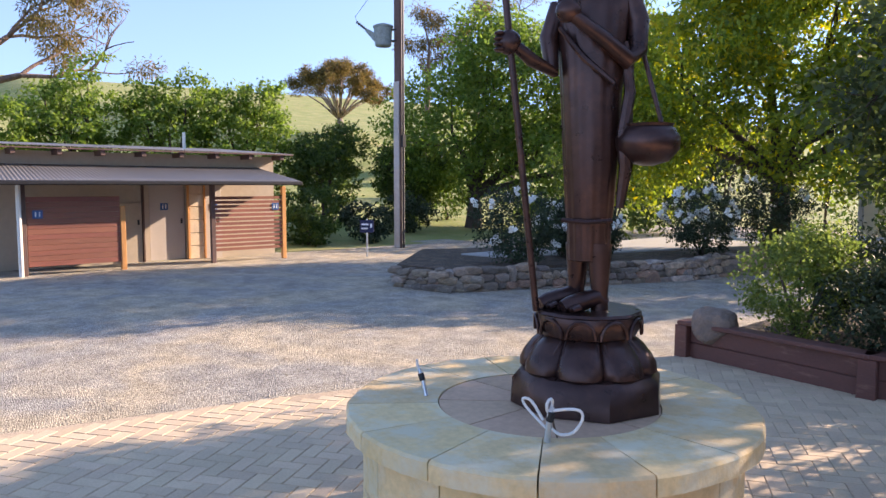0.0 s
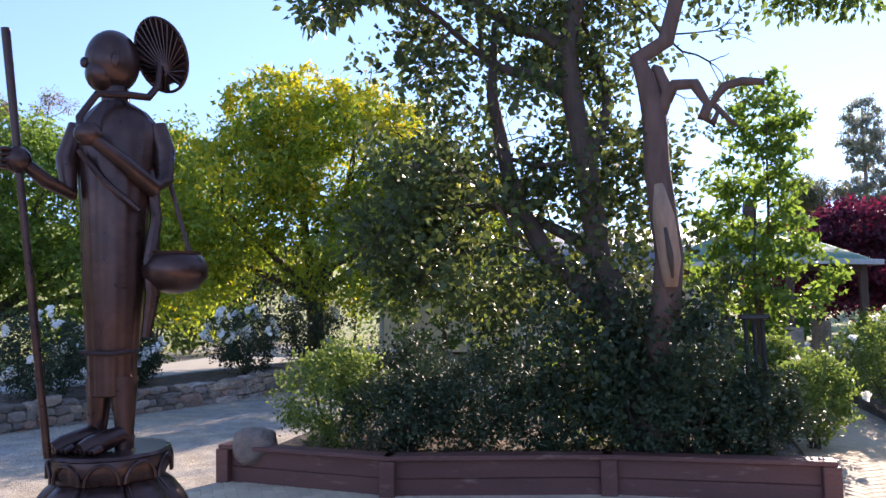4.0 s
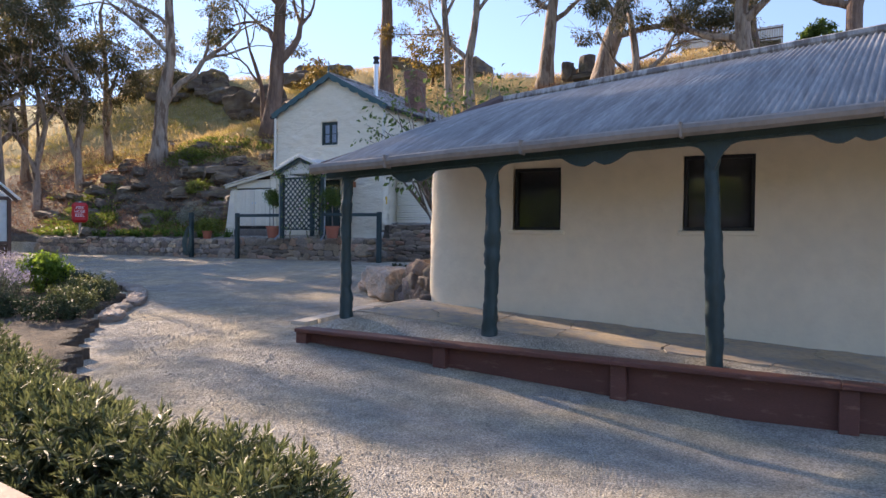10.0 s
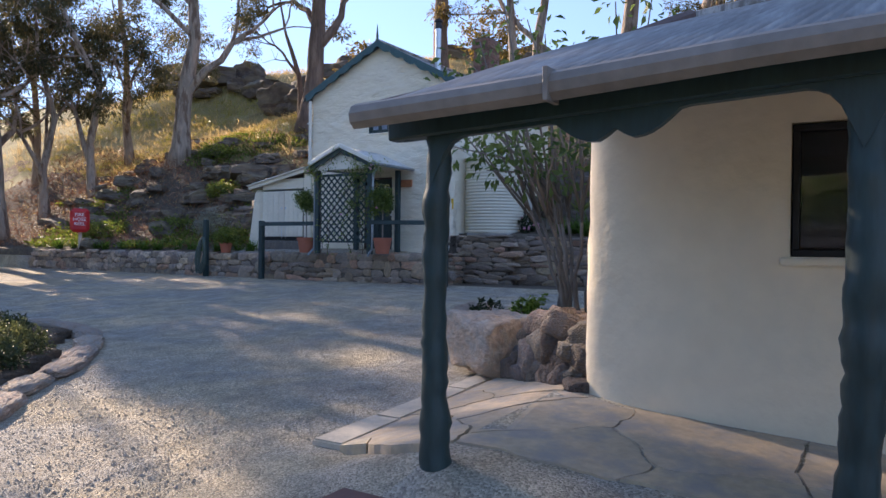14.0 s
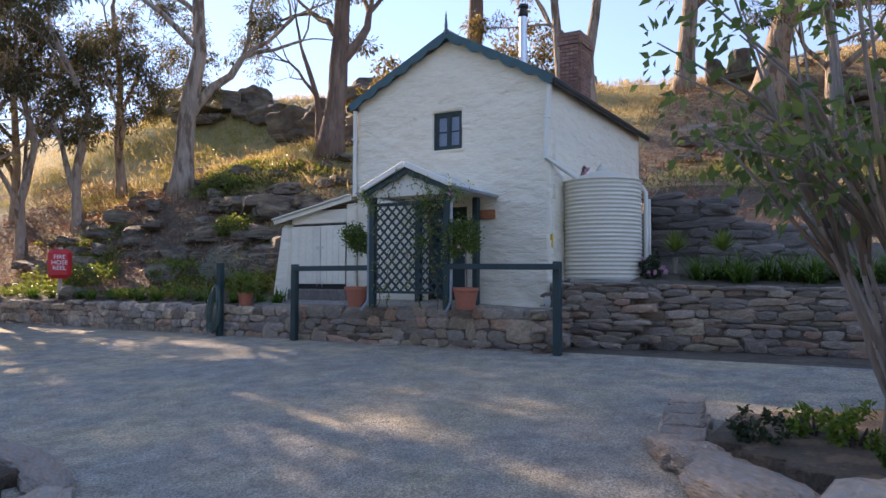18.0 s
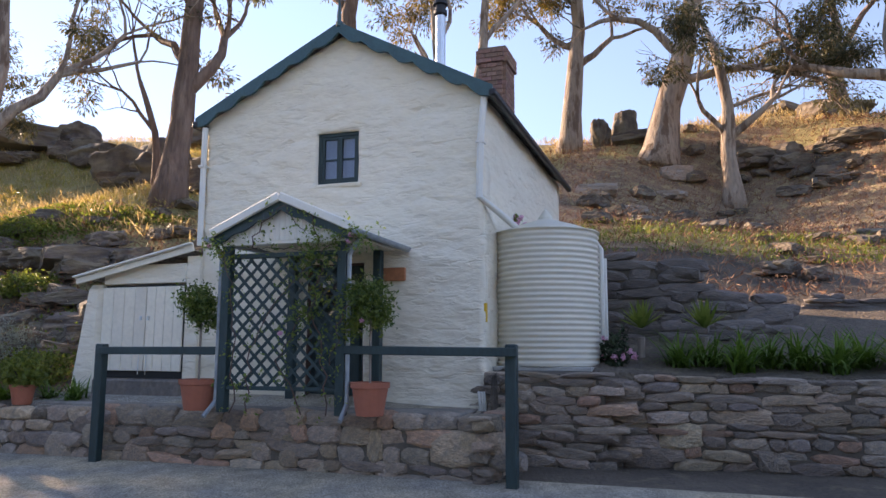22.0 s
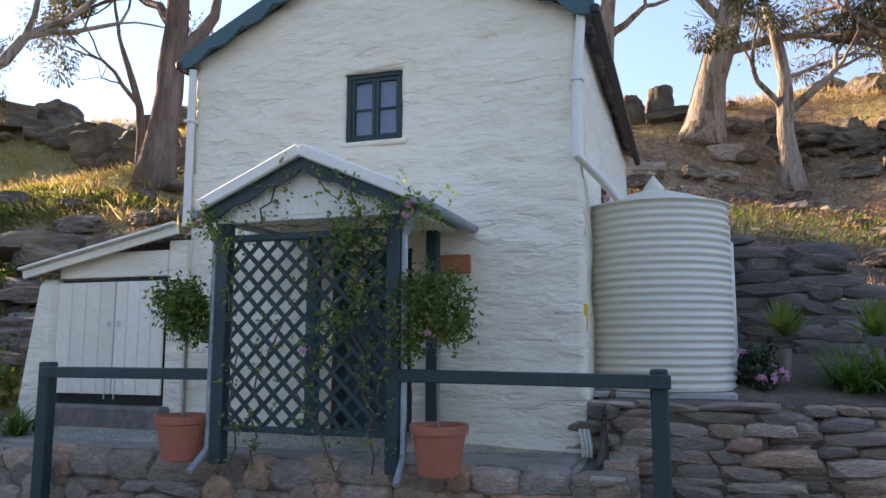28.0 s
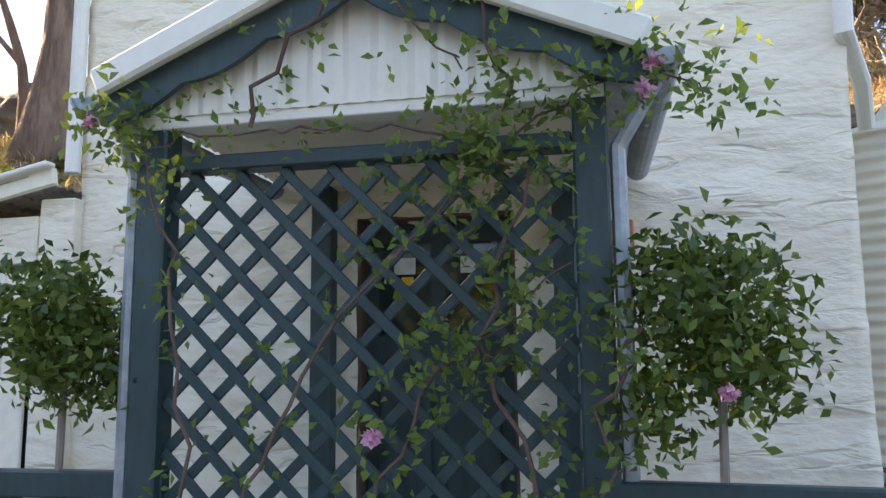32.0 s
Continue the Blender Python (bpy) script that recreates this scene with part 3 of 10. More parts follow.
def sheet_mesh(name, V, F):
    me = bpy.data.meshes.new(name)
    me.from_pydata(V, [], F)
    me.update()
    return me


def leaf_cloud(P, N, size, aspect=0.5, seed=0, droop=0.0, fold=0.15):
    """Numpy arrays of folded, pointed leaves at the points P, each facing about N."""
    rng = np.random.default_rng(seed)
    n = len(P)
    d = rng.normal(size=(n, 3))
    d[:, 2] -= droop
    d /= np.linalg.norm(d, axis=1)[:, None] + 1e-9
    nn = N + 0.8 * rng.normal(size=(n, 3))
    s = np.cross(d, nn)
    s /= np.linalg.norm(s, axis=1)[:, None] + 1e-9
    u = np.cross(s, d)
    L = size * rng.uniform(0.6, 1.35, size=(n, 1))
    W = L * aspect * 0.5
    v = np.empty((n, 4, 3))
    v[:, 0] = P
    v[:, 1] = P + d * L * 0.45 + s * W + u * L * fold
    v[:, 2] = P + d * L
    v[:, 3] = P + d * L * 0.45 - s * W + u * L * fold
    return v.reshape(-1, 3)


def leaves(name, V, mat, parent=None, kind="", label=""):
    """A mesh of four-cornered leaves."""
    n = len(V) // 4
    me = bpy.data.meshes.new(name)
    me.vertices.add(4 * n)
    me.vertices.foreach_set("co", V.astype(np.float32).ravel())
    me.loops.add(4 * n)
    me.loops.foreach_set("vertex_index", np.arange(4 * n, dtype=np.int32))
    me.polygons.add(n)
    me.polygons.foreach_set("loop_start", np.arange(0, 4 * n, 4, dtype=np.int32))
    me.polygons.foreach_set("loop_total", np.full(n, 4, dtype=np.int32))
    me.update(calc_edges=True)
    me.materials.append(M[mat])
    ob = new(name, me)
    if parent:
        ob.parent = parent
    if label:
        ob["label"] = label
    if kind:
        ob["kind"] = kind
    return ob


def shell_points(n, blobs, rng, inner=0.55):
    """Points and outward ways in the outer part of blobs (x, y, z, rx, ry, rz)."""
    w = np.array([(b[3] * b[4] * b[5]) ** 0.66 for b in blobs])
    pick = rng.choice(len(blobs), size=n, p=w / w.sum())
    d = rng.normal(size=(n, 3))
    d /= np.linalg.norm(d, axis=1)[:, None]
    r = rng.uniform(inner ** 3, 1.0, size=(n, 1)) ** (1 / 3)
    r *= 1 + 0.16 * np.sin(9 * d[:, :1] + 5 * d[:, 1:2]) * np.cos(7 * d[:, 2:])
    B = np.array(blobs)[pick]
    return B[:, :3] + d * r * B[:, 3:6], d


def sm(a, b, x):
    t = np.clip((x - a) / (b - a), 0, 1)
    return t * t * (3 - 2 * t)


def gz(x, y):
    """Height of the ground."""
    x, y = np.asarray(x, float), np.asarray(y, float)
    road = 0.055 * np.clip(x - 4.0, 0, 16.2) - 0.07 * np.clip(9 - y, 0, 5) * sm(5, 8.5, x) * sm(19, 13, x) + 0.0 * y
    edge = 20.12 + (1.42 + 0.09 * np.clip(14 - y, 0, 8)) * sm(15.35, 15.15, y)                       # line of the dry-stone walls
    soft_edge = 20.12 + (1.42 + 0.09 * np.clip(14 - y, 0, 8)) * sm(18.5, 12, y)
    up = np.clip(x - soft_edge - 0.1, 0, None)
    far = sm(0.8, 4.5, up)
    terrace = np.where(y > 15.25, 1.5, 1.95) * (1 - far) + (1.95 - 0.45 * sm(12, 18.5, y)) * far
    fall = (sm(98, 46, y) * 0.8 + 0.2) * (1 - 0.3 * sm(13, -6, y))
    reach = 27 - 8 * sm(33, 45, y)
    rise = 12.0 * sm(-2, reach, up) - 12.0 * sm(-2, reach, 0.0) + 0.02 * np.clip(up - 27, 0, 60)
    rise = rise * fall * (0.92 + 0.08 * np.sin(y * 0.21 + 1.0)) + 0.22 * np.sin(x * 0.55 + y * 0.3) * np.cos(y * 0.47) * sm(2.5, 6, up)
    rise = rise + 0.24 * np.clip(up - 29, 0, 40) * sm(26, 15, y)
    rise = rise + 1.5 * np.exp(-((x - 27.5) / 5) ** 2 - ((y - 29) / 7) ** 2) * sm(1, 5, up) - 1.8 * np.exp(-((x - 36.5) / 5) ** 2 - ((y - 10.8) / 3.6) ** 2)
    hill = terrace + rise
    onhill = sm(0.02, 0.12, x - edge) * sm(-14, -10, y)
    z = road * (1 - onhill) + hill * onhill
    left = np.clip(-19 - x, 0, None)
    z = z + 0.10 * sm(-6, -12, x) + 0.055 * left + 0.0006 * left * np.clip(left - 30, 0, 120)
    z = z + 4.1 * sm(-44, -60, x) * sm(27, 41, y)
    back = np.clip(y - 36, 0, None)
    z = z + 0.02 * back * sm(22, 14, x)
    return z


def g(x, y):
    return float(gz(x, y))


# ---- ground: one sheet to the horizon ----
def spread(a, b, fine, far):
    near = np.arange(a, b + fine / 2, fine)
    out = [1.0]
    while sum(out) < far:
        out.append(out[-1] * 1.22)
    tail = np.cumsum(out)
    return np.concatenate([(a - tail)[::-1], near, b + tail])


gx = np.unique(np.concatenate([spread(-18, 50, 0.5, 700), np.arange(19.9, 22.6, 0.06)]).round(3))
gy = np.unique(np.concatenate([spread(-4, 40, 0.5, 700), np.arange(15.0, 15.5, 0.05)]).round(3))
GX, GY = np.meshgrid(gx, gy, indexing="ij")
GZ = gz(GX, GY)
nx, ny = GX.shape
idx = np.arange(nx * ny).reshape(nx, ny)
quads = np.stack([idx[:-1, :-1], idx[1:, :-1], idx[1:, 1:], idx[:-1, 1:]], -1).reshape(-1, 4)
me = sheet_mesh("ground", np.stack([GX, GY, GZ], -1).reshape(-1, 3).tolist(), quads.tolist())
for k in ("gravel", "dry_grass", "lawn", "litter", "soil", "bank_soil"):
    me.materials.append(M[k])
cx, cy = (GX[:-1, :-1] + GX[1:, 1:]).ravel() / 2, (GY[:-1, :-1] + GY[1:, 1:]).ravel() / 2
zone = np.zeros(len(cx), int)
zone[cx > 20.2] = 3
zone[(cx > 20.2) & (cx < 21.6) & (cy < 15.3)] = 0
zone[(cx > 20.2) & (cx < 21.4) & (cy > 15.3) & (cy < 22.0)] = 0
wig = 1.5 * np.sin(cy * 0.7) + 1.2 * np.sin(cx * 0.9 + cy * 1.3)
zone[(cx > 27 + wig) & (cy > 17)] = 1
zone[(cx > 41 + wig)] = 1
zone[(cx > 26.0 + 0.6 * wig) & (cy > 21.5 + wig) & (np.sin(cx * 0.8 + 1.5 * np.sin(cy * 0.6)) > -0.2)] = 1
# lower slope and bank get the soil with shade in its colour
zone[(cx > 20.2) & (cx < 26.5 + 0.7 * wig) & (cy > 22.0)] = 5
zone[(cx > 20.2) & (cx < 29.0 + 0.35 * wig) & (cy < 15.4)] = 5
zone[(cx > 29.4 + 0.3 * wig) & (cx < 31.4 + 0.3 * wig) & (cy < 16)] = 1
zone[(cx < -18.2 + 0.4 * np.sin(cy))] = 2
zone[(cy > 33 + wig) & (cx < 20)] = 2
me.polygons.foreach_set("material_index", zone.astype(np.int32))
me.shade_smooth()
tagged(new("ground", me), "gravel drive, dry grass hillside and lawn", "ground", kind="structure")


def inside(poly, x, y):
    hit = False
    for (x0, y0), (x1, y1) in zip(poly, poly[1:] + poly[:1]):
        if (y0 > y) != (y1 > y) and x < (x1 - x0) * (y - y0) / (y1 - y0) + x0:
            hit = not hit
    return hit


def prism(bm, poly, z0, z1):
    lo = [bm.verts.new((x, y, z0)) for x, y in poly]
    hi = [bm.verts.new((x, y, z1)) for x, y in poly]
    bm.faces.new(lo[::-1])
    bm.faces.new(hi)
    for i in range(len(poly)):
        j = (i + 1) % len(poly)
        bm.faces.new((lo[i], lo[j], hi[j], hi[i]))


PLAZA = [(-6.6, -4), (-6.9, 3.0), (-6.4, 5.0), (-5.7, 7.3), (-5.0, 9.0), (-3.0, 9.0), (-1.0, 9.4), (0.9, 9.45), (1.2, 14.5), (2.3, 14.5), (2.4, 10.4), (2.6, 9.75), (4.5, 9.05), (3.8, 5.2), (3.3, -4)]
bm = bmesh.new()
prism(bm, PLAZA, -0.2, 0.04)
pavement = part("pavement", fix(bm), "joint_sand")
tagged(pavement, "herringbone clay brick pavement in a courtyard", "pavement", kind="structure")


# ---- courtyard planters of red-stained sleepers ----
def planter_run(pts, label, cap=True, h=0.36, posts=True):
    t = thing("planter_wall", label, "garden wall")
    for i, (p, q) in enumerate(zip(pts, pts[1:])):
        p, q = Vector((*p, 0)), Vector((*q, 0))
        d = (q - p).normalized()
        for k in range(2):
            bm = bmesh.new()
            beam(bm, p + Vector((0, 0, 0.02 + (k + 0.5) * h / 2)), q + Vector((0, 0, 0.02 + (k + 0.5) * h / 2)), 0.1, h / 2 - 0.003, 0.008)
            part("sleeper", fix(bm), "sleeper", t)
        if cap:
            s = d.cross(Vector((0, 0, 1))) * 0.02
            bm = bmesh.new()
            beam(bm, p + s - d * 0.05 + Vector((0, 0, h + 0.04)), q + s + d * 0.05 + Vector((0, 0, h + 0.04)), 0.2, 0.045, 0.008)
            part("cap_board", fix(bm), "sleeper", t)
    if posts:
        for i, p in enumerate(pts):
            d = (Vector(pts[min(i + 1, len(pts) - 1)]) - Vector(pts[max(i - 1, 0)])).normalized()
            s = Vector((d.y, -d.x)) * 0.085
            bm = bmesh.new()
            m = Matrix.Translation((p[0] + s.x, p[1] + s.y, 0)) @ Matrix.Rotation(math.atan2(d.y, d.x), 4, "Z")
            bx(bm, -0.075, -0.04, 0, 0.075, 0.04, h + 0.016, 0.008, m)
            part("post", fix(bm), "sleeper", t)
    return t


planter_run([(-4.95, 9.05), (-3.1, 8.8), (-1.1, 9.25), (0.8, 9.3)], "dark red stained timber sleeper planter wall round shrubs", cap=True)
planter_run([(2.62, 9.72), (4.42, 9.02)], "red stained timber sleeper planter wall behind a hedge", posts=False, cap=False)
planter_run([(4.46, 9.0), (4.1, 7.3), (3.75, 5.35)], "red stained timber sleeper planter wall with a weathered cap board")


# ---- dry-stone walls ----
def stone_wall(name, label, path, base, top, mat_near, seed, near, stone_h=0.13, depth=0.3, face=0.0, kind="structure", w_range=(0.12, 0.40)):
    """A wall of coursed flat stones along a path in plan; near(x, y) tells which stones are parts."""
    rng = random.Random(seed)
    bm = bmesh.new()
    pts = [Vector(p) for p in path]
    for p, q in zip(pts, pts[1:]):
        d = (q - p).normalized()
        nrm = Vector((d.y, -d.x))
        zt, zb = min(top(*p), top(*q)) - 0.08, min(base(*p), base(*q)) - 0.3
        a, b = p - nrm * depth, q - nrm * depth
        f, e = p - nrm * 0.035, q - nrm * 0.035
        v = [bm.verts.new((*c, z)) for z in (zb, zt) for c in (f, e, b, a)]
        for fc in ((0, 1, 5, 4), (1, 2, 6, 5), (2, 3, 7, 6), (3, 0, 4, 7), (4, 5, 6, 7)):
            bm.faces.new([v[i] for i in fc])
    wall = part(name, fix(bm), "mortar")
    tagged(wall, label, "stone wall", kind=kind)
    rest_v, rest_f, made = [], [], 0
    for p, q in zip(pts, pts[1:]):
        d, L = (q - p).normalized(), (q - p).length
        nrm = Vector((d.y, -d.x))
        z0 = min(base(*p), base(*q)) - 0.08
        row = 0.0
        while True:
            hgt = stone_h * rng.uniform(0.6, 1.35)
            s = -rng.uniform(0, 0.2)
            if z0 + row > max(top(*p), top(*q)) - 0.03:
                break
            while s < L:
                w = rng.uniform(*w_range) * (1.25 if rng.random() < 0.25 else 1)
                hh = hgt * (rng.uniform(1.5, 2.0) if rng.random() < 0.14 else 1)
                c = p + d * (s + w / 2)
                zt = top(*c)
                zc = z0 + row + hh / 2
                if zc < zt + 0.02 and -0.1 < s + w / 2 < L + 0.1:
                    hh2 = min(hh, max(0.06, zt - (z0 + row) + rng.uniform(-0.02, 0.03)))
                    zc = z0 + row + hh2 / 2
                    dep = 0.24
                    c2 = c - nrm * (0.10 + rng.uniform(-0.03, 0.025))
                    zc += rng.uniform(-0.016, 0.016)
                    m = Matrix.Translation((c2.x, c2.y, zc)) @ Matrix.Rotation(math.atan2(d.y, d.x), 4, "Z") @ Matrix.Rotation(rng.gauss(0, 0.05), 4, "Y") @ Matrix.Rotation(rng.gauss(0, 0.05), 4, "Z") @ Matrix.Diagonal((w * rng.uniform(1.0, 1.09), dep, hh2 * rng.uniform(1.02, 1.16), 1))
                    src = SLABS[rng.randrange(len(SLABS))]
                    if made < 300 and near(c.x, c.y):
                        o = new("stone", src if mat_near == "stone" else BANK_SLABS[rng.randrange(len(BANK_SLABS))])
                        o.parent = wall
                        o.matrix_local = m
                        made += 1
                    else:
                        o0 = len(rest_v)
                        rest_v += [tuple(m @ v.co) for v in src.vertices]
                        rest_f += [[o0 + i for i in f.vertices] for f in src.polygons]
                s += w * 1.0
            row += hgt * 0.96
    if rest_v:
        me = sheet_mesh("stones", rest_v, rest_f)
        me.materials.append(M["stone_isle"] if mat_near == "stone" else M[mat_near])
        o = new("stones", me)
        o.parent = wall
        o["kind"] = "stuff"
    return wall


for s in SLABS:
    s.materials.append(M["stone"])
for s in BANK_SLABS:
    s.materials.append(M["dark_stone"])
for s in ROCKS:
    s.materials.append(M["boulder"])


# ---- cottage ----
def rough_wall(name, o, u, width, z0, top, holes, mat, thick=0.3, step=0.09, amp=0.018, seed=0, parent=None, label="", fade=0.0):
    """A lumpy plastered wall from the corner o along u; top(s) is its height, holes are (s0, s1, z0, z1)."""
    o, u = Vector(o), Vector((*u, 0)).normalized()
    nrm = Vector((u.y, -u.x, 0))
    S = list(np.arange(0, width + 1e-6, width / max(2, round(width / step))))
    zmax = max(top(s) for s in S)
    zs = list(np.arange(z0, zmax + 1e-6, (zmax - z0) / max(2, round((zmax - z0) / step))))
    for a, b, c, d in holes:
        S = [s for s in S if abs(s - a) > 0.03 and abs(s - b) > 0.03] + [a, b]
        zs = [z for z in zs if abs(z - c) > 0.03 and abs(z - d) > 0.03] + [c, d]
    S, zs = sorted(S), sorted(zs)
    bm = bmesh.new()
    V = {}
    for i, s in enumerate(S):
        t = top(s)
        for j, z in enumerate(zs):
            zz = min(z, t)
            p = o + u * s + Vector((0, 0, zz - o.z))
            k = 0.35 * noise.noise(Vector((p.x * 7 + seed, p.y * 7, p.z * 17))) + noise.noise(Vector((p.x * 1.3 + seed, p.y * 1.3, p.z * 2.6))) + 0.6 * noise.noise(Vector((p.x * 4 + seed, p.y * 4, p.z * 8)))
            V[i, j] = bm.verts.new(p + nrm * amp * k * (min(1, s / fade) if fade else 1))
    for i in range(len(S) - 1):
        for j in range(len(zs) - 1):
            sc, zc = (S[i] + S[i + 1]) / 2, (zs[j] + zs[j + 1]) / 2
            if zs[j] >= max(top(S[i]), top(S[i + 1])) - 1e-6:
                continue
            if any(a < sc < b and c < zc < d for a, b, c, d in holes):
                continue
            bm.faces.new((V[i, j], V[i + 1, j], V[i + 1, j + 1], V[i, j + 1]))
    bmesh.ops.remove_doubles(bm, verts=bm.verts, dist=1e-4)
    loose = [v for v in bm.verts if not v.link_faces]
    bmesh.ops.delete(bm, geom=loose, context="VERTS")
    ob = part(name, bm, mat, parent, label, smooth=True)
    md = ob.modifiers.new("thickness", "SOLIDIFY")
    md.thickness, md.offset = thick, -1
    if fade:
        md.use_rim = False
    return ob


def corrugated(name, a, b, c, d, mat, parent=None, pitch=0.076, amp=0.009, label="", along=6, sag=0.0):
    """A corrugated sheet: a-b is the lower edge, d-c the upper one; waves run from lower to upper edge."""
    a, b, c, d = (Vector(v) for v in (a, b, c, d))
    n = max(4, int((b - a).length / pitch * 4))
    nrm = (b - a).cross(d - a).normalized()
    Vs, Fs = [], []
    for j in range(along + 1):
        t = j / along
        for i in range(n + 1):
            s = i / n
            p = (a * (1 - s) + b * s) * (1 - t) + (d * (1 - s) + c * s) * t
            w = amp * math.sin(i * math.pi / 2 + 0.3)
            Vs.append(tuple(p + nrm * (w - sag * math.sin(math.pi * t))))
    for j in range(along):
        for i in range(n):
            k = j * (n + 1) + i
            Fs.append((k, k + 1, k + n + 2, k + n + 1))
    me = sheet_mesh(name, Vs, Fs)
    me.materials.append(M[mat])
    me.shade_smooth()
    ob = new(name, me)
    md = ob.modifiers.new("thickness", "SOLIDIFY")
    md.thickness, md.offset = 0.006, -1
    if parent:
        ob.parent = parent
    if label:
        ob["label"] = label
    return ob


CX, CY0, CY1, CMID, CEAVE, CAPEX = 21.17, 15.42, 19.62, 17.45, 5.62, 6.66
cottage = thing("cottage", "small two-storey whitewashed stone cottage with a green-trimmed gable", "cottage", at=(0, 0, 0))


def gable_top(s):
    y = CY1 - s
    return CAPEX - (CAPEX - CEAVE) * abs(y - CMID) / ((CY1 - CMID) if y > CMID else (CMID - CY0))


WIN = (CY1 - 17.815, CY1 - 17.175, 4.53, 5.265)
DOOR = (CY1 - 17.92, CY1 - 17.06, 1.5, 3.42)
rough_wall("wall_front", (CX, CY1, 1.2), (0, -1), CY1 - CY0, 1.2, gable_top, [WIN, DOOR], "whitewash", seed=1, amp=0.034, step=0.055, parent=cottage)
rough_wall("wall_side", (CX + 0.14, CY0, 1.2), (1, 0), 5.68, 1.2, lambda s: CEAVE - 0.03, [], "whitewash", seed=5, parent=cottage)
rough_wall("wall_side", (CX + 5.8, CY1, 1.2), (-1, 0), 5.66, 1.2, lambda s: CEAVE - 0.03, [], "whitewash", seed=8, step=0.3, parent=cottage)
rough_wall("wall_back", (CX + 5.8, CY0, 1.2), (0, 1), CY1 - CY0, 1.2, lambda s: gable_top(CY1 - CY0 - s), [], "whitewash", seed=9, step=0.3, parent=cottage)
# roof
for sgn, y_e in ((-1, CY0 - 0.18), (1, CY1 + 0.14)):
    x0, x1 = CX - 0.12, CX + 6.0
    ze, zr = CEAVE - 0.02, CAPEX + 0.1
    if sgn < 0:
        corrugated("roof_slope", (x0, y_e, ze), (x1, y_e, ze), (x1, CMID, zr), (x0, CMID, zr), "old_iron", cottage)
    else:
        corrugated("roof_slope", (x1, y_e, ze), (x0, y_e, ze), (x0, CMID, zr), (x1, CMID, zr), "old_iron", cottage)
    bm = bmesh.new()
    beam(bm, (x0 - 0.05, y_e, ze - 0.06), (x1, y_e, ze - 0.06), 0.09, 0.1, 0.02)
    part("gutter", fix(bm), "dark_metal", cottage, "dark old eaves gutter")
    # scalloped barge board
    bm = bmesh.new()
    n = 44
    rows = []
    for i in range(n + 1):
        s = i / n
        y, z = y_e + (CMID - y_e) * s, ze + (zr - ze) * s - 0.005
        low = 0.085 + 0.075 * abs(math.sin(s * math.pi * 6)) + (0.02 if i in (0, n) else 0)
        rows.append([bm.verts.new((x, y, zz)) for x in (x0 - 0.03, x0 + 0.012) for zz in (z + 0.045, z - low)])
    for p, q in zip(rows, rows[1:]):
        for i, j in ((0, 1), (1, 3), (3, 2), (2, 0)):
            bm.faces.new((p[i], p[j], q[j], q[i]))
    bm.faces.new([rows[0][i] for i in (0, 1, 3, 2)])
    bm.faces.new([rows[-1][i] for i in (0, 2, 3, 1)])
    part("barge_board", fix(bm), "trim_green", cottage, "blue-green scalloped barge board")
bm = bmesh.new()
tube(bm, [(CX - 0.12, CMID, CAPEX + 0.115), (CX + 6.0, CMID, CAPEX + 0.115)], 0.06, 8)
part("ridge_cap", bm, "old_iron", cottage)
bm = bmesh.new()
lathe(bm, [(0.045, 0), (0.05, 0.06), (0.03, 0.09), (0.035, 0.14), (0.008, 0.42), (0.004, 0.44)], 8, (CX - 0.13, CMID, CAPEX + 0.08))
part("finial", bm, "trim_green", cottage, "pointed green finial")


# window with two casements of two panes
def casement_window(parent, x, y0, y1, z0, z1, mat="trim_green", bars=True):
    w = sub("window", parent)
    for (a, b, c, d) in ((y0, y1, z0, z0 + 0.05), (y0, y1, z1 - 0.05, z1), (y0, y0 + 0.05, z0 + 0.05, z1 - 0.05), (y1 - 0.05, y1, z0 + 0.05, z1 - 0.05)):
        bm = bmesh.new()
        bx(bm, x, a, c, x + 0.09, b, d, 0.006)
        part("frame_bar", fix(bm), mat, w)
    ym, zm = (y0 + y1) / 2, (z0 + z1) / 2 - 0.01
    for a, b in ((y0 + 0.052, ym - 0.002), (ym + 0.002, y1 - 0.052)):
        bm = bmesh.new()
        t = 0.038
        bx(bm, x + 0.015, a, z0 + 0.052, x + 0.06, a + t, z1 - 0.052, 0.004)
        bx(bm, x + 0.015, b - t, z0 + 0.052, x + 0.06, b, z1 - 0.052, 0.004)
        bx(bm, x + 0.016, a + t, z0 + 0.052, x + 0.059, b - t, z0 + 0.052 + t, 0.004)
        bx(bm, x + 0.016, a + t, z1 - 0.052 - t, x + 0.059, b - t, z1 - 0.052, 0.004)
        bx(bm, x + 0.02, a + t, zm - 0.012, x + 0.055, b - t, zm + 0.012, 0.004)
        part("casement", fix(bm), mat, w)
        for c, d in ((z0 + 0.052 + t, zm - 0.012), (zm + 0.012, z1 - 0.052 - t)):
            bm = bmesh.new()
            bx(bm, x + 0.034, a + t, c, x + 0.04, b - t, d)
            part("pane", fix(bm), "glass", w)
    # curtain, tinted with the sky that the glass would mirror
    bm = bmesh.new()
    bx(bm, x + 0.066, y0 + 0.052, z0 + 0.052, x + 0.074, y1 - 0.052, z1 - 0.052)
    part("curtain", fix(bm), "curtain", w, "curtain behind the panes, tinted blue like reflected sky")
    return w


casement_window(cottage, CX + 0.05, 17.175, 17.815, 4.53, 5.265, "green_paint")
bm = bmesh.new()
bx(bm, CX - 0.035, 17.12, 4.475, CX + 0.12, 17.87, 4.528, 0.012)
part("window_sill", fix(bm), "whitewash", cottage)
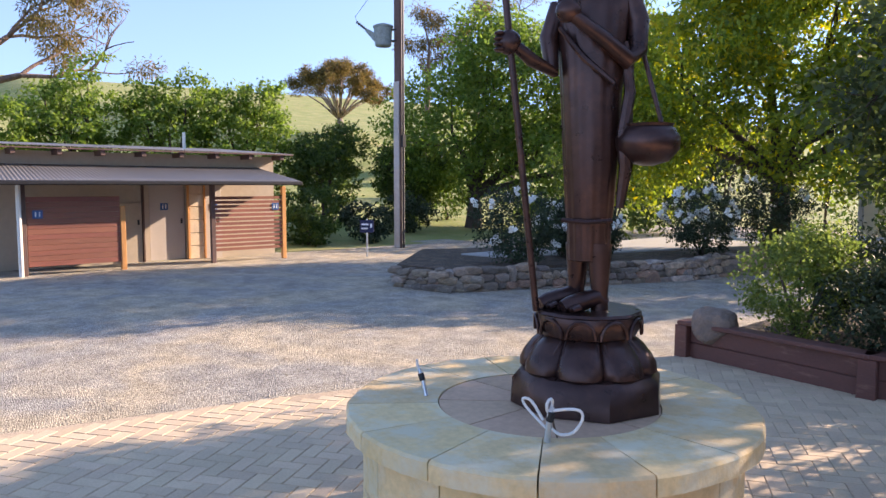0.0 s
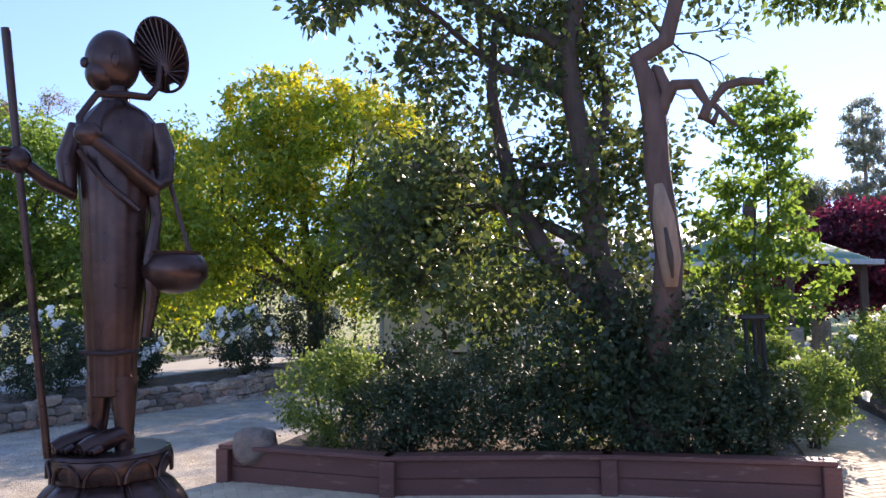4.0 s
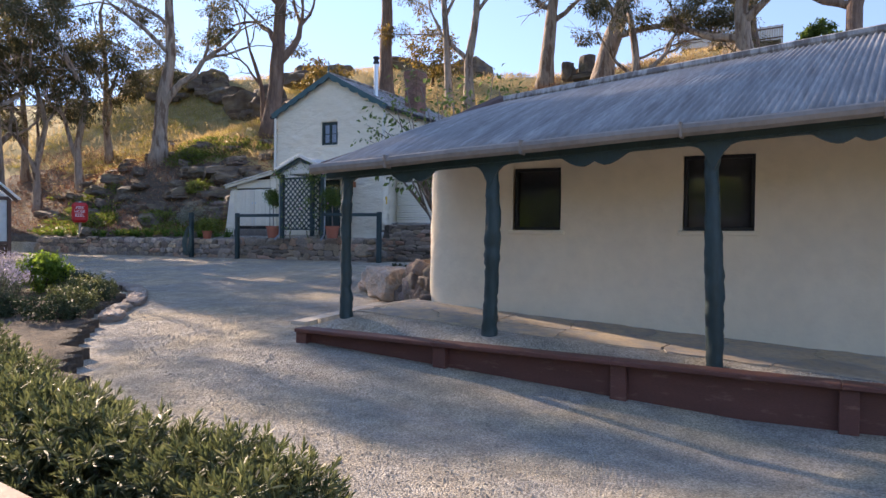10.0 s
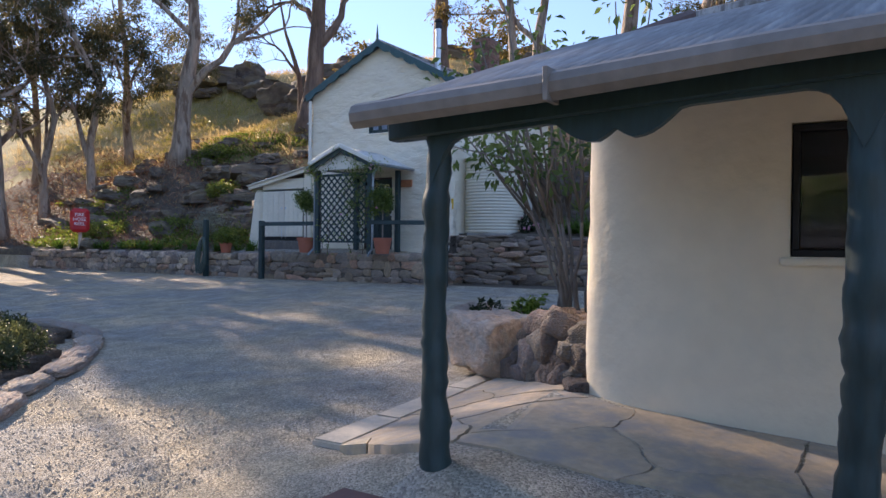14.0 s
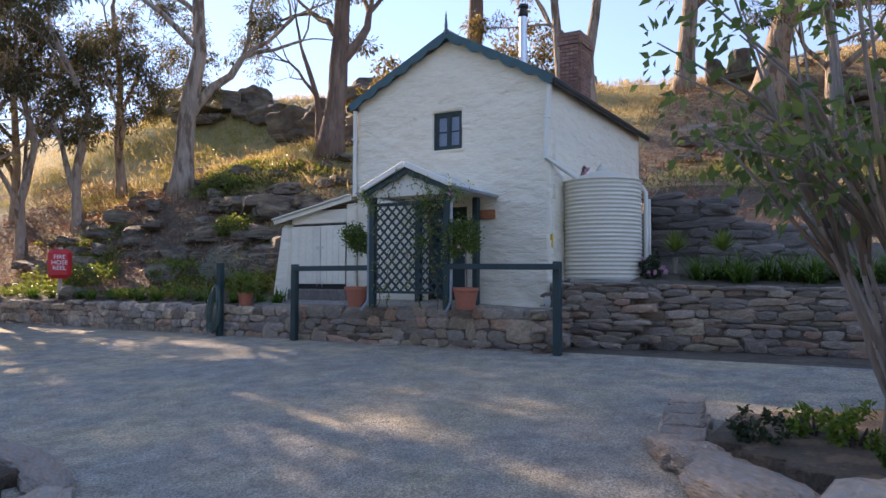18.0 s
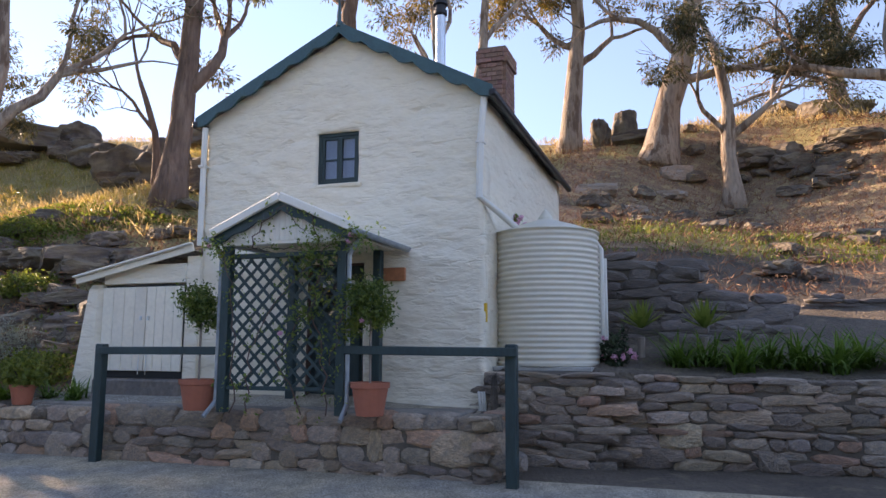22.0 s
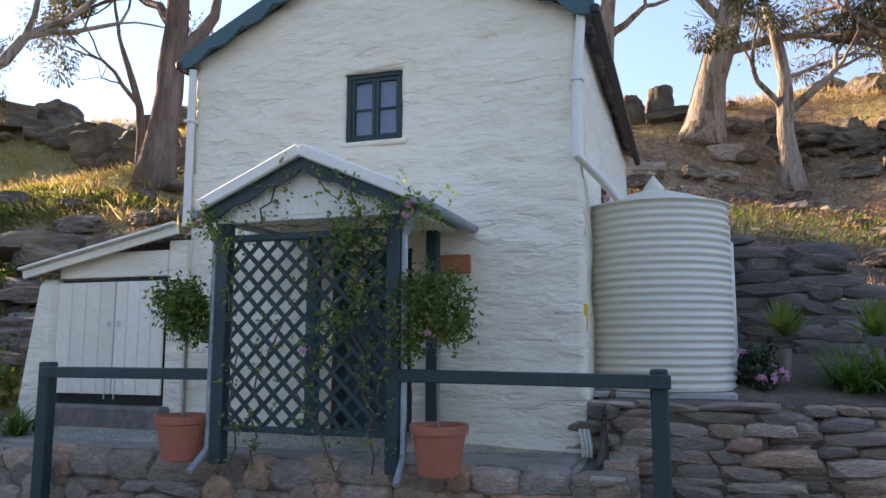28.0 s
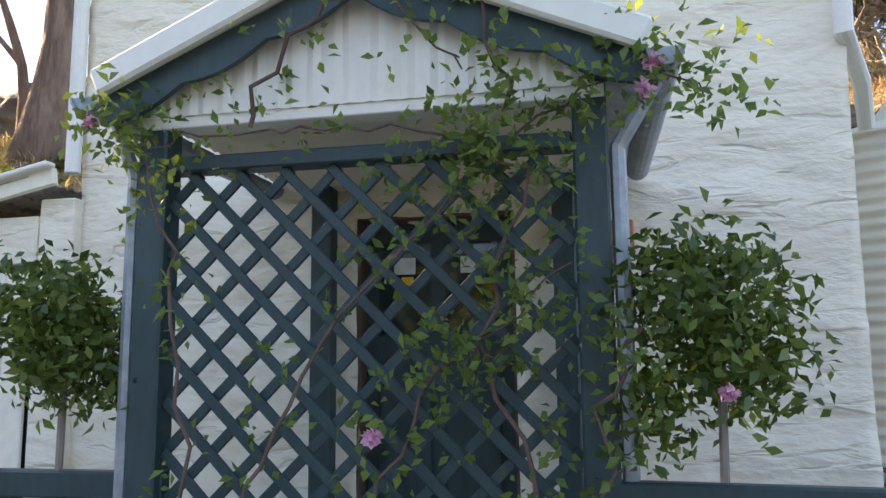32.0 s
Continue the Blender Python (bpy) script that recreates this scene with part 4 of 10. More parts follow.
# front door behind the lattice
bm = bmesh.new()
bx(bm, CX + 0.14, 17.08, 1.55, CX + 0.19, 17.9, 3.4, 0.008)
door = part("door", fix(bm), "green_paint", cottage, "dark blue-green timber door with glazed panels")
for y0, y1, z0, z1 in ((17.16, 17.45, 2.78, 3.28), (17.53, 17.82, 2.78, 3.28)):
    bm = bmesh.new()
    bx(bm, CX + 0.125, y0, z0, CX + 0.137, y1, z1, 0.003)
    part("door_pane", fix(bm), "glass", door)
    bm = bmesh.new()
    bx(bm, CX + 0.12, y0, z0 - 0.95, CX + 0.137, y1, z0 - 0.12, 0.01)
    part("door_panel", fix(bm), "green_paint", door)
    bm = bmesh.new()
    bx(bm, CX + 0.119, (y0 + y1) / 2 - 0.06, 3.11, CX + 0.123, (y0 + y1) / 2 + 0.06, 3.2, 0.001)
    part("notice", fix(bm), "pale_iron", door, "small pale notice stuck on the glass")
    bm = bmesh.new()
    bx(bm, CX + 0.119, (y0 + y1) / 2 - 0.05, 3.05, CX + 0.123, (y0 + y1) / 2 + 0.02, 3.095, 0.001)
    part("notice", fix(bm), "yellow_tag", door, "small yellow sticker on the glass")
bm = bmesh.new()
blob_m = Matrix.Translation((CX + 0.10, 17.15, 2.5))
bmesh.ops.create_uvsphere(bm, u_segments=12, v_segments=8, radius=0.03, matrix=blob_m)
part("door_knob", bm, "galv", door)
for y0, y1, z0, z1 in ((17.02, 17.08, 1.5, 3.46), (17.9, 17.96, 1.5, 3.46), (17.08, 17.9, 3.4, 3.46)):
    bm = bmesh.new()
    bx(bm, CX + 0.04, y0, z0, CX + 0.16, y1, z1, 0.006)
    part("door_frame", fix(bm), "frame_wood", cottage)
# black box added inside, standing in for the unlit rooms
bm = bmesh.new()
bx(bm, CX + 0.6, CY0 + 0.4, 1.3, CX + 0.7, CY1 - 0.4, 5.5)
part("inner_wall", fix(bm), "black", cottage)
# downpipes
bm = bmesh.new()
tube(bm, [(CX - 0.06, CY0 - 0.05, 5.55), (CX - 0.07, CY0 + 0.0, 4.95), (CX - 0.07, CY0 + 0.02, 4.2), (CX + 0.25, CY0 - 0.15, 4.05), (CX + 0.75, CY0 - 0.33, 3.86)], 0.045, 10)
part("downpipe", bm, "pvc", cottage, "cream downpipe bending to the tank")
bm = bmesh.new()
tube(bm, [(CX - 0.06, CY1 + 0.02, 5.5), (CX - 0.06, CY1 + 0.02, 3.75)], 0.045, 10)
part("downpipe", bm, "pvc", cottage)
for y in (CY0 + 0.0, CY1 + 0.02):
    bm = bmesh.new()
    bx(bm, CX - 0.12, y - 0.055, 4.9, CX + 0.0, y + 0.055, 4.93, 0.004)
    part("pipe_bracket", fix(bm), "pvc", cottage)
# block of plaster on the corner, tag, plate
bm = bmesh.new()
bx(bm, CX + 0.10, CY0 - 0.022, 2.62, CX + 0.16, CY0 + 0.01, 2.86, 0.003)
part("warning_tag", fix(bm), "yellow_tag", cottage, "narrow yellow warning tag")
bm = bmesh.new()
bx(bm, CX - 0.045, 16.46, 3.16, CX + 0.01, 16.88, 3.335, 0.008)
part("wall_plate", fix(bm), "brick_sign", cottage, "rusty red plate fixed to the wall")
for k in range(3):
    bm = bmesh.new()
    tube(bm, [(CX - 0.07, CY0 + 0.02 - 0.035 * k, 1.12), (CX - 0.07, CY0 + 0.02 - 0.035 * k, 1.62), (CX - 0.02, CY0 + 0.05 - 0.035 * k, 1.75), (CX + 0.05, CY0 + 0.05 - 0.035 * k, 1.76)], 0.016, 6)
    part("conduit", bm, "pvc", cottage)
# chimney of bricks
chim = sub("chimney", cottage)
bm = bmesh.new()
bx(bm, 23.62, 15.72, 5.3, 24.2, 16.12, 7.2)
part("core", fix(bm), "mortar", chim)
bk = bmesh.new()
bx(bk, -0.5, -0.035, -0.035, 0.5, 0.035, 0.035, 0.006)
brick_me = None
for r in range(22):
    z = 5.55 + r * 0.078
    out = 0.035 if r >= 19 else 0.0
    for side in range(4):
        span = (0.62 if side in (0, 2) else 0.36) + 2 * out
        cuts = [0, 1 / 3, 2 / 3, 1] if r % 2 else [0, 1 / 6, 0.5, 5 / 6, 1]
        if side in (1, 3):
            cuts = [0, 0.5, 1] if r % 2 else [0, 0.25, 0.75, 1]
        for c0, c1 in zip(cuts, cuts[1:]):
            m = (c0 + c1 - 1) / 2 * span
            loc = (23.91 + m, 15.72 - out if side == 0 else 16.12 + out, z) if side in (0, 2) else (23.60 - out if side == 1 else 24.22 + out, 15.92 + m, z)
            if brick_me is None:
                o = part("brick", fix(bk), "brick", chim)
                brick_me = o.data
            else:
                o = new("brick", brick_me)
                o.parent = chim
            o.location, o.scale = loc, ((c1 - c0) * span - 0.008, 1, 1)
            if side in (1, 3):
                o.rotation_euler = (0, 0, math.pi / 2)
bm = bmesh.new()
bx(bm, 23.58, 15.68, 7.22, 24.24, 16.16, 7.27, 0.01)
part("cap", fix(bm), "mortar", chim, "sooty mortar cap")
flue = sub("flue", cottage)
bm = bmesh.new()
lathe(bm, [(0.075, 0), (0.075, 1.12), (0.07, 1.13)], 16, (22.0, 16.28, 6.05))
part("pipe", bm, "galv", flue, "galvanised stove pipe", smooth=False)
bm = bmesh.new()
lathe(bm, [(0.06, 1.08), (0.10, 1.12), (0.10, 1.18), (0.075, 1.18), (0.075, 1.26), (0.11, 1.27), (0.1, 1.33), (0.03, 1.36)], 16, (22.0, 16.28, 6.05))
part("cowl", bm, "dark_metal", flue, "sooty black cowl")

# ---- porch ----
porch = thing("porch", "timber entrance porch with a gabled iron roof and lattice", "porch")
PX, PL, PR, PZ = 19.75, 18.19, 16.66, 1.56
for y in (PL, PR):
    for x in (PX, CX - 0.12):
        y = y if x == PX else y + (0.14 if y == PR else -0.14)
        bm = bmesh.new()
        bx(bm, x - 0.055, y - 0.055, PZ - 0.02, x + 0.055, y + 0.055, 3.56, 0.008)
        part("post", fix(bm), "green_paint", porch, "blue-green painted timber post, paint flaking")
bm = bmesh.new()
bx(bm, PX - 0.045, PR + 0.057, 3.335, PX + 0.045, PL - 0.057, 3.39, 0.006)
part("lattice_rail", fix(bm), "green_paint", porch)
bm = bmesh.new()
bx(bm, PX - 0.04, PR + 0.057, 1.80, PX + 0.04, PL - 0.057, 1.845, 0.006)
part("lattice_rail", fix(bm), "green_paint", porch)
# lattice laths, two layers crossing
lat = sub("lattice", porch)
y0, y1, z0, z1 = PR + 0.06, PL - 0.06, 1.847, 3.333
gap = 0.173
for layer, sg in ((0, 1), (1, -1)):
    k = -40
    while k < 60:
        # lath along (y, z) = (t, c + sg * t)
        c = z0 + k * gap * 1.0 - (y1 - y0 if sg > 0 else 0)
        k += 1
        pts = []
        for y in (y0, y1):
            z = c + (y - y0) * sg + (0 if sg > 0 else (y1 - y0))
            if z0 <= z <= z1:
                pts.append((y, z))
        for z in (z0, z1):
            y = y0 + (z - c - (0 if sg > 0 else (y1 - y0))) * sg
            if y0 < y < y1:
                pts.append((y, z))
        if len(pts) < 2:
            continue
        (ya, za), (yb, zb) = pts[0], pts[-1]
        if abs(ya - yb) < 0.05:
            continue
        bm = bmesh.new()
        xx = PX - 0.008 + layer * 0.0165
        beam(bm, (xx, ya, za), (xx, yb, zb), 0.016, 0.036, 0.003, up=(0, -1, 1) if sg > 0 else (0, 1, 1))
        part("lath", fix(bm), "green_paint", lat)
# roof of the porch
PM, PE, PA = 17.41, 3.61, 4.0
for sgn, ye in ((-1, PR - 0.18), (1, PL + 0.14)):
    xa, xb = PX - 0.16, CX + 0.02
    if sgn < 0:
        corrugated("roof_sheet", (xa, ye, PE), (xb, ye, PE), (xb, PM, PA), (xa, PM, PA), "pale_iron", porch)
    else:
        corrugated("roof_sheet", (xb, ye, PE), (xa, ye, PE), (xa, PM, PA), (xb, PM, PA), "pale_iron", porch)
    bm = bmesh.new()
    beam(bm, (xa - 0.03, ye, PE + 0.015), (xa - 0.03, PM, PA + 0.03), 0.05, 0.10, 0.012)
    part("barge_capping", fix(bm), "white_paint", porch, "white painted barge capping")
    bm = bmesh.new()
    n = 30
    rows = []
    for i in range(n + 1):
        s = i / n
        y, z = ye + (PM - ye) * s, PE - 0.02 + (PA - PE) * s
        low = 0.10 + 0.03 * abs(math.sin(s * math.pi * 3.0))
        rows.append([bm.verts.new((x, y, zz)) for x in (xa + 0.006, xa + 0.03) for zz in (z, z - low)])
    for p, q in zip(rows, rows[1:]):
        for i, j in ((0, 1), (1, 3), (3, 2), (2, 0)):
            bm.faces.new((p[i], p[j], q[j], q[i]))
    bm.faces.new([rows[0][i] for i in (0, 1, 3, 2)])
    bm.faces.new([rows[-1][i] for i in (0, 2, 3, 1)])
    part("barge_board", fix(bm), "green_paint", porch, "dark green scalloped barge board")
    # half-round gutter
    bm = bmesh.new()
    rows = []
    for x in (xa - 0.02, xb - 0.05):
        rows.append([bm.verts.new((x, ye + sgn * 0.05 + r * math.cos(a), PE - 0.02 + r * math.sin(a))) for r in (0.058, 0.05) for a in ([math.pi + k * math.pi / 8 for k in range(9)] if r > 0.055 else [2 * math.pi - k * math.pi / 8 for k in range(9)])])
    m = len(rows[0])
    for k in range(m):
        bm.faces.new((rows[0][k], rows[0][(k + 1) % m], rows[1][(k + 1) % m], rows[1][k]))
    bm.faces.new(rows[0][::-1])
    bm.faces.new(rows[1])
    gut = part("gutter", fix(bm), "zinc_dark", porch, "weathered zinc half-round gutter")
    bm = bmesh.new()
    for x in (xa - 0.012,):
        v = [bm.verts.new((x, ye + sgn * 0.05 + 0.055 * math.cos(a), PE - 0.02 + 0.055 * math.sin(a))) for a in (math.pi + k * math.pi / 8 for k in range(9))]
        bm.faces.new(v)
    part("gutter_end", fix(bm), "zinc_dark", gut)
    # downpipe down the post
    bm = bmesh.new()
    yy = (PR - 0.085) if sgn < 0 else (PL + 0.085)
    tube(bm, [(xa + 0.14, ye + sgn * 0.03, PE - 0.07), (xa + 0.14, yy, PE - 0.28), (PX - 0.02, yy, 3.2), (PX - 0.02, yy, 1.78), (PX - 0.03, yy, 1.66), (PX - 0.22, yy + 0.02 * sgn, 1.5)], 0.026, 8)
    part("downpipe", bm, "zinc_dark", porch, "thin weathered zinc downpipe")
# white infill of the gable
bm = bmesh.new()
n = 60
rows = []
for i in range(n + 1):
    y = PR + 0.0 + (PL - PR) * i / n
    h = PE + (PA - PE) * (1 - abs(y - PM) / (PL + 0.14 - PM)) - 0.03
    x = PX - 0.07 + 0.006 * math.sin(i * 2.4)
    rows.append([bm.verts.new((x, y, 3.53)), bm.verts.new((x, y, max(3.56, h))), bm.verts.new((x + 0.01, y, 3.53)), bm.verts.new((x + 0.01, y, max(3.56, h)))])
for p, q in zip(rows, rows[1:]):
    bm.faces.new((p[0], q[0], q[1], p[1]))
    bm.faces.new((p[2], p[3], q[3], q[2]))
    bm.faces.new((p[0], p[2], q[2], q[0]))
part("gable_infill", fix(bm), "white_paint", porch, "white corrugated gable infill")
bm = bmesh.new()
bx(bm, PX - 0.04, PR - 0.05, 3.56, CX - 0.02, PL + 0.05, 3.58)
part("ceiling_board", fix(bm), "render_cream", porch)
bm = bmesh.new()
bx(bm, PX - 0.06, PR - 0.05, 3.49, PX + 0.03, PL + 0.05, 3.54, 0.004)
part("head_beam", fix(bm), "white_paint", porch)
bm = bmesh.new()
bx(bm, 20.28, 15.46, 1.2, CX - 0.03, 21.5, PZ - 0.01, 0.02)
part("porch_floor", fix(bm), "porch_stone", porch, "worn grey stone porch floor")

# ---- shed against the cottage ----
shed = thing("lean_to_shed", "white lean-to shed with double plank doors beside the cottage", "shed")
SX, SY0, SY1 = 21.06, 19.83, 21.5
bm = bmesh.new()
bx(bm, SX - 0.02, SY1 - 0.2, 1.2, SX + 0.3, SY1 + 0.1, 3.22, 0.07)
for v in bm.verts:
    if v.co.y > SY1 and v.co.z < 2.0:
        v.co.y += 0.30
part("wall", fix(bm), "whitewash", shed)
# black block painted as the shade seen through the door gaps
bm = bmesh.new()
bx(bm, SX + 0.06, SY0 + 0.02, 1.845, SX + 0.3, SY1 - 0.22, 3.2)
part("interior", fix(bm), "black", shed)
bm = bmesh.new()
bx(bm, SX + 0.02, SY0 + 0.003, 3.22, SX + 0.2, SY1 - 0.203, 3.5, 0.01)
part("lintel", fix(bm), "whitewash", shed)
bm = bmesh.new()
bx(bm, SX + 0.03, CY1 - 0.02, 1.2, SX + 0.2, SY0, 3.6, 0.01)
part("jamb", fix(bm), "whitewash", shed)
bm = bmesh.new()
bx(bm, SX + 0.25, SY1 - 0.2, 1.2, SX + 3.0, SY1 - 0.02, 3.2, 0.03)
part("wall", fix(bm), "whitewash", shed)
bm = bmesh.new()
bx(bm, SX - 0.12, SY0 - 0.1, 1.2, SX + 0.12, SY1 - 0.2, 1.84, 0.03)
part("step", fix(bm), "dark_stone", shed)
for k, (a, b) in enumerate(((SY0 + 0.02, SY0 + 0.66), (SY0 + 0.67, SY1 - 0.21))):
    n = 4
    dr = sub("plank_door", shed)
    for i in range(n):
        bm = bmesh.new()
        w = (b - a) / n
        bx(bm, SX + 0.01, a + i * w + 0.001, 1.95, SX + 0.04, a + (i + 1) * w - 0.003, 3.17, 0.006)
        part("plank", fix(bm), "cream_paint", dr)
    bm = bmesh.new()
    yb = b - 0.06 if k == 0 else a + 0.06
    tube(bm, [(SX - 0.012, yb, 1.9), (SX - 0.012, yb, 2.25)], 0.007, 6)
    part("bolt", bm, "galv", dr)
    bm = bmesh.new()
    tube(bm, [(SX - 0.012, yb, 2.68), (SX - 0.012, yb, 2.74)], 0.016, 8)
    part("latch", bm, "galv", dr)
bm = bmesh.new()
beam(bm, (SX - 0.1, SY1 + 0.2, 3.27), (SX - 0.1, SY0 - 0.2, 3.70), 0.04, 0.1, 0.005)
part("fascia", fix(bm), "cream_paint", shed)
bm = bmesh.new()
beam(bm, (SX - 0.14, SY1 + 0.22, 3.33), (SX - 0.14, SY0 - 0.2, 3.76), 0.08, 0.03, 0.008)
part("roof_edge", fix(bm), "white_paint", shed)
corrugated("roof_sheet", (SX + 3, SY1 + 0.22, 3.31), (SX - 0.12, SY1 + 0.22, 3.31), (SX - 0.12, SY0 - 0.04, 3.70), (SX + 3, SY0 - 0.04, 3.70), "old_iron", shed)

# ---- rail fence before the porch ----
fence = thing("rail_fence", "dark green timber post and rail fence along the wall", "fence")
for y, b in ((14.74, 0.95), (20.1, 0.8)):
    bm = bmesh.new()
    bx(bm, 19.79, y - 0.06, b - 0.2, 19.91, y + 0.06, 2.33, 0.012)
    part("post", fix(bm), "green_paint", fence)
for a, b, z0, z1 in ((20.04, PL - 0.06, 2.245, 2.25), (PR + 0.05, 14.66, 2.265, 2.245)):
    bm = bmesh.new()
    beam(bm, (19.72, a, z0), (19.76, b, z1), 0.05, 0.095, 0.008)
    part("rail", fix(bm), "green_paint", fence)

# ---- rainwater tank ----
tank = thing("rainwater_tank", "cream corrugated steel rainwater tank on a stone base", "water tank", at=(22.3, 14.82, 2.06))
bm = bmesh.new()
prof = [(0.70, 0.0), (0.72, 0.01)]
for i in range(24 * 6 + 1):
    z = 0.02 + 1.76 * i / 144
    prof.append((0.71 + 0.013 * math.sin(i / 6 * 2 * math.pi), z))
prof += [(0.735, 1.785), (0.735, 1.80), (0.70, 1.805)]
lathe(bm, prof, 56)
part("shell", fix(bm), "tank", tank, smooth=True)
bm = bmesh.new()
lathe(bm, [(0.70, 1.80), (0.45, 1.90), (0.12, 2.0), (0.11, 2.01), (0.10, 2.04), (0.012, 2.16), (0.006, 2.17)], 40)
part("roof_cone", fix(bm), "tank", tank)
bm = bmesh.new()
tube(bm, [(0.42, -0.70, -0.0), (0.42, -0.70, 1.62), (0.4, -0.62, 1.74)], 0.04, 10)
tube(bm, [(0.5, -0.74, 1.5), (0.5, -0.74, 0.0)], 0.03, 8)
part("overflow_pipe", bm, "pvc", tank)
bm = bmesh.new()
bx(bm, -0.68, -0.68, -0.06, 0.68, 0.68, -0.002, 0.01)
part("stand", fix(bm), "concrete", tank)


# ---- verandah house ----
HX = 11.4
house = thing("verandah_house", "low cream rendered house under a weathered corrugated roof", "house")


W1, W2, W3 = (6.49, 7.17, 1.72, 2.56), (4.1, 4.92, 1.72, 2.64), (-0.2, 0.65, 1.72, 2.7)
holes = [(7.45 - b, 7.45 - a, c, d) for a, b, c, d in (W1, W2)]
rough_wall("wall_front", (HX, 7.45, -0.2), (0, -1), 11.3, -0.2, lambda s: 2.95 + 0.03 * s, holes, "render_cream", thick=0.35, step=0.14, amp=0.035, seed=11, parent=house, fade=0.5)
# rounded corner and end wall
bm = bmesh.new()
R, RY = 0.30, 1.14
cols = [(HX + R - R * math.cos(a), 7.45 + RY * math.sin(a)) for a in (k * math.pi / 36 for k in range(19))] + [(HX + R + s, 7.45 + RY) for s in (0.6, 1.4, 2.4, 3.6, 4.6)]
zz = [-0.2 + 0.2 * k for k in range(19)]
grid = []
for i, (x, y) in enumerate(cols):
    top = 2.95 + max(0, x - HX) * 0.30
    col = []
    for z in zz:
        k = (noise.noise(Vector((x * 1.3, y * 1.3 + 4, z * 2.0))) + 0.6 * noise.noise(Vector((x * 4, y * 4, z * 6)))) * min(1, i / 9)
        dx, dy = (x - (HX + R)) / R, (y - 7.45) / RY
        L = math.hypot(dx, dy) or 1
        col.append(bm.verts.new((x + (dx / L * 0.03 * k if x < HX + R else 0), y + (dy / L if x < HX + R else 1) * 0.03 * k, -0.2 + (z + 0.2) / 3.6 * (top + 0.2))))
    grid.append(col)
for a, b in zip(grid, grid[1:]):
    for i in range(len(zz) - 1):
        bm.faces.new((a[i], b[i], b[i + 1], a[i + 1]))
endw = part("wall_end", bm, "render_cream", house, smooth=True)
md = endw.modifiers.new("thickness", "SOLIDIFY")
md.thickness, md.offset, md.use_rim = 0.35, 1, False
# black filler box, its colour gives the darkness indoors
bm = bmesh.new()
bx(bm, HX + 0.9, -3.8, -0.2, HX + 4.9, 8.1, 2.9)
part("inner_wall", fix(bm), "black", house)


def gut_z(y):
    return 2.44 + (8.8 - y) * 0.052


def ridge_z(y):
    return 3.90 + (8.2 - y) * 0.095


roof_y = (8.95, -4.0)
corrugated("roof_slope", (9.40, roof_y[1], gut_z(roof_y[1]) + 0.05), (9.40, roof_y[0], gut_z(roof_y[0]) + 0.05), (13.5, 8.25, ridge_z(8.25)), (13.5, roof_y[1], ridge_z(roof_y[1])), "verandah_iron", house, label="grey weathered corrugated iron, patched and rusting", along=14, sag=0.05, amp=0.016)
corrugated("roof_slope", (17.4, roof_y[0] - 0.4, 2.9), (17.4, roof_y[1], 3.3), (13.5, roof_y[1], ridge_z(roof_y[1])), (13.5, 8.25, ridge_z(8.25)), "old_iron", house, along=6)
bm = bmesh.new()
tube(bm, [(13.5, 8.3, ridge_z(8.3) + 0.02), (13.5, -4, ridge_z(-4) + 0.02)], 0.09, 8)
part("ridge_cap", bm, "old_iron", house)
bm = bmesh.new()
tube(bm, [(9.5, 8.97, gut_z(8.95) + 0.06), (11.5, 8.62, 3.13), (13.5, 8.27, ridge_z(8.25) + 0.03)], [0.05, 0.09, 0.1], 8)
part("verge_cap", bm, "rust_beam", house, "brown rusted verge flashing")
# quad gutter
bm = bmesh.new()
rows = []
prof = [(0.0, 0.0), (0.0, 0.05), (-0.012, 0.09), (-0.06, 0.105), (-0.1, 0.085), (-0.12, 0.045), (-0.11, 0.0), (-0.07, -0.03), (-0.02, -0.02)]
for y in np.linspace(9.05, -4.0, 14):
    rows.append([bm.verts.new((9.44 + px, y, gut_z(y) - 0.03 + pz + 0.006 * math.sin(y * 3))) for px, pz in prof])
m = len(prof)
for a, b in zip(rows, rows[1:]):
    for k in range(m):
        bm.faces.new((a[k], a[(k + 1) % m], b[(k + 1) % m], b[k]))
bm.faces.new(rows[0])
bm.faces.new(rows[-1][::-1])
part("gutter", fix(bm), "gutter", house, "dull brown painted gutter")
for y in (7.95, 6.25, 4.6, 2.9):
    bm = bmesh.new()
    bx(bm, 9.31, y - 0.012, gut_z(y) - 0.07, 9.45, y + 0.012, gut_z(y) + 0.082, 0.003)
    part("gutter_strap", fix(bm), "gutter", house)
# scalloped valance between the posts
POSTS = [8.72, 6.73, 4.33, 1.9, -0.6]
VX = 9.62


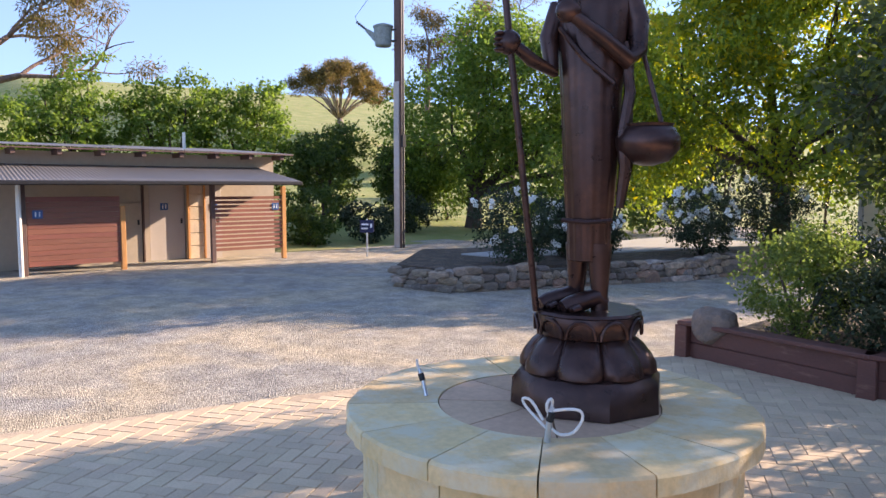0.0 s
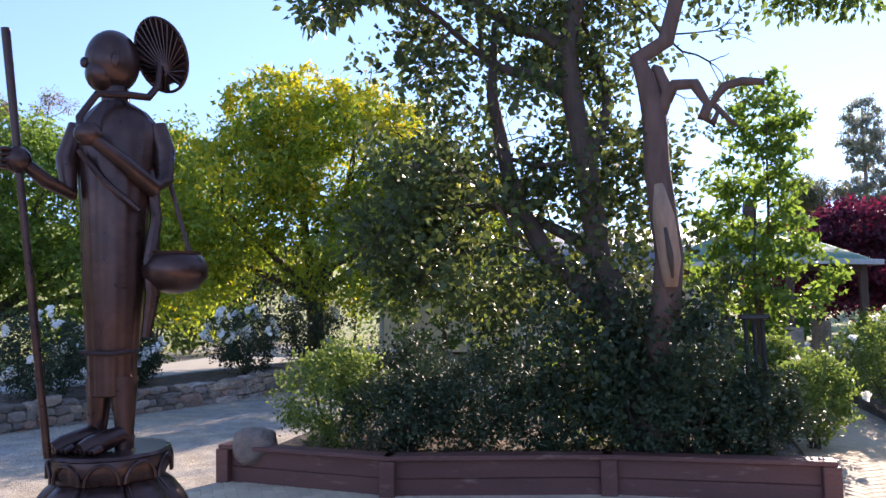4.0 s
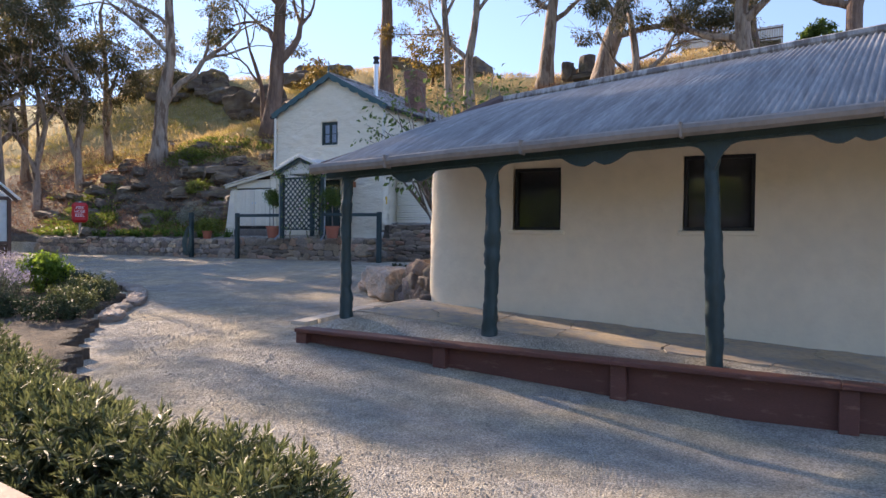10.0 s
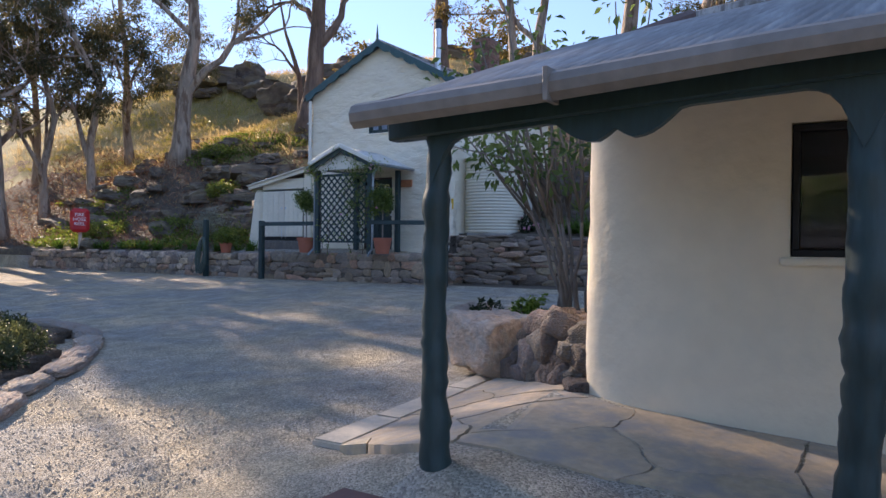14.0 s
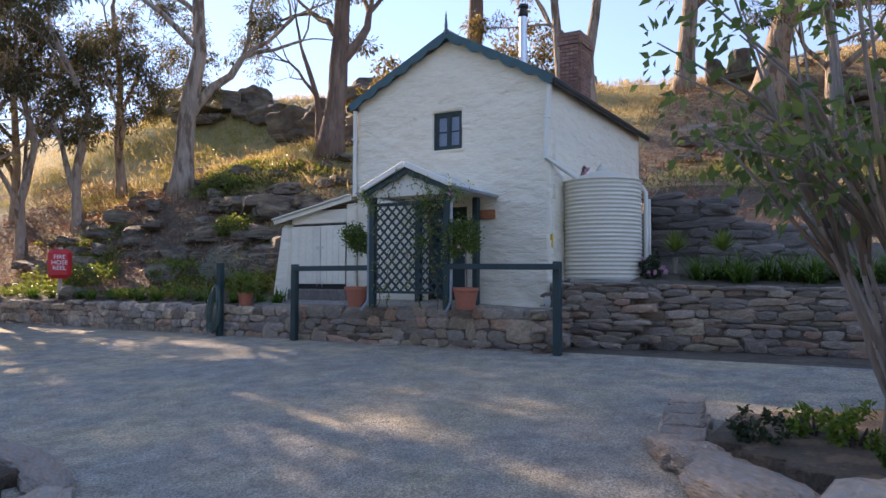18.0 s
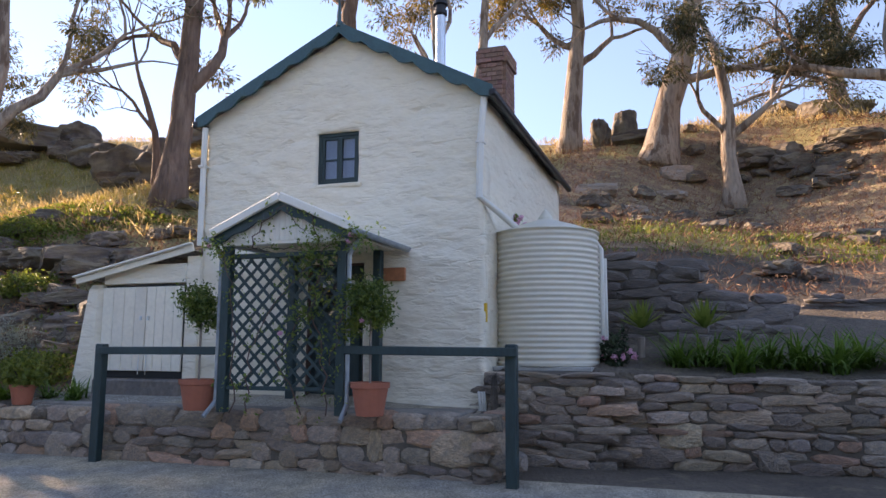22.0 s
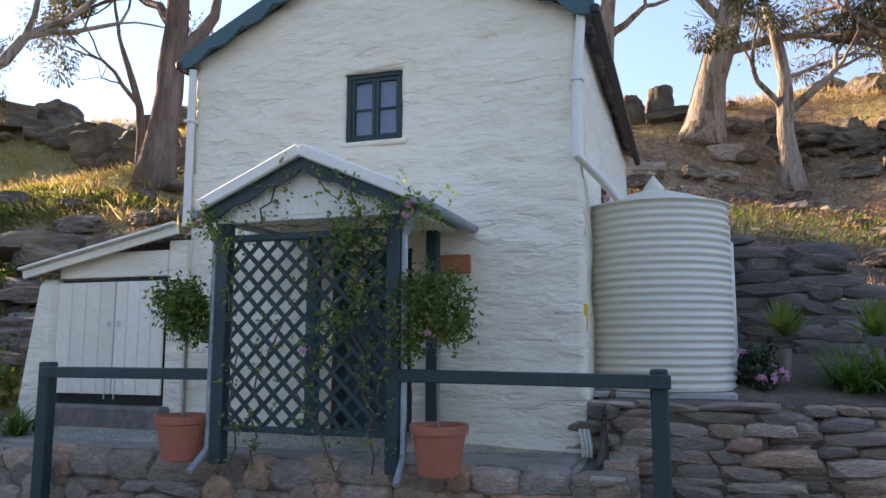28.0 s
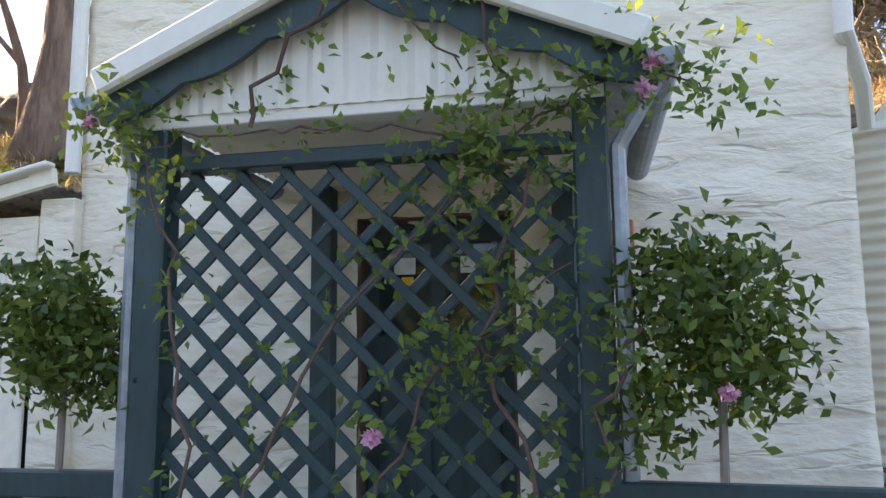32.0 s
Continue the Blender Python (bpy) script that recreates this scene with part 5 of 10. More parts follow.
def valance(ya, yb):
    bm = bmesh.new()
    rows = []
    n = 48
    for i in range(n + 1):
        s = i / n
        y = ya + (yb - ya) * s
        a = abs(s - 0.5) * 2                       # 1 at the posts, 0 in the middle
        arch = 0.07 + 0.13 * max(0.0, 1 - (1 - abs(a - 0.55) / 0.45) * 2.2) ** 1.6
        if a < 0.30:
            arch = 0.07 + 0.11 * math.sin(min(1.0, (0.30 - a) / 0.2) * math.pi / 2) - 0.05 * max(0, 1 - a / 0.07)
        if a > 0.9:
            arch += (a - 0.9) * 1.3
        zt = gut_z(y) - 0.03
        rows.append([bm.verts.new((x, y, z)) for x in (VX - 0.025, VX + 0.025) for z in (zt, zt - arch - 0.02)])
    for p, q in zip(rows, rows[1:]):
        for i, j in ((0, 1), (1, 3), (3, 2), (2, 0)):
            bm.faces.new((p[i], p[j], q[j], q[i]))
    bm.faces.new([rows[0][i] for i in (0, 1, 3, 2)])
    bm.faces.new([rows[-1][i] for i in (0, 2, 3, 1)])
    return fix(bm)


for ya, yb in zip(POSTS, POSTS[1:]):
    part("valance", valance(ya, yb), "green_paint", house, "dark green scalloped verandah valance")
bm = bmesh.new()
beam(bm, (VX, 8.98, gut_z(8.98) - 0.05), (VX, -3.5, gut_z(-3.5) - 0.05), 0.1, 0.1, 0.01)
part("verandah_beam", fix(bm), "green_paint", house)
bm = bmesh.new()
beam(bm, (VX, 8.9, gut_z(8.9) - 0.06), (11.6, 8.5, 2.78), 0.06, 0.1, 0.01)
part("end_rafter", fix(bm), "green_paint", house)


def floor_z(y):
    return 0.62 - max(0, 8.72 - y) * 0.055


for i, y in enumerate(POSTS):
    rng = random.Random(40 + i)
    bm = bmesh.new()
    z0, z1 = floor_z(y) - 0.15, gut_z(y) - 0.08
    pts, rad = [], []
    for k in range(45):
        s = k / 44
        pts.append((9.68 + rng.uniform(-0.004, 0.004) + 0.02 * math.sin(s * 5 + i), y + rng.uniform(-0.004, 0.004) + 0.025 * math.sin(s * 4 + 2 * i), z0 + (z1 - z0) * s))
        rad.append((0.068 if i == 0 else 0.082) * (1.12 - 0.2 * s + 0.09 * math.sin(s * 9 + i * 2) + rng.uniform(-0.04, 0.04)))
    rings = tube(bm, pts, rad, 18)
    for ring in rings:
        for v in ring:
            v.co += (0.016 * noise.noise(v.co * 9) + 0.010 * noise.noise(v.co * 23)) * (v.co - Vector((9.68, y, v.co.z))).normalized()
    part("post", bm, "green_paint", house, "gnarled tree-trunk post painted dark green", smooth=True)


def plain_window(y0, y1, z0, z1):
    w = sub("window", house)
    x = HX + 0.06
    for (a, b, c, d) in ((y0, y1, z0, z0 + 0.045), (y0, y1, z1 - 0.045, z1), (y0, y0 + 0.045, z0 + 0.045, z1 - 0.045), (y1 - 0.045, y1, z0 + 0.045, z1 - 0.045)):
        bm = bmesh.new()
        bx(bm, x, a, c, x + 0.1, b, d, 0.006)
        part("frame_bar", fix(bm), "dark_metal", w)
    bm = bmesh.new()
    bx(bm, x + 0.04, y0 + 0.045, z0 + 0.045, x + 0.046, y1 - 0.045, z1 - 0.045)
    part("pane", fix(bm), "glass", w)
    bm = bmesh.new()
    bx(bm, x + 0.09, y0 + 0.03, z0 + 0.03, x + 0.1, y1 - 0.03, z1 - 0.03)
    part("blind", fix(bm), "blind", w)
    # worn plaster margin and sill
    bm = bmesh.new()
    bx(bm, HX - 0.045, y0 - 0.06, z0 - 0.06, HX + 0.06, y1 + 0.06, z0 - 0.004, 0.012)
    part("sill", fix(bm), "render_cream", w)


for w in (W1, W2):
    plain_window(*w)

# flagged floor
bm = bmesh.new()
rows = []
for y in np.linspace(9.88, 8.9, 8):                    # earth ramp at the open end
    f = min(1.0, (y - 8.78) / 1.05)
    deck = lambda x: (floor_z(8.78) - 0.03 + (x - 9.78) * 0.03) * (1 - f) + (g(x, y) - 0.02) * f
    rows.append([bm.verts.new((x, y, z)) for x, z in ((9.40, 0.45 if y < 9.1 else g(9.4, y) - 0.03), (9.62, 0.5 * deck(9.62) + 0.5 * g(9.62, y)), (9.98, deck(9.98)), (11.6, deck(11.6) - 0.02))])
for y in np.linspace(8.8, -4, 60):
    rows.append([bm.verts.new((x, y, z)) for x, z in ((9.40, 0.45 - (9.15 - y) * 0.016), (9.56, floor_z(y) - 0.05 + 0.02 * math.sin(y * 4)), (9.78, floor_z(y) - 0.005), (11.6, floor_z(y) + 0.055))])
for a, b in zip(rows, rows[1:]):
    for k in range(3):
        bm.faces.new((a[k], a[k + 1], b[k + 1], b[k]))
vf = part("verandah_floor", fix(bm), "gravel", smooth=True)
tagged(vf, "verandah floor of earth and large irregular flagstones", "floor", kind="structure")
rng = random.Random(7)
cells = []
for i in range(10):
    y = 9.3 - i * 0.98
    for j in range(2):
        cells.append((10.2 + j * 0.8 + rng.uniform(-0.25, 0.25), y + 0.4 * j + rng.uniform(-0.3, 0.3)))
cells = [c for c in cells if c[1] < 8.9] + [(10.3, 9.35), (11.15, 9.15), (11.9, 9.2), (10.75, 9.72), (11.5, 9.66), (12.3, 9.6), (10.1, 9.85)]


def voronoi_cell(c, others, poly):
    for o in others:
        if o == c:
            continue
        mx, my, dx, dy = (c[0] + o[0]) / 2, (c[1] + o[1]) / 2, o[0] - c[0], o[1] - c[1]
        out = []
        for (x0, y0), (x1, y1) in zip(poly, poly[1:] + poly[:1]):
            s0, s1 = (x0 - mx) * dx + (y0 - my) * dy, (x1 - mx) * dx + (y1 - my) * dy
            if s0 <= 0:
                out.append((x0, y0))
            if s0 * s1 < 0:
                t = s0 / (s0 - s1)
                out.append((x0 + (x1 - x0) * t, y0 + (y1 - y0) * t))
        poly = out
        if len(poly) < 3:
            return []
    return poly


area = [(9.93, -0.2), (11.37, -0.2), (11.37, 8.2), (11.55, 8.7), (12.75, 9.78), (10.3, 9.84), (10.0, 9.0)]
for c in cells:
    poly = voronoi_cell(c, cells, area)
    if len(poly) < 3:
        continue
    mx, my = sum(p[0] for p in poly) / len(poly), sum(p[1] for p in poly) / len(poly)
    bm = bmesh.new()
    top, low = [], []
    tilt = rng.uniform(-0.01, 0.01)
    fine = []
    for (x0, y0), (x1, y1) in zip(poly, poly[1:] + poly[:1]):
        k = max(1, int(math.hypot(x1 - x0, y1 - y0) / 0.07))
        fine += [(x0 + (x1 - x0) * i / k, y0 + (y1 - y0) * i / k) for i in range(k)]
    for x, y in fine:
        rim = 1 - sm(9.5, 9.75, y)
        x, y = x + 0.09 * noise.noise(Vector((x * 3.1, y * 3.1, 4))) + 0.03 * noise.noise(Vector((x * 9, y * 9, 7))), y + rim * (0.09 * noise.noise(Vector((x * 3.1, y * 3.1, 9))) + 0.03 * noise.noise(Vector((x * 9, y * 9, 2))))
        w = 0.99 + 0.012 * noise.noise(Vector((x * 5, y * 5, 0)))
        x, y = mx + (x - mx) * w, my + (y - my) * w
        zf = floor_z(y) - 0.012 + (x - 9.5) / 2.1 * 0.06 if y < 8.78 else max(g(x, y) + 0.02, (floor_z(8.78) - 0.012 + (x - 9.5) / 2.1 * 0.06) * (1 - min(1, (y - 8.78) / 1.05)) + (g(x, y) + 0.035) * min(1, (y - 8.78) / 1.05))
        top.append(bm.verts.new((mx + (x - mx) * 0.985, my + (y - my) * 0.985, zf + 0.014 + tilt * 0.6)))
        low.append(bm.verts.new((x, y, min(zf - 0.04, g(x, y) - 0.05) if y > 8.7 or x < 9.85 else zf - 0.04)))
    bm.faces.new(top)
    for i in range(len(top)):
        j = (i + 1) % len(top)
        bm.faces.new((low[i], low[j], top[j], top[i]))
    part("flagstone", fix(bm), "flagstone", vf)
for k, (xa, xb) in enumerate(((10.3, 11.0), (11.012, 12.05), (12.062, 12.8))):
    bm = bmesh.new()
    pts = [(x, y) for x, y in ((xa, 9.855), (xb, 9.845 - 0.01 * k), (xb, 10.10 - 0.03 * k), (xa, 10.12 - 0.03 * k))]
    up_ = [bm.verts.new((x, y, g(x, y) + 0.045)) for x, y in pts]
    dn_ = [bm.verts.new((x, y, g(x, y) - 0.2)) for x, y in pts]
    bm.faces.new(up_)
    for i in range(4):
        bm.faces.new((dn_[i], dn_[(i + 1) % 4], up_[(i + 1) % 4], up_[i]))
    fix(bm)
    bmesh.ops.bevel(bm, geom=[e for e in bm.edges if all(v in up_ for v in e.verts)], offset=0.012, segments=2, affect="EDGES")
    part("edging_slab", bm, "edging", vf, "smooth pale concrete edging")


# low timber seat wall along the drive
def seat_z(y):
    return 0.48 - (9.15 - y) * 0.016


seat = thing("seat_wall", "low dark red timber seat wall edging the verandah", "garden wall")
ys = [9.12, 7.2, 5.2, 3.2, 1.2, -0.8, -2.8]
for a, b in zip(ys, ys[1:]):
    bm = bmesh.new()
    beam(bm, (9.27, a, seat_z(a) - 0.03), (9.27, b, seat_z(b) - 0.03), 0.26, 0.05, 0.01)
    part("seat_board", fix(bm), "sleeper", seat)
    bm = bmesh.new()
    beam(bm, (9.33, a, seat_z(a) - 0.30), (9.33, b, seat_z(b) - 0.30), 0.06, 0.49, 0.008)
    part("face_board", fix(bm), "sleeper", seat)
for y in ys[:-1]:
    bm = bmesh.new()
    bx(bm, 9.20, y - 0.08 - 0.06, seat_z(y) - 0.6, 9.32, y + 0.08 - 0.06, seat_z(y) - 0.057, 0.008)
    part("post", fix(bm), "sleeper", seat)


# ---- statue on its plinth ----
plinth = thing("plinth", "round plinth of golden sandstone blocks with a paved top", "plinth", at=(-3.25, 4.82, 0.0))
PR_, PT = 0.98, 0.75
n = 14
for k in range(n):
    a0, a1 = 2 * math.pi * k / n + 0.004, 2 * math.pi * (k + 1) / n - 0.004
    for (r0, r1, z0, z1, name, mat, jig) in ((0.55, PR_ + 0.02, PT - 0.085, PT, "coping_stone", "sandstone", 0.012), (0.5, PR_ - 0.06, 0.39, PT - 0.088, "block", "sandstone", 0.006), (0.5, PR_ - 0.06, 0.03, 0.386, "block", "sandstone", 0.006)):
        sh = (0.5 if z1 < 0.4 else 0) * 2 * math.pi / n
        bm = bmesh.new()
        rows = []
        m = 7
        for i in range(m + 1):
            a = a0 + (a1 - a0) * i / m + sh
            j = jig * noise.noise(Vector((a * 9, z0 * 5, r1)))
            c, s = math.cos(a), math.sin(a)
            rows.append([bm.verts.new((r * c, r * s, z)) for r, z in ((r0, z0), (r0, z1), (r1 - 0.012 + j, z1), (r1 + j, z1 - 0.012), (r1 + 1.5 * j, z0))])
        for p, q in zip(rows, rows[1:]):
            for i in range(5):
                bm.faces.new((p[i], p[(i + 1) % 5], q[(i + 1) % 5], q[i]))
        bm.faces.new(rows[0])
        bm.faces.new(rows[-1][::-1])
        part(name, fix(bm), mat, plinth)
for k in range(8):
    a0, a1 = 2 * math.pi * k / 8 + 0.008, 2 * math.pi * (k + 1) / 8 - 0.008
    bm = bmesh.new()
    prism(bm, [(0.01 * math.cos((a0 + a1) / 2), 0.01 * math.sin((a0 + a1) / 2))] + [(0.545 * math.cos(a0 + (a1 - a0) * i / 5), 0.545 * math.sin(a0 + (a1 - a0) * i / 5)) for i in range(6)], PT - 0.06, PT - 0.004)
    part("top_slab", fix(bm), "sandstone_pink", plinth)


def ring_body(bm, sections, n=28, fold=0.0, folds=11):
    rings = []
    for z, cx, cy, hx, hy in sections:
        ring = []
        for k in range(n):
            a = 2 * math.pi * k / n
            f = 1 + fold * (math.cos(folds * a + z * 3) + 0.8 * math.cos((folds - 6) * a - z * 2)) / max(0.08, hx)
            ring.append(bm.verts.new((cx + hx * math.cos(a) * f, cy + hy * math.sin(a) * f, z)))
        rings.append(ring)
    for a, b in zip(rings, rings[1:]):
        for k in range(n):
            bm.faces.new((a[k], a[(k + 1) % n], b[(k + 1) % n], b[k]))
    bm.faces.new(rings[0][::-1])
    bm.faces.new(rings[-1])


def blob(bm, c, r, m=None, seg=14):
    mm = Matrix.Translation(c) @ (m or Matrix.Identity(4)) @ Matrix.Diagonal((*r, 1))
    bmesh.ops.create_uvsphere(bm, u_segments=seg, v_segments=max(8, seg - 4), radius=1.0, matrix=mm)


bm = bmesh.new()
Z0 = PT
# octagonal foot, lotus dome, lotus bowl
ring8 = [[bm.verts.new((r * math.cos(math.pi / 8 + k * math.pi / 4), r * math.sin(math.pi / 8 + k * math.pi / 4), Z0 + z)) for k in range(8)] for r, z in ((0.385, 0), (0.378, 0.125), (0.345, 0.165), (0.31, 0.17))]
for a, b in zip(ring8, ring8[1:]):
    for k in range(8):
        bm.faces.new((a[k], a[(k + 1) % 8], b[(k + 1) % 8], b[k]))
bm.faces.new(ring8[-1])
for prof, npet, depth in ((((0.30, 0.15), (0.325, 0.175), (0.322, 0.21), (0.30, 0.255), (0.262, 0.305), (0.222, 0.34), (0.19, 0.355)), 8, 0.16), (((0.19, 0.33), (0.235, 0.345), (0.252, 0.38), (0.258, 0.42), (0.252, 0.445), (0.26, 0.452), (0.252, 0.465), (0.02, 0.467)), 10, 0.04)):
    rings = []
    m = 80
    for r, z in prof:
        rings.append([bm.verts.new((r * (1 + depth * (abs(math.cos(npet / 2 * 2 * math.pi * k / m)) ** 0.5 - 0.7) * (1 if r > 0.2 else 0)) * math.cos(2 * math.pi * k / m), r * (1 + depth * (abs(math.cos(npet / 2 * 2 * math.pi * k / m)) ** 0.5 - 0.7) * (1 if r > 0.2 else 0)) * math.sin(2 * math.pi * k / m), Z0 + z)) for k in range(m)])
    for a, b in zip(rings, rings[1:]):
        for k in range(m):
            bm.faces.new((a[k], a[(k + 1) % m], b[(k + 1) % m], b[k]))
    bm.faces.new(rings[-1])
# raised rims of the petals, hanging on the dome and standing on the bowl
for k in range(8):
    c = 2 * math.pi * k / 8
    tube(bm, [((0.228 + 0.092 * math.sin(math.pi * i / 12) ** 0.7) * math.cos(c - 0.33 * math.cos(math.pi * i / 12)), (0.228 + 0.092 * math.sin(math.pi * i / 12) ** 0.7) * math.sin(c - 0.33 * math.cos(math.pi * i / 12)), Z0 + 0.33 - 0.15 * math.sin(math.pi * i / 12)) for i in range(13)], 0.007, 6)
for k in range(10):
    c = 2 * math.pi * (k + 0.5) / 10
    tube(bm, [(0.262 * math.cos(c - 0.27 * math.cos(math.pi * i / 10)), 0.262 * math.sin(c - 0.27 * math.cos(math.pi * i / 10)), Z0 + 0.35 + 0.085 * math.sin(math.pi * i / 10)) for i in range(11)], 0.009, 6)
ZF = Z0 + 0.467
for sx, sy in ((-0.062, 0.03), (0.062, -0.045)):
    tube(bm, [(sx, sy, ZF + 0.0), (sx, sy, ZF + 0.08), (sx * 0.95, sy * 0.9, ZF + 0.16), (sx * 0.85, sy * 0.6, ZF + 0.32)], [0.042, 0.040, 0.048, 0.064], 14)
    tube(bm, [(sx + 0.02, sy + 0.01, ZF + 0.03), (sx - 0.02, sy - 0.015, ZF + 0.065), (sx - 0.07, sy - 0.05, ZF + 0.048), (sx - 0.13, sy - 0.09, ZF + 0.03), (sx - 0.165, sy - 0.115, ZF + 0.018)], [0.035, 0.045, 0.046, 0.046, 0.034], 14)
    for t in range(5):
        tube(bm, [(sx - 0.135 + 0.018 * t - 0.01, sy - 0.085 - 0.021 * t + 0.02, ZF + 0.03), (sx - 0.185 + 0.02 * t, sy - 0.115 - 0.016 * t + 0.01, ZF + 0.016)], [0.016, 0.012], 8)
ring_body(bm, [(ZF + 0.235, 0.0, 0, 0.092, 0.08), (ZF + 0.24, 0.0, 0, 0.102, 0.088), (ZF + 0.42, 0.0, 0, 0.108, 0.095), (ZF + 0.46, 0.0, 0, 0.116, 0.10), (ZF + 0.75, 0.002, 0, 0.134, 0.115), (ZF + 1.05, 0.0, 0, 0.145, 0.12), (ZF + 1.25, 0.005, 0, 0.163, 0.12), (ZF + 1.42, 0.01, 0, 0.182, 0.118), (ZF + 1.50, 0.012, 0, 0.175, 0.11), (ZF + 1.56, 0.012, 0, 0.125, 0.092), (ZF + 1.60, 0.0, 0, 0.072, 0.072)], 88, 0.0021, 17)
# sash and drapery edge
tube(bm, [(0.16, -0.04, ZF + 1.28), (0.185, -0.03, ZF + 1.05), (0.16, -0.08, ZF + 0.85), (0.175, -0.06, ZF + 0.7), (0.15, -0.07, ZF + 0.5)], [0.02, 0.028, 0.03, 0.034, 0.02], 8)
tube(bm, [(-0.14, -0.11, ZF + 1.35), (-0.02, -0.15, ZF + 1.2), (0.12, -0.12, ZF + 1.08)], [0.012, 0.016, 0.012], 6)
tube(bm, [(-0.12, -0.095, ZF + 0.44), (0.0, -0.125, ZF + 0.43), (0.12, -0.09, ZF + 0.44)], [0.012, 0.012, 0.012], 6)
# neck and head
tube(bm, [(0.0, 0, ZF + 1.56), (-0.01, 0, ZF + 1.70)], [0.065, 0.06], 14)
blob(bm, (-0.02, 0, ZF + 1.80), (0.122, 0.115, 0.152), None, 22)
blob(bm, (-0.06, -0.03, ZF + 1.73), (0.075, 0.075, 0.085), None, 14)
blob(bm, (-0.135, -0.05, ZF + 1.775), (0.018, 0.014, 0.026), None, 8)
blob(bm, (0.01, -0.118, ZF + 1.78), (0.02, 0.012, 0.042), None, 8)
# arms
tube(bm, [(0.175, -0.0, ZF + 1.50), (0.215, -0.01, ZF + 1.38), (0.215, -0.02, ZF + 1.24), (0.175, -0.07, ZF + 1.19), (0.06, -0.17, ZF + 1.29), (-0.06, -0.21, ZF + 1.38)], [0.05, 0.052, 0.046, 0.042, 0.036, 0.03], 14)
blob(bm, (-0.085, -0.215, ZF + 1.405), (0.06, 0.042, 0.055), None, 12)
tube(bm, [(-0.16, 0, ZF + 1.48), (-0.205, -0.03, ZF + 1.32), (-0.185, -0.06, ZF + 1.16), (-0.27, -0.13, ZF + 1.205), (-0.34, -0.17, ZF + 1.27)], [0.048, 0.047, 0.04, 0.034, 0.028], 14)
blob(bm, (-0.37, -0.18, ZF + 1.285), (0.06, 0.045, 0.06), None, 12)
for t in range(4):
    blob(bm, (-0.41, -0.2, ZF + 1.25 + 0.025 * t), (0.03, 0.03, 0.013), None, 8)
# staff, fan, bowl and strap
tube(bm, [(-0.235, -0.13, Z0 + 0.46), (-0.367, -0.17, ZF + 1.28), (-0.425, -0.19, ZF + 1.86)], [0.017, 0.017, 0.019], 10)
tube(bm, [(-0.11, -0.215, ZF + 1.36), (-0.125, -0.2, ZF + 1.48), (-0.06, -0.16, ZF + 1.60), (0.06, -0.1, ZF + 1.62), (0.145, -0.04, ZF + 1.63), (0.185, 0.0, ZF + 1.70), (0.19, 0.01, ZF + 1.80)], [0.016, 0.016, 0.017, 0.018, 0.018, 0.017, 0.016], 10)
FC, FM = Vector((0.195, 0.02, ZF + 1.86)), Matrix.Rotation(-0.35, 3, "Y") @ Matrix.Rotation(-0.45, 3, "Z")
outer = []
for k in range(72):
    a = 2 * math.pi * k / 72
    rr = 1.0 if abs(a - 1.5 * math.pi) > 0.25 else 0.80
    p = FM @ Vector((0.125 * math.cos(a) * rr, 0.012 * (1 if k % 2 else -1), 0.185 * math.sin(a) * rr))
    outer.append((bm.verts.new(FC + p + FM @ Vector((0, 0.006, 0))), bm.verts.new(FC + p - FM @ Vector((0, 0.006, 0)))))
hub = [bm.verts.new(FC + FM @ Vector((0, s * 0.006, -0.09))) for s in (1, -1)]
for k in range(72):
    a, b = outer[k], outer[(k + 1) % 72]
    bm.faces.new((a[0], b[0], hub[0]))
    bm.faces.new((b[1], a[1], hub[1]))
    bm.faces.new((a[0], a[1], b[1], b[0]))
tube(bm, [FC + FM @ Vector((0.125 * math.cos(a), 0, 0.185 * math.sin(a))) for a in (2 * math.pi * k / 40 for k in range(41))], 0.008, 6)
for k in range(26):
    a = 2 * math.pi * k / 26
    if abs(a - 1.5 * math.pi) > 0.3:
        for sd in (0.012, -0.012):
            tube(bm, [FC + FM @ Vector((0, sd, -0.09)), FC + FM @ Vector((0.12 * math.cos(a), sd, 0.18 * math.sin(a)))], [0.003, 0.005], 5)
rr = [(0.03, 0.0), (0.1, 0.02), (0.148, 0.075), (0.152, 0.13), (0.125, 0.175), (0.115, 0.182), (0.122, 0.196), (0.10, 0.197), (0.02, 0.12)]
lathe(bm, rr, 28, (0.27, -0.02, ZF + 0.70))
tube(bm, [(0.2, 0.02, ZF + 1.44), (0.25, 0.0, ZF + 1.2), (0.335, -0.02, ZF + 0.89)], 0.011, 8)
tube(bm, [(0.2, 0.02, ZF + 1.44), (0.19, -0.03, ZF + 1.2), (0.19, -0.02, ZF + 0.88)], 0.011, 8)
st = part("statue", fix(bm), "bronze", None, smooth=True)
st.location, st.rotation_euler = (-3.14, 4.985, 0), (0, 0, radians(31))
md = st.modifiers.new("edges", "EDGE_SPLIT")
md.split_angle = radians(40)
tagged(st, "dark bronze robed monk statue with staff, fan and bowl", "statue")

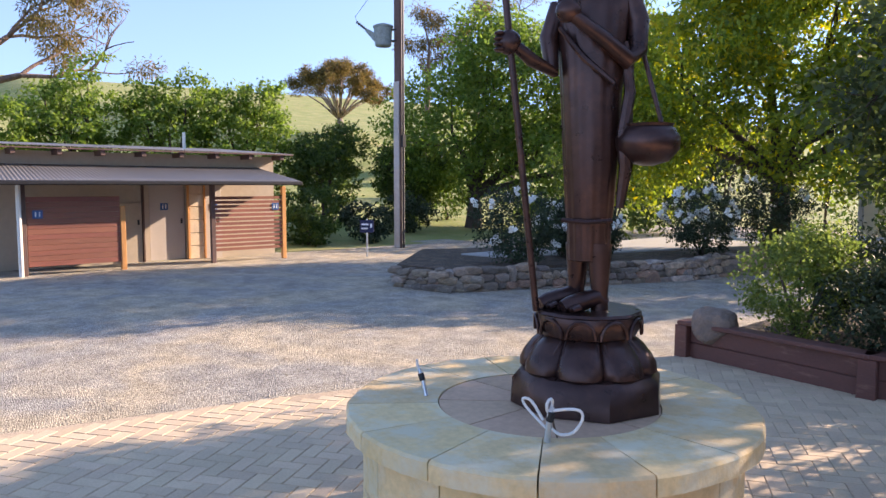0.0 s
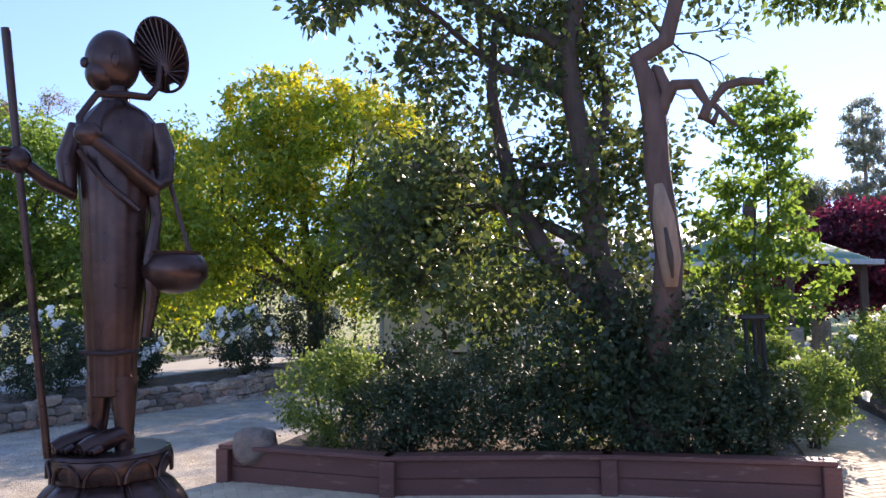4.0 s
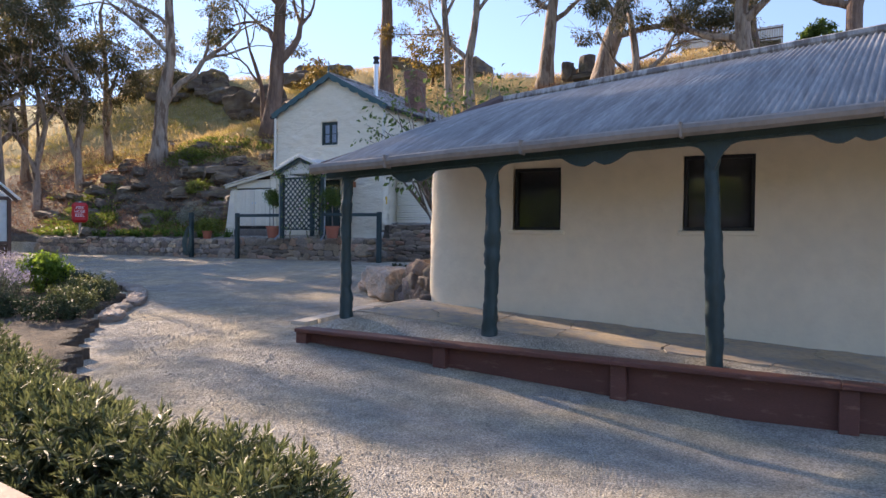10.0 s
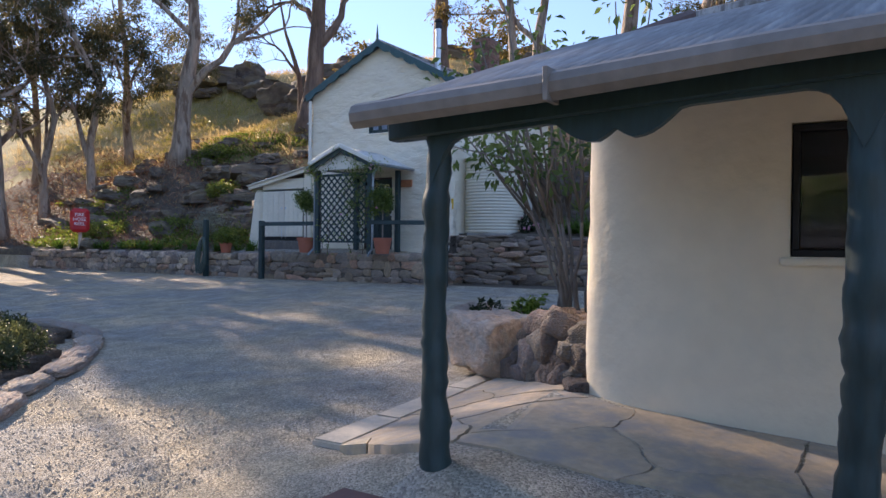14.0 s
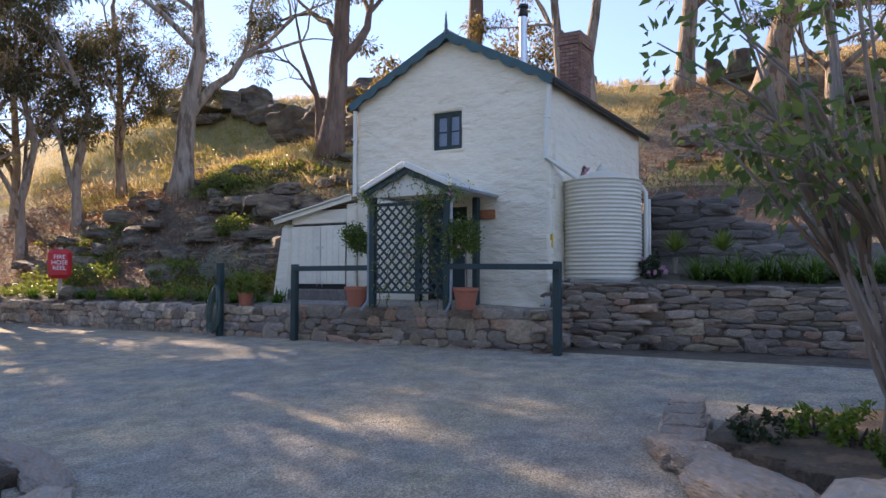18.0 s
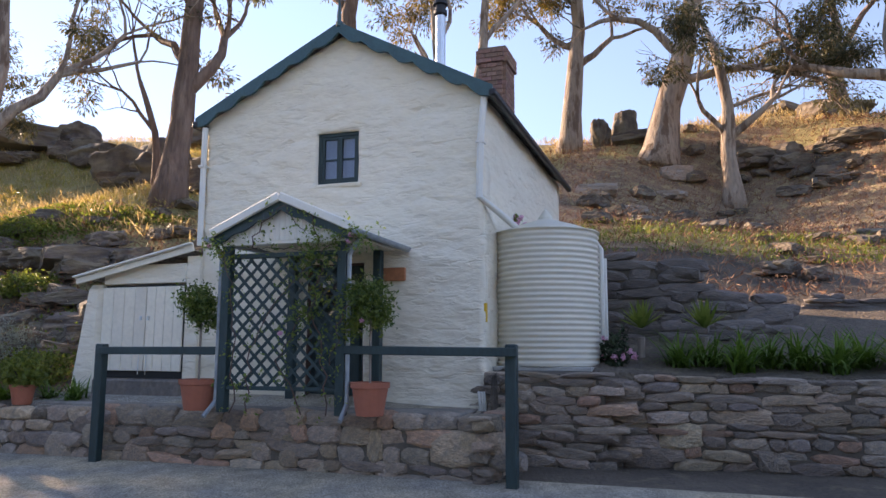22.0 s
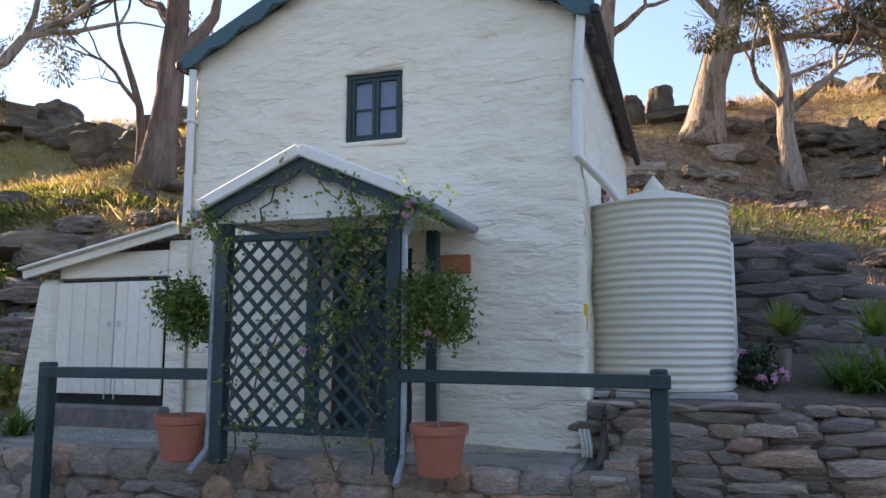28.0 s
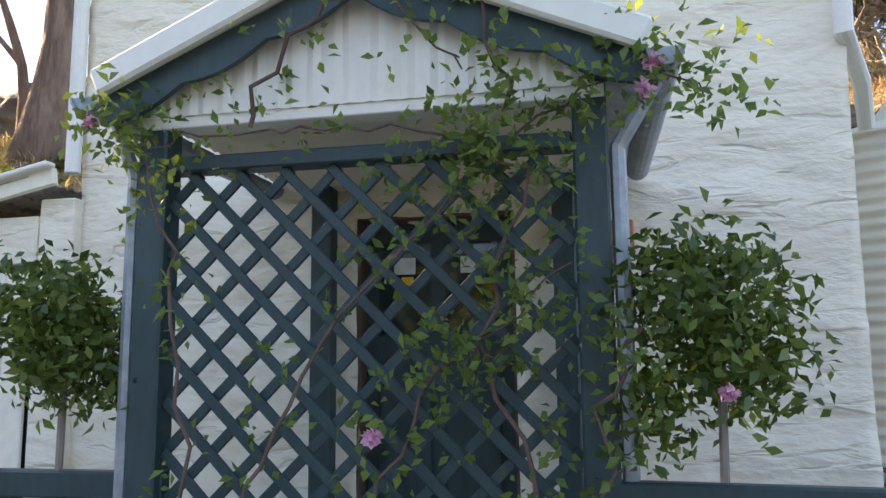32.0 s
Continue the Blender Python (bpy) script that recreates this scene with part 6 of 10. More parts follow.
# wire loops of the plinth's small spotlights
for loc, turn, bent in (((-2.86, 4.36), 0.5, True), ((-3.72, 4.42), 1.9, False)):
    sp = thing("spotlight_stake", "small clear stake light with white cable loops on the plinth" if bent else "small clear stake light leaning on the plinth", "lamp", at=(loc[0], loc[1], PT), rz=math.degrees(turn))
    bm = bmesh.new()
    tube(bm, [(0, 0, 0), (0.006, 0, 0.06), (0.01, 0, 0.12), (0.02, 0.01, 0.15)] if bent else [(0, 0, 0), (0.01, 0.03, 0.09), (0.012, 0.05, 0.13)], [0.014, 0.013, 0.011, 0.01] if bent else [0.012, 0.01, 0.01], 8)
    part("stem", bm, "galv", sp)
    bm = bmesh.new()
    tube(bm, [(0.01, 0, 0.09), (0.02, 0, 0.13)] if bent else [(0.008, 0.025, 0.075), (0.011, 0.04, 0.11)], 0.016, 8)
    part("clamp", bm, "black", sp)
    loops = [[(0.01, 0, 0.05), (0.0, -0.05, 0.10), (0.0, -0.10, 0.15), (0.0, -0.11, 0.18), (0.0, -0.07, 0.18), (0.01, -0.02, 0.09)], [(0.0, 0, 0.13), (-0.02, 0.0, 0.17), (0.0, 0.015, 0.19), (0.02, 0.02, 0.17), (0.015, 0.01, 0.12)], [(0.01, 0.01, 0.13), (0.0, 0.08, 0.15), (0.01, 0.14, 0.15), (0.02, 0.15, 0.11), (0.02, 0.11, 0.04), (0.01, 0.05, 0.03), (0.0, 0.02, 0.06)]] if bent else [[(0.012, 0.045, 0.12), (0.012, 0.06, 0.15), (0.01, 0.06, 0.18)]]
    for lp in loops:
        lp = [(y, x, z) for x, y, z in lp] if bent else lp
        bm = bmesh.new()
        fine = []
        for p, q in zip(lp, lp[1:]):
            fine += [Vector(p).lerp(Vector(q), t) for t in (0, 0.34, 0.67)]
        fine.append(Vector(lp[-1]))
        for _ in range(2):
            fine = [fine[0]] + [(a + b * 2 + c) / 4 for a, b, c in zip(fine, fine[1:], fine[2:])] + [fine[-1]]
        tube(bm, fine, 0.0065, 6)
        part("cable_loop", bm, "rope_white", sp)

# ---- amenities block ----
wc = thing("amenities_block", "low tan amenities block with timber privacy screens and iron roofs", "building")
WX, WY0, WY1 = -18.0, 4.2, 11.3
for y0, y1, z0, z1, x1 in ((WY0, 8.14, -0.1, 2.56, WX), (9.0, WY1, -0.1, 2.56, WX), (8.142, 8.998, 1.95, 2.56, WX), (8.142, 8.998, -0.1, 1.948, WX - 0.2)):
    bm = bmesh.new()
    bx(bm, WX - 3, y0, z0, x1, y1, z1)
    part("wall", fix(bm), "wc_wall", wc)
for y0, y1, z1, mat in ((7.45, 7.95, 1.45, "wc_wall"), (8.16, 8.98, 1.93, "wc_door"), (9.45, 9.85, 1.9, "wc_door")):
    bm = bmesh.new()
    bx(bm, WX - (0.1 if y0 == 8.16 else -0.02), y0, 0.08, WX - 0.06 if y0 == 8.16 else WX + 0.05, y1, z1, 0.008)
    d = part("door", fix(bm), mat, wc)
    bm = bmesh.new()
    bx(bm, WX - 0.058 if y0 == 8.16 else WX + 0.052, y1 - 0.1, 0.95, WX - 0.03 if y0 == 8.16 else WX + 0.075, y1 - 0.06, 1.07, 0.004)
    part("handle", fix(bm), "dark_metal", d)
for k in range(6):
    bm = bmesh.new()
    bx(bm, WX + 0.003, 9.06, 0.1 + k * 0.31, WX + 0.05, 9.4, 0.1 + (k + 1) * 0.31 - 0.012, 0.01)
    part("corner_block", fix(bm), "wc_block", wc)
for y in (7.98, 9.02, 9.42):
    bm = bmesh.new()
    bx(bm, WX, y - 0.02, 0.05, WX + 0.09, y + 0.02, 2.0, 0.005)
    part("door_post", fix(bm), "pine_post" if y > 9 else "frame_wood", wc)
corrugated("verandah_roof", (-16.18, 4.0, 1.93), (-16.18, 11.03, 1.93), (WX, 10.85, 2.28), (WX, 4.2, 2.28), "colorbond", wc)
corrugated("upper_roof", (-17.5, 4.0, 2.66), (-17.5, 11.6, 2.62), (-21.5, 11.6, 2.9), (-21.5, 4.0, 2.9), "colorbond", wc)
bm = bmesh.new()
beam(bm, (-16.16, 4.0, 1.89), (-16.16, 11.05, 1.89), 0.1, 0.09, 0.02)
part("gutter", fix(bm), "dark_metal", wc)
bm = bmesh.new()
bx(bm, -17.53, 4.0, 2.585, -17.49, 11.6, 2.615, 0.004)
part("fascia", fix(bm), "rust_beam", wc)
for k in range(9):
    bm = bmesh.new()
    beam(bm, (-18.1, 4.5 + k * 0.85, 2.53), (-17.54, 4.5 + k * 0.85, 2.53), 0.09, 0.11, 0.004)
    part("rafter_end", fix(bm), "rust_beam", wc)
for y, mat, z1 in ((5.3, "rust_beam", 1.88), (7.13, "pine_post", 1.42), (9.08, "rust_beam", 1.9), (10.85, "pine_post", 1.82)):
    bm = bmesh.new()
    bx(bm, -16.77, y - 0.05, -0.05, -16.67, y + 0.05, z1, 0.008)
    part("post", fix(bm), mat, wc)
for name, y0, y1, z0, z1, nb, gapb in (("privacy_screen", 5.36, 7.08, 0.27, 1.62, 13, 0.004), ("privacy_screen", 9.14, 10.8, 0.36, 1.62, 13, 0.03)):
    scr = sub(name, wc)
    hgt = (z1 - z0) / nb
    for k in range(nb):
        bm = bmesh.new()
        bx(bm, -16.72, y0, z0 + k * hgt, -16.695, y1, z0 + (k + 1) * hgt - gapb, 0.004)
        part("slat", fix(bm), "cedar", scr)
for y, z in ((5.55, 1.28), (10.62, 1.35), (9.65, 1.32), (8.5, 1.35)):
    bm = bmesh.new()
    x = -16.69 if y in (5.55, 10.62) else (WX + 0.055 if y > 9 else WX - 0.055)
    bx(bm, x, y - 0.09, z - 0.08, x + 0.012, y + 0.09, z + 0.08, 0.003)
    sg = part("sign", fix(bm), "blue_sign", wc, "small blue toilet sign with white figures")
    for dy in (-0.035, 0.035):
        bm = bmesh.new()
        bx(bm, x + 0.013, y + dy - 0.012, z - 0.045, x + 0.015, y + dy + 0.012, z + 0.02)
        lathe(bm, [(0.0125, 0.0), (0.0126, 0.025)], 8, (x + 0.014, y + dy, z + 0.025), 1.0)
        part("figure", fix(bm), "sign_white", sg)
bm = bmesh.new()
tube(bm, [(-16.62, 5.22, 1.88), (-16.62, 5.22, 0.1), (-16.55, 5.2, 0.04)], 0.045, 8)
part("downpipe", bm, "pvc", wc)
bm = bmesh.new()
tube(bm, [(-19.0, 9.4, 2.6), (-19.0, 9.4, 3.15)], 0.04, 8)
part("vent_pipe", bm, "pvc", wc)
bm = bmesh.new()
bx(bm, WX + 0.02, 4.4, -0.05, -15.9, 10.6, 0.085, 0.01)
tagged(part("path_slab", fix(bm), "earth"), "trodden tan earth path before the amenities block", "slab", kind="structure")

# ---- power pole, sign ----
pole = thing("power_pole", "steel and concrete power pole with a grey transformer", "power pole", at=(-17.3, 14.85, 0.1))
bm = bmesh.new()
bx(bm, -0.13, -0.09, -0.3, 0.13, -0.02, 7.62, 0.01)
part("channel", fix(bm), "rust_beam", pole)
bm = bmesh.new()
bx(bm, -0.10, -0.015, -0.3, 0.10, 0.10, 7.55, 0.01)
bx(bm, -0.115, -0.13, 0, 0.115, -0.092, 4.6, 0.01)
part("core", fix(bm), "pole_wood", pole)
tf = sub("transformer", pole)
bm = bmesh.new()
lathe(bm, [(0.20, 0), (0.23, 0.03), (0.26, 0.5), (0.285, 0.51), (0.285, 0.55), (0.25, 0.575), (0.1, 0.62), (0.05, 0.63)], 20, (-0.36, -0.28, 5.58))
part("can", bm, "transformer_grey", tf, "weathered grey-green transformer drum", smooth=False)
bm = bmesh.new()
tube(bm, [(-0.50, -0.40, 5.80), (-0.66, -0.53, 5.98), (-0.74, -0.59, 6.06)], [0.13, 0.085, 0.05], 4)
part("cable_box", fix(bm), "transformer_grey", tf)
bm = bmesh.new()
for k in range(5):
    c = Vector((-0.74, -0.59, 6.06)).lerp(Vector((-0.93, -0.75, 6.26)), k / 4)
    tube(bm, [c, c + Vector((-0.012, -0.010, 0.013))], [0.05, 0.035], 8)
tube(bm, [(-0.74, -0.59, 6.06), (-0.93, -0.75, 6.26)], 0.022, 6)
part("bushing", bm, "dark_metal", tf)
bm = bmesh.new()
tube(bm, [(-0.93, -0.75, 6.26), (-0.98, -0.78, 6.42), (-0.6, -0.5, 7.0), (-0.3, -0.2, 7.4)], 0.007, 5)
part("lead", bm, "dark_metal", tf)
for k in range(2):
    bm = bmesh.new()
    beam(bm, (0, -0.06, 5.72 + 0.3 * k), (-0.3, -0.24, 5.72 + 0.3 * k), 0.04, 0.05, 0.004)
    part("bracket", fix(bm), "dark_metal", tf)
bm = bmesh.new()
bx(bm, -1.0, -0.18, 7.42, 0.2, -0.095, 7.52, 0.01)
part("crossarm", fix(bm), "pole_wood", pole)
for k in range(4):
    bm = bmesh.new()
    lathe(bm, [(0.03, 0), (0.055, 0.02), (0.03, 0.05), (0.055, 0.07), (0.03, 0.1), (0.02, 0.13)], 8, (-0.92 + 0.3 * k, -0.137, 7.521))
    part("insulator", bm, "galv", pole)
bm = bmesh.new()
tube(bm, [(0.16, 0.0, 0.0), (0.16, 0.0, 3.1), (0.16, 0, 7.5)], [0.03, 0.03, 0.015], 8)
bx(bm, 0.12, -0.07, 2.8, 0.22, 0.05, 3.15, 0.01)
part("cable_box", fix(bm), "dark_metal", pole)
rs = thing("direction_sign", "small navy direction sign with an arrow on a steel post", "sign", at=(-15.6, 12.5, 0.08), rz=50)
bm = bmesh.new()
tube(bm, [(0, 0, -0.1), (0, 0, 0.95)], 0.022, 8)
part("post", bm, "galv", rs)
bm = bmesh.new()
bx(bm, -0.17, -0.045, 0.62, 0.17, -0.025, 0.92, 0.006)
pl = part("plate", fix(bm), "navy_sign", rs)
for (x0, z0, x1, z1) in ((-0.13, 0.80, 0.04, 0.84), (-0.13, 0.70, 0.02, 0.74), (0.08, 0.74, 0.13, 0.84)):
    bm = bmesh.new()
    bx(bm, x0, -0.049, z0, x1, -0.046, z1)
    part("bar", fix(bm), "sign_white", pl)

# ---- rose bed wall across the drive ----
BED = [(-7.9, 17.2), (-8.3, 14.8), (-9.0, 12.5), (-9.75, 10.35), (-10.1, 9.98), (-10.9, 9.75)]
stone_wall("rose_bed_wall", "low dry-stone wall round a raised rose bed", BED[::-1], lambda x, y: 0.08, lambda x, y: 0.46, "stone", 31, lambda x, y: y < 14, stone_h=0.12, depth=0.35)
bm = bmesh.new()
prism(bm, [(-11.3, 10.1), (-10.3, 10.2), (-9.9, 10.6), (-9.2, 12.6), (-8.5, 14.9), (-8.1, 17.2), (-10.5, 18.2), (-13.5, 12.5)], 0.0, 0.43)
tagged(part("rose_bed", fix(bm), "soil"), "raised bed of dark soil", "garden bed", kind="structure")
bm = bmesh.new()
prism(bm, [(-11.9, 12.2), (-10.9, 12.3), (-10.0, 15.0), (-9.4, 17.4), (-6.5, 24), (-12, 24)], 0.3, 0.452)
tagged(part("garden_path", fix(bm), "concrete"), "pale concrete path through the garden", "path", kind="structure")

# ---- stone walls below the cottage ----
stone_wall("retaining_wall_front", "dry-stone retaining wall below the cottage", [(20.02, 30.5), (20.02, 26.5), (20.0, 22.4), (20.02, 20.2), (20.0, 17.5), (20.0, 14.95)], lambda x, y: g(19.9, y), lambda x, y: 1.5 if y > 20.2 else 1.56, "stone", 3, lambda x, y: y < 21.5, stone_h=0.18, depth=0.3, w_range=(0.18, 0.55))
stone_wall("retaining_wall_return", "dry-stone return of the retaining wall", [(20.0, 15.0), (21.25, 15.0)], lambda x, y: g(19.9, y), lambda x, y: 1.56, "stone", 4, lambda x, y: True, stone_h=0.11, depth=0.25, w_range=(0.2, 0.5))
stone_wall("retaining_wall_tank", "dry-stone wall under the water tank", [(21.2, 15.45), (21.2, 13.95)], lambda x, y: 0.95, lambda x, y: 2.0, "stone", 5, lambda x, y: True, stone_h=0.115, depth=0.5, w_range=(0.25, 0.6))
stone_wall("retaining_wall_side", "dry-stone retaining wall beside a grassy bank", [(21.42, 14.0), (21.72, 10.8), (21.95, 8.0), (22.05, 2.0)], lambda x, y: 0.95, lambda x, y: 1.95, "stone", 6, lambda x, y: y > 9.6, stone_h=0.115, depth=0.2, w_range=(0.18, 0.62))
stone_wall("bank_wall", "dark layered stone facing of the upper bank", [(24.1, 14.4), (23.8, 13.2), (24.0, 12.3), (24.5, 11.6)], lambda x, y: g(x, y) - 0.1, lambda x, y: g(x, y) + 1.25 - 0.5 * max(0, 13.2 - y) + 0.14 * math.sin(y * 5), "dark_stone", 8, lambda x, y: True, stone_h=0.15, depth=0.4, w_range=(0.3, 0.95))
stone_wall("bank_wall_upper", "low line of stones along the top of the bank", [(26.0, 11.1), (26.1, 9.4), (26.4, 7.0)], lambda x, y: g(x, y) - 0.15, lambda x, y: g(x, y) + 0.2 + 0.05 * math.sin(y * 6), "dark_stone", 9, lambda x, y: True, stone_h=0.11, depth=0.2, w_range=(0.2, 0.6))
bm = bmesh.new()
bx(bm, 21.3, 14.1, 1.2, 23.2, 15.36, 2.0, 0.02)
tagged(part("tank_base", fix(bm), "mortar"), "stone-filled base under the tank", "base", kind="structure")


# ---- greenhouse, white fence, gazebo ----
def edge(parent, name, p, q, w, h, mat):
    bm = bmesh.new()
    beam(bm, p, q, w, h, 0.005)
    return part(name, fix(bm), mat, parent)


gh = thing("greenhouse", "small gabled greenhouse of brown timber and white sheeting", "greenhouse", at=(15.89, 29.19, 0.82), rz=-14.4)
W, D, H, A = 1.46, 3.2, 1.94, 3.34
for x in (-W, 0.5, W):
    edge(gh, "post", (x, -D / 2, 0), (x, -D / 2, H), 0.11, 0.11, "frame_wood")
for x in (-W, W):
    edge(gh, "post", (x, D / 2, 0), (x, D / 2, H), 0.11, 0.11, "frame_wood")
for z in (0.47, H):
    edge(gh, "rail", (-W, -D / 2, z), (W, -D / 2, z), 0.09, 0.11, "frame_wood")
edge(gh, "king_post", (0, -D / 2, H), (0, -D / 2, A - 0.05), 0.1, 0.1, "frame_wood")
for s in (-1, 1):
    edge(gh, "rafter", (s * (W + 0.25), -D / 2 - 0.03, H - 0.1), (0, -D / 2 - 0.03, A), 0.06, 0.1, "frame_wood")
    bm = bmesh.new()
    beam(bm, (s * (W + 0.3) / 2, -D / 2 - 0.2, (H - 0.08 + A) / 2 + 0.06), (s * (W + 0.3) / 2, D / 2 + 0.1, (H - 0.08 + A) / 2 + 0.06), math.hypot(W + 0.3, A - H + 0.1), 0.03, 0.004, up=(s * (A - H + 0.1), 0, W + 0.3))
    part("roof_sheet", fix(bm), "poly_sheet", gh, "translucent white roof sheet")
    bm = bmesh.new()
    bx(bm, s * (W - 0.03), -D / 2 + 0.06, 0.1, s * (W - 0.045), D / 2, H)
    part("side_sheet", fix(bm), "sheeting", gh)
bm = bmesh.new()
bx(bm, -W, D / 2 + 0.06, 0, W, D / 2 + 0.08, H + 0.02)
part("back_sheet", fix(bm), "poly_sheet", gh)
for s in (-1, 1):
    bm = bmesh.new()
    v = [bm.verts.new((s * x, y, z)) for y in (-D / 2 + 0.02, -D / 2 + 0.03) for x, z in ((0.06, H + 0.06), (W - 0.1, H + 0.06), (0.06, A - 0.12))]
    bm.faces.new(v[:3])
    bm.faces.new(v[3:][::-1])
    part("gable_sheet", fix(bm), "sheeting", gh)
for x0, x1 in ((-W + 0.06, 0.44), (0.56, W - 0.06)):
    bm = bmesh.new()
    bx(bm, x0, -D / 2 + 0.02, 0.53, x1, -D / 2 + 0.035, H - 0.06)
    part("wall_sheet", fix(bm), "sheeting", gh)
    bm = bmesh.new()
    bx(bm, x0, -D / 2 + 0.02, 0.02, x1, -D / 2 + 0.035, 0.41)
    part("skirt_board", fix(bm), "frame_wood", gh)
wf = thing("sheet_fence", "pale grey-white corrugated sheet fence behind the garden", "fence")
corrugated("sheet", (7.0, 22.7, 0.55), (13.9, 29.3, 0.7), (13.9, 29.3, 2.1), (7.0, 22.7, 2.08), "sheeting", wf, pitch=0.2, amp=0.02, along=1)
for s in (0, 0.33, 0.66, 1):
    edge(wf, "post", (7.03 + 6.9 * s, 22.75 + 6.6 * s, 0.3), (7.03 + 6.9 * s, 22.75 + 6.6 * s, 2.05), 0.07, 0.07, "galv")

gz_ = thing("gazebo", "open gazebo with a green hipped iron roof on timber posts", "gazebo", at=(1.55, 18.6, 0.1))
R = 2.35
for k in range(6):
    a0, a1 = math.pi / 3 * k - 0.35, math.pi / 3 * (k + 1) - 0.35
    p, q = (R * math.cos(a0), R * math.sin(a0), 2.38), (R * math.cos(a1), R * math.sin(a1), 2.38)
    corrugated("roof_panel", p, q, (0.12 * math.cos(a1), 0.15 * math.sin(a1), 3.3), (0.12 * math.cos(a0), 0.15 * math.sin(a0), 3.3), "green_roof", gz_, along=3)
    edge(gz_, "gutter", p, q, 0.1, 0.1, "pale_iron")
    edge(gz_, "post", (0.86 * p[0], 0.86 * p[1], 0), (0.86 * p[0], 0.86 * p[1], 2.4), 0.14, 0.14, "frame_wood")
    bm = bmesh.new()
    tube(bm, [(0.86 * p[0], 0.86 * p[1], 0.0), (0.86 * p[0], 0.86 * p[1], 1.2)], 0.2, 10)
    part("pier", bm, "stone", gz_)
    edge(gz_, "beam", (0.86 * p[0], 0.86 * p[1], 2.3), (0.86 * q[0], 0.86 * q[1], 2.3), 0.08, 0.16, "frame_wood")

bm = bmesh.new()
lathe(bm, [(0.14, 3.24), (0.16, 3.34), (0.1, 3.42), (0.14, 3.55), (0.12, 3.72), (0.02, 3.86)], 12)
part("finial", bm, "frame_wood", gz_, "dark turned finial")

# house beyond the garden
bh = thing("garden_house", "cream house with a blue-grey roof half hidden by trees", "house", at=(-4.6, 27.0, 0.1))
for w in ((-5, 0, 0, -1.0, 6, 2.6), (-0.997, 0.003, 1.9, 1.197, 6, 2.6), (-0.997, 0.003, 0, 1.197, 6, 0.9), (-0.997, 0.5, 0.903, 1.197, 6, 1.897), (1.2, 0, 0, 6.5, 6, 2.6)):
    bm = bmesh.new()
    bx(bm, *w)
    part("wall", fix(bm), "render_cream", bh)
bm = bmesh.new()
bx(bm, -0.98, 0.4, 0.92, 1.18, 0.45, 1.88)
part("window", fix(bm), "glass", bh)
bm = bmesh.new()
bx(bm, -5.3, -1.6, 2.55, 6.8, -1.5, 2.75, 0.02)
part("fascia", fix(bm), "old_iron", bh)
corrugated("roof_slope", (-5.3, -1.5, 2.75), (6.8, -1.5, 2.75), (6.8, 3, 4.3), (-5.3, 3, 4.3), "colorbond", bh, along=2)
for x in (-4.5, -1.5, 1.6, 4.5):
    edge(bh, "post", (x, -1.4, 0), (x, -1.4, 2.6), 0.12, 0.12, "pole_wood")

# ---- hose reel box, hose post, pots ----
fb = thing("fire_hose_box", "red fire hose reel cover on a timber post", "fire hose reel", at=(20.4, 28.5, 1.5), rz=-38)
bm = bmesh.new()
bx(bm, -0.05, 0.06, -0.2, 0.05, 0.16, 1.35, 0.01)
part("post", fix(bm), "pole_wood", fb)
bm = bmesh.new()
bx(bm, -0.28, -0.16, 0.55, 0.28, 0.05, 1.3, 0.1)
cov = part("cover", fix(bm), "fire_red", fb)
for i, word in enumerate(("FIRE", "HOSE", "REEL")):
    cu = bpy.data.curves.new("word", "FONT")
    cu.body, cu.size, cu.align_x, cu.extrude = word, 0.15, "CENTER", 0.002
    o = new("lettering", cu)
    o.parent = cov
    o.location, o.rotation_euler = (0, -0.165, 1.05 - 0.14 * i), (math.pi / 2, 0, 0)
    cu.materials.append(M["sign_white"])
hp = thing("hose_post", "dark green timber post with a coiled garden hose", "hose", at=(19.88, 22.15, g(19.88, 22.15)))
bm = bmesh.new()
bx(bm, -0.06, -0.06, -0.2, 0.06, 0.06, 1.5, 0.01)
part("post", fix(bm), "green_paint", hp)
rng = random.Random(4)
for k in range(13):
    bm = bmesh.new()
    wide, low, lean = rng.uniform(0.07, 0.19), rng.uniform(0.06, 0.3), rng.uniform(0.02, 0.15)
    pts = []
    for i in range(25):
        a = 2 * math.pi * i / 24
        zz = 0.5 + 0.5 * math.sin(a)
        pts.append((-0.085 - 0.016 * (k % 4) - 0.03 * (1 - zz), lean * (1 - zz) + wide * (1.25 - 0.6 * zz) * math.cos(a), low + (1.02 - low) * zz + 0.02 * math.sin(5 * a + k)))
    tube(bm, pts, 0.016, 6)
    part("hose_coil", bm, "hose", hp)


def pot(name, x, y, z, r, h, label):
    t = thing(name, label, "plant pot", at=(x, y, z))
    bm = bmesh.new()
    lathe(bm, [(r * 0.68, 0), (r * 0.70, 0.01), (r * 0.92, h * 0.82), (r * 1.0, h * 0.83), (r * 1.02, h), (r * 0.93, h), (r * 0.9, h * 0.86), (0.02, h * 0.85)], 28)
    part("pot", bm, "terracotta", t)
    bm = bmesh.new()
    lathe(bm, [(r * 0.88, h * 0.86), (r * 0.87, h * 0.9), (0.01, h * 0.92)], 16)
    part("earth", bm, "soil", t)
    return t


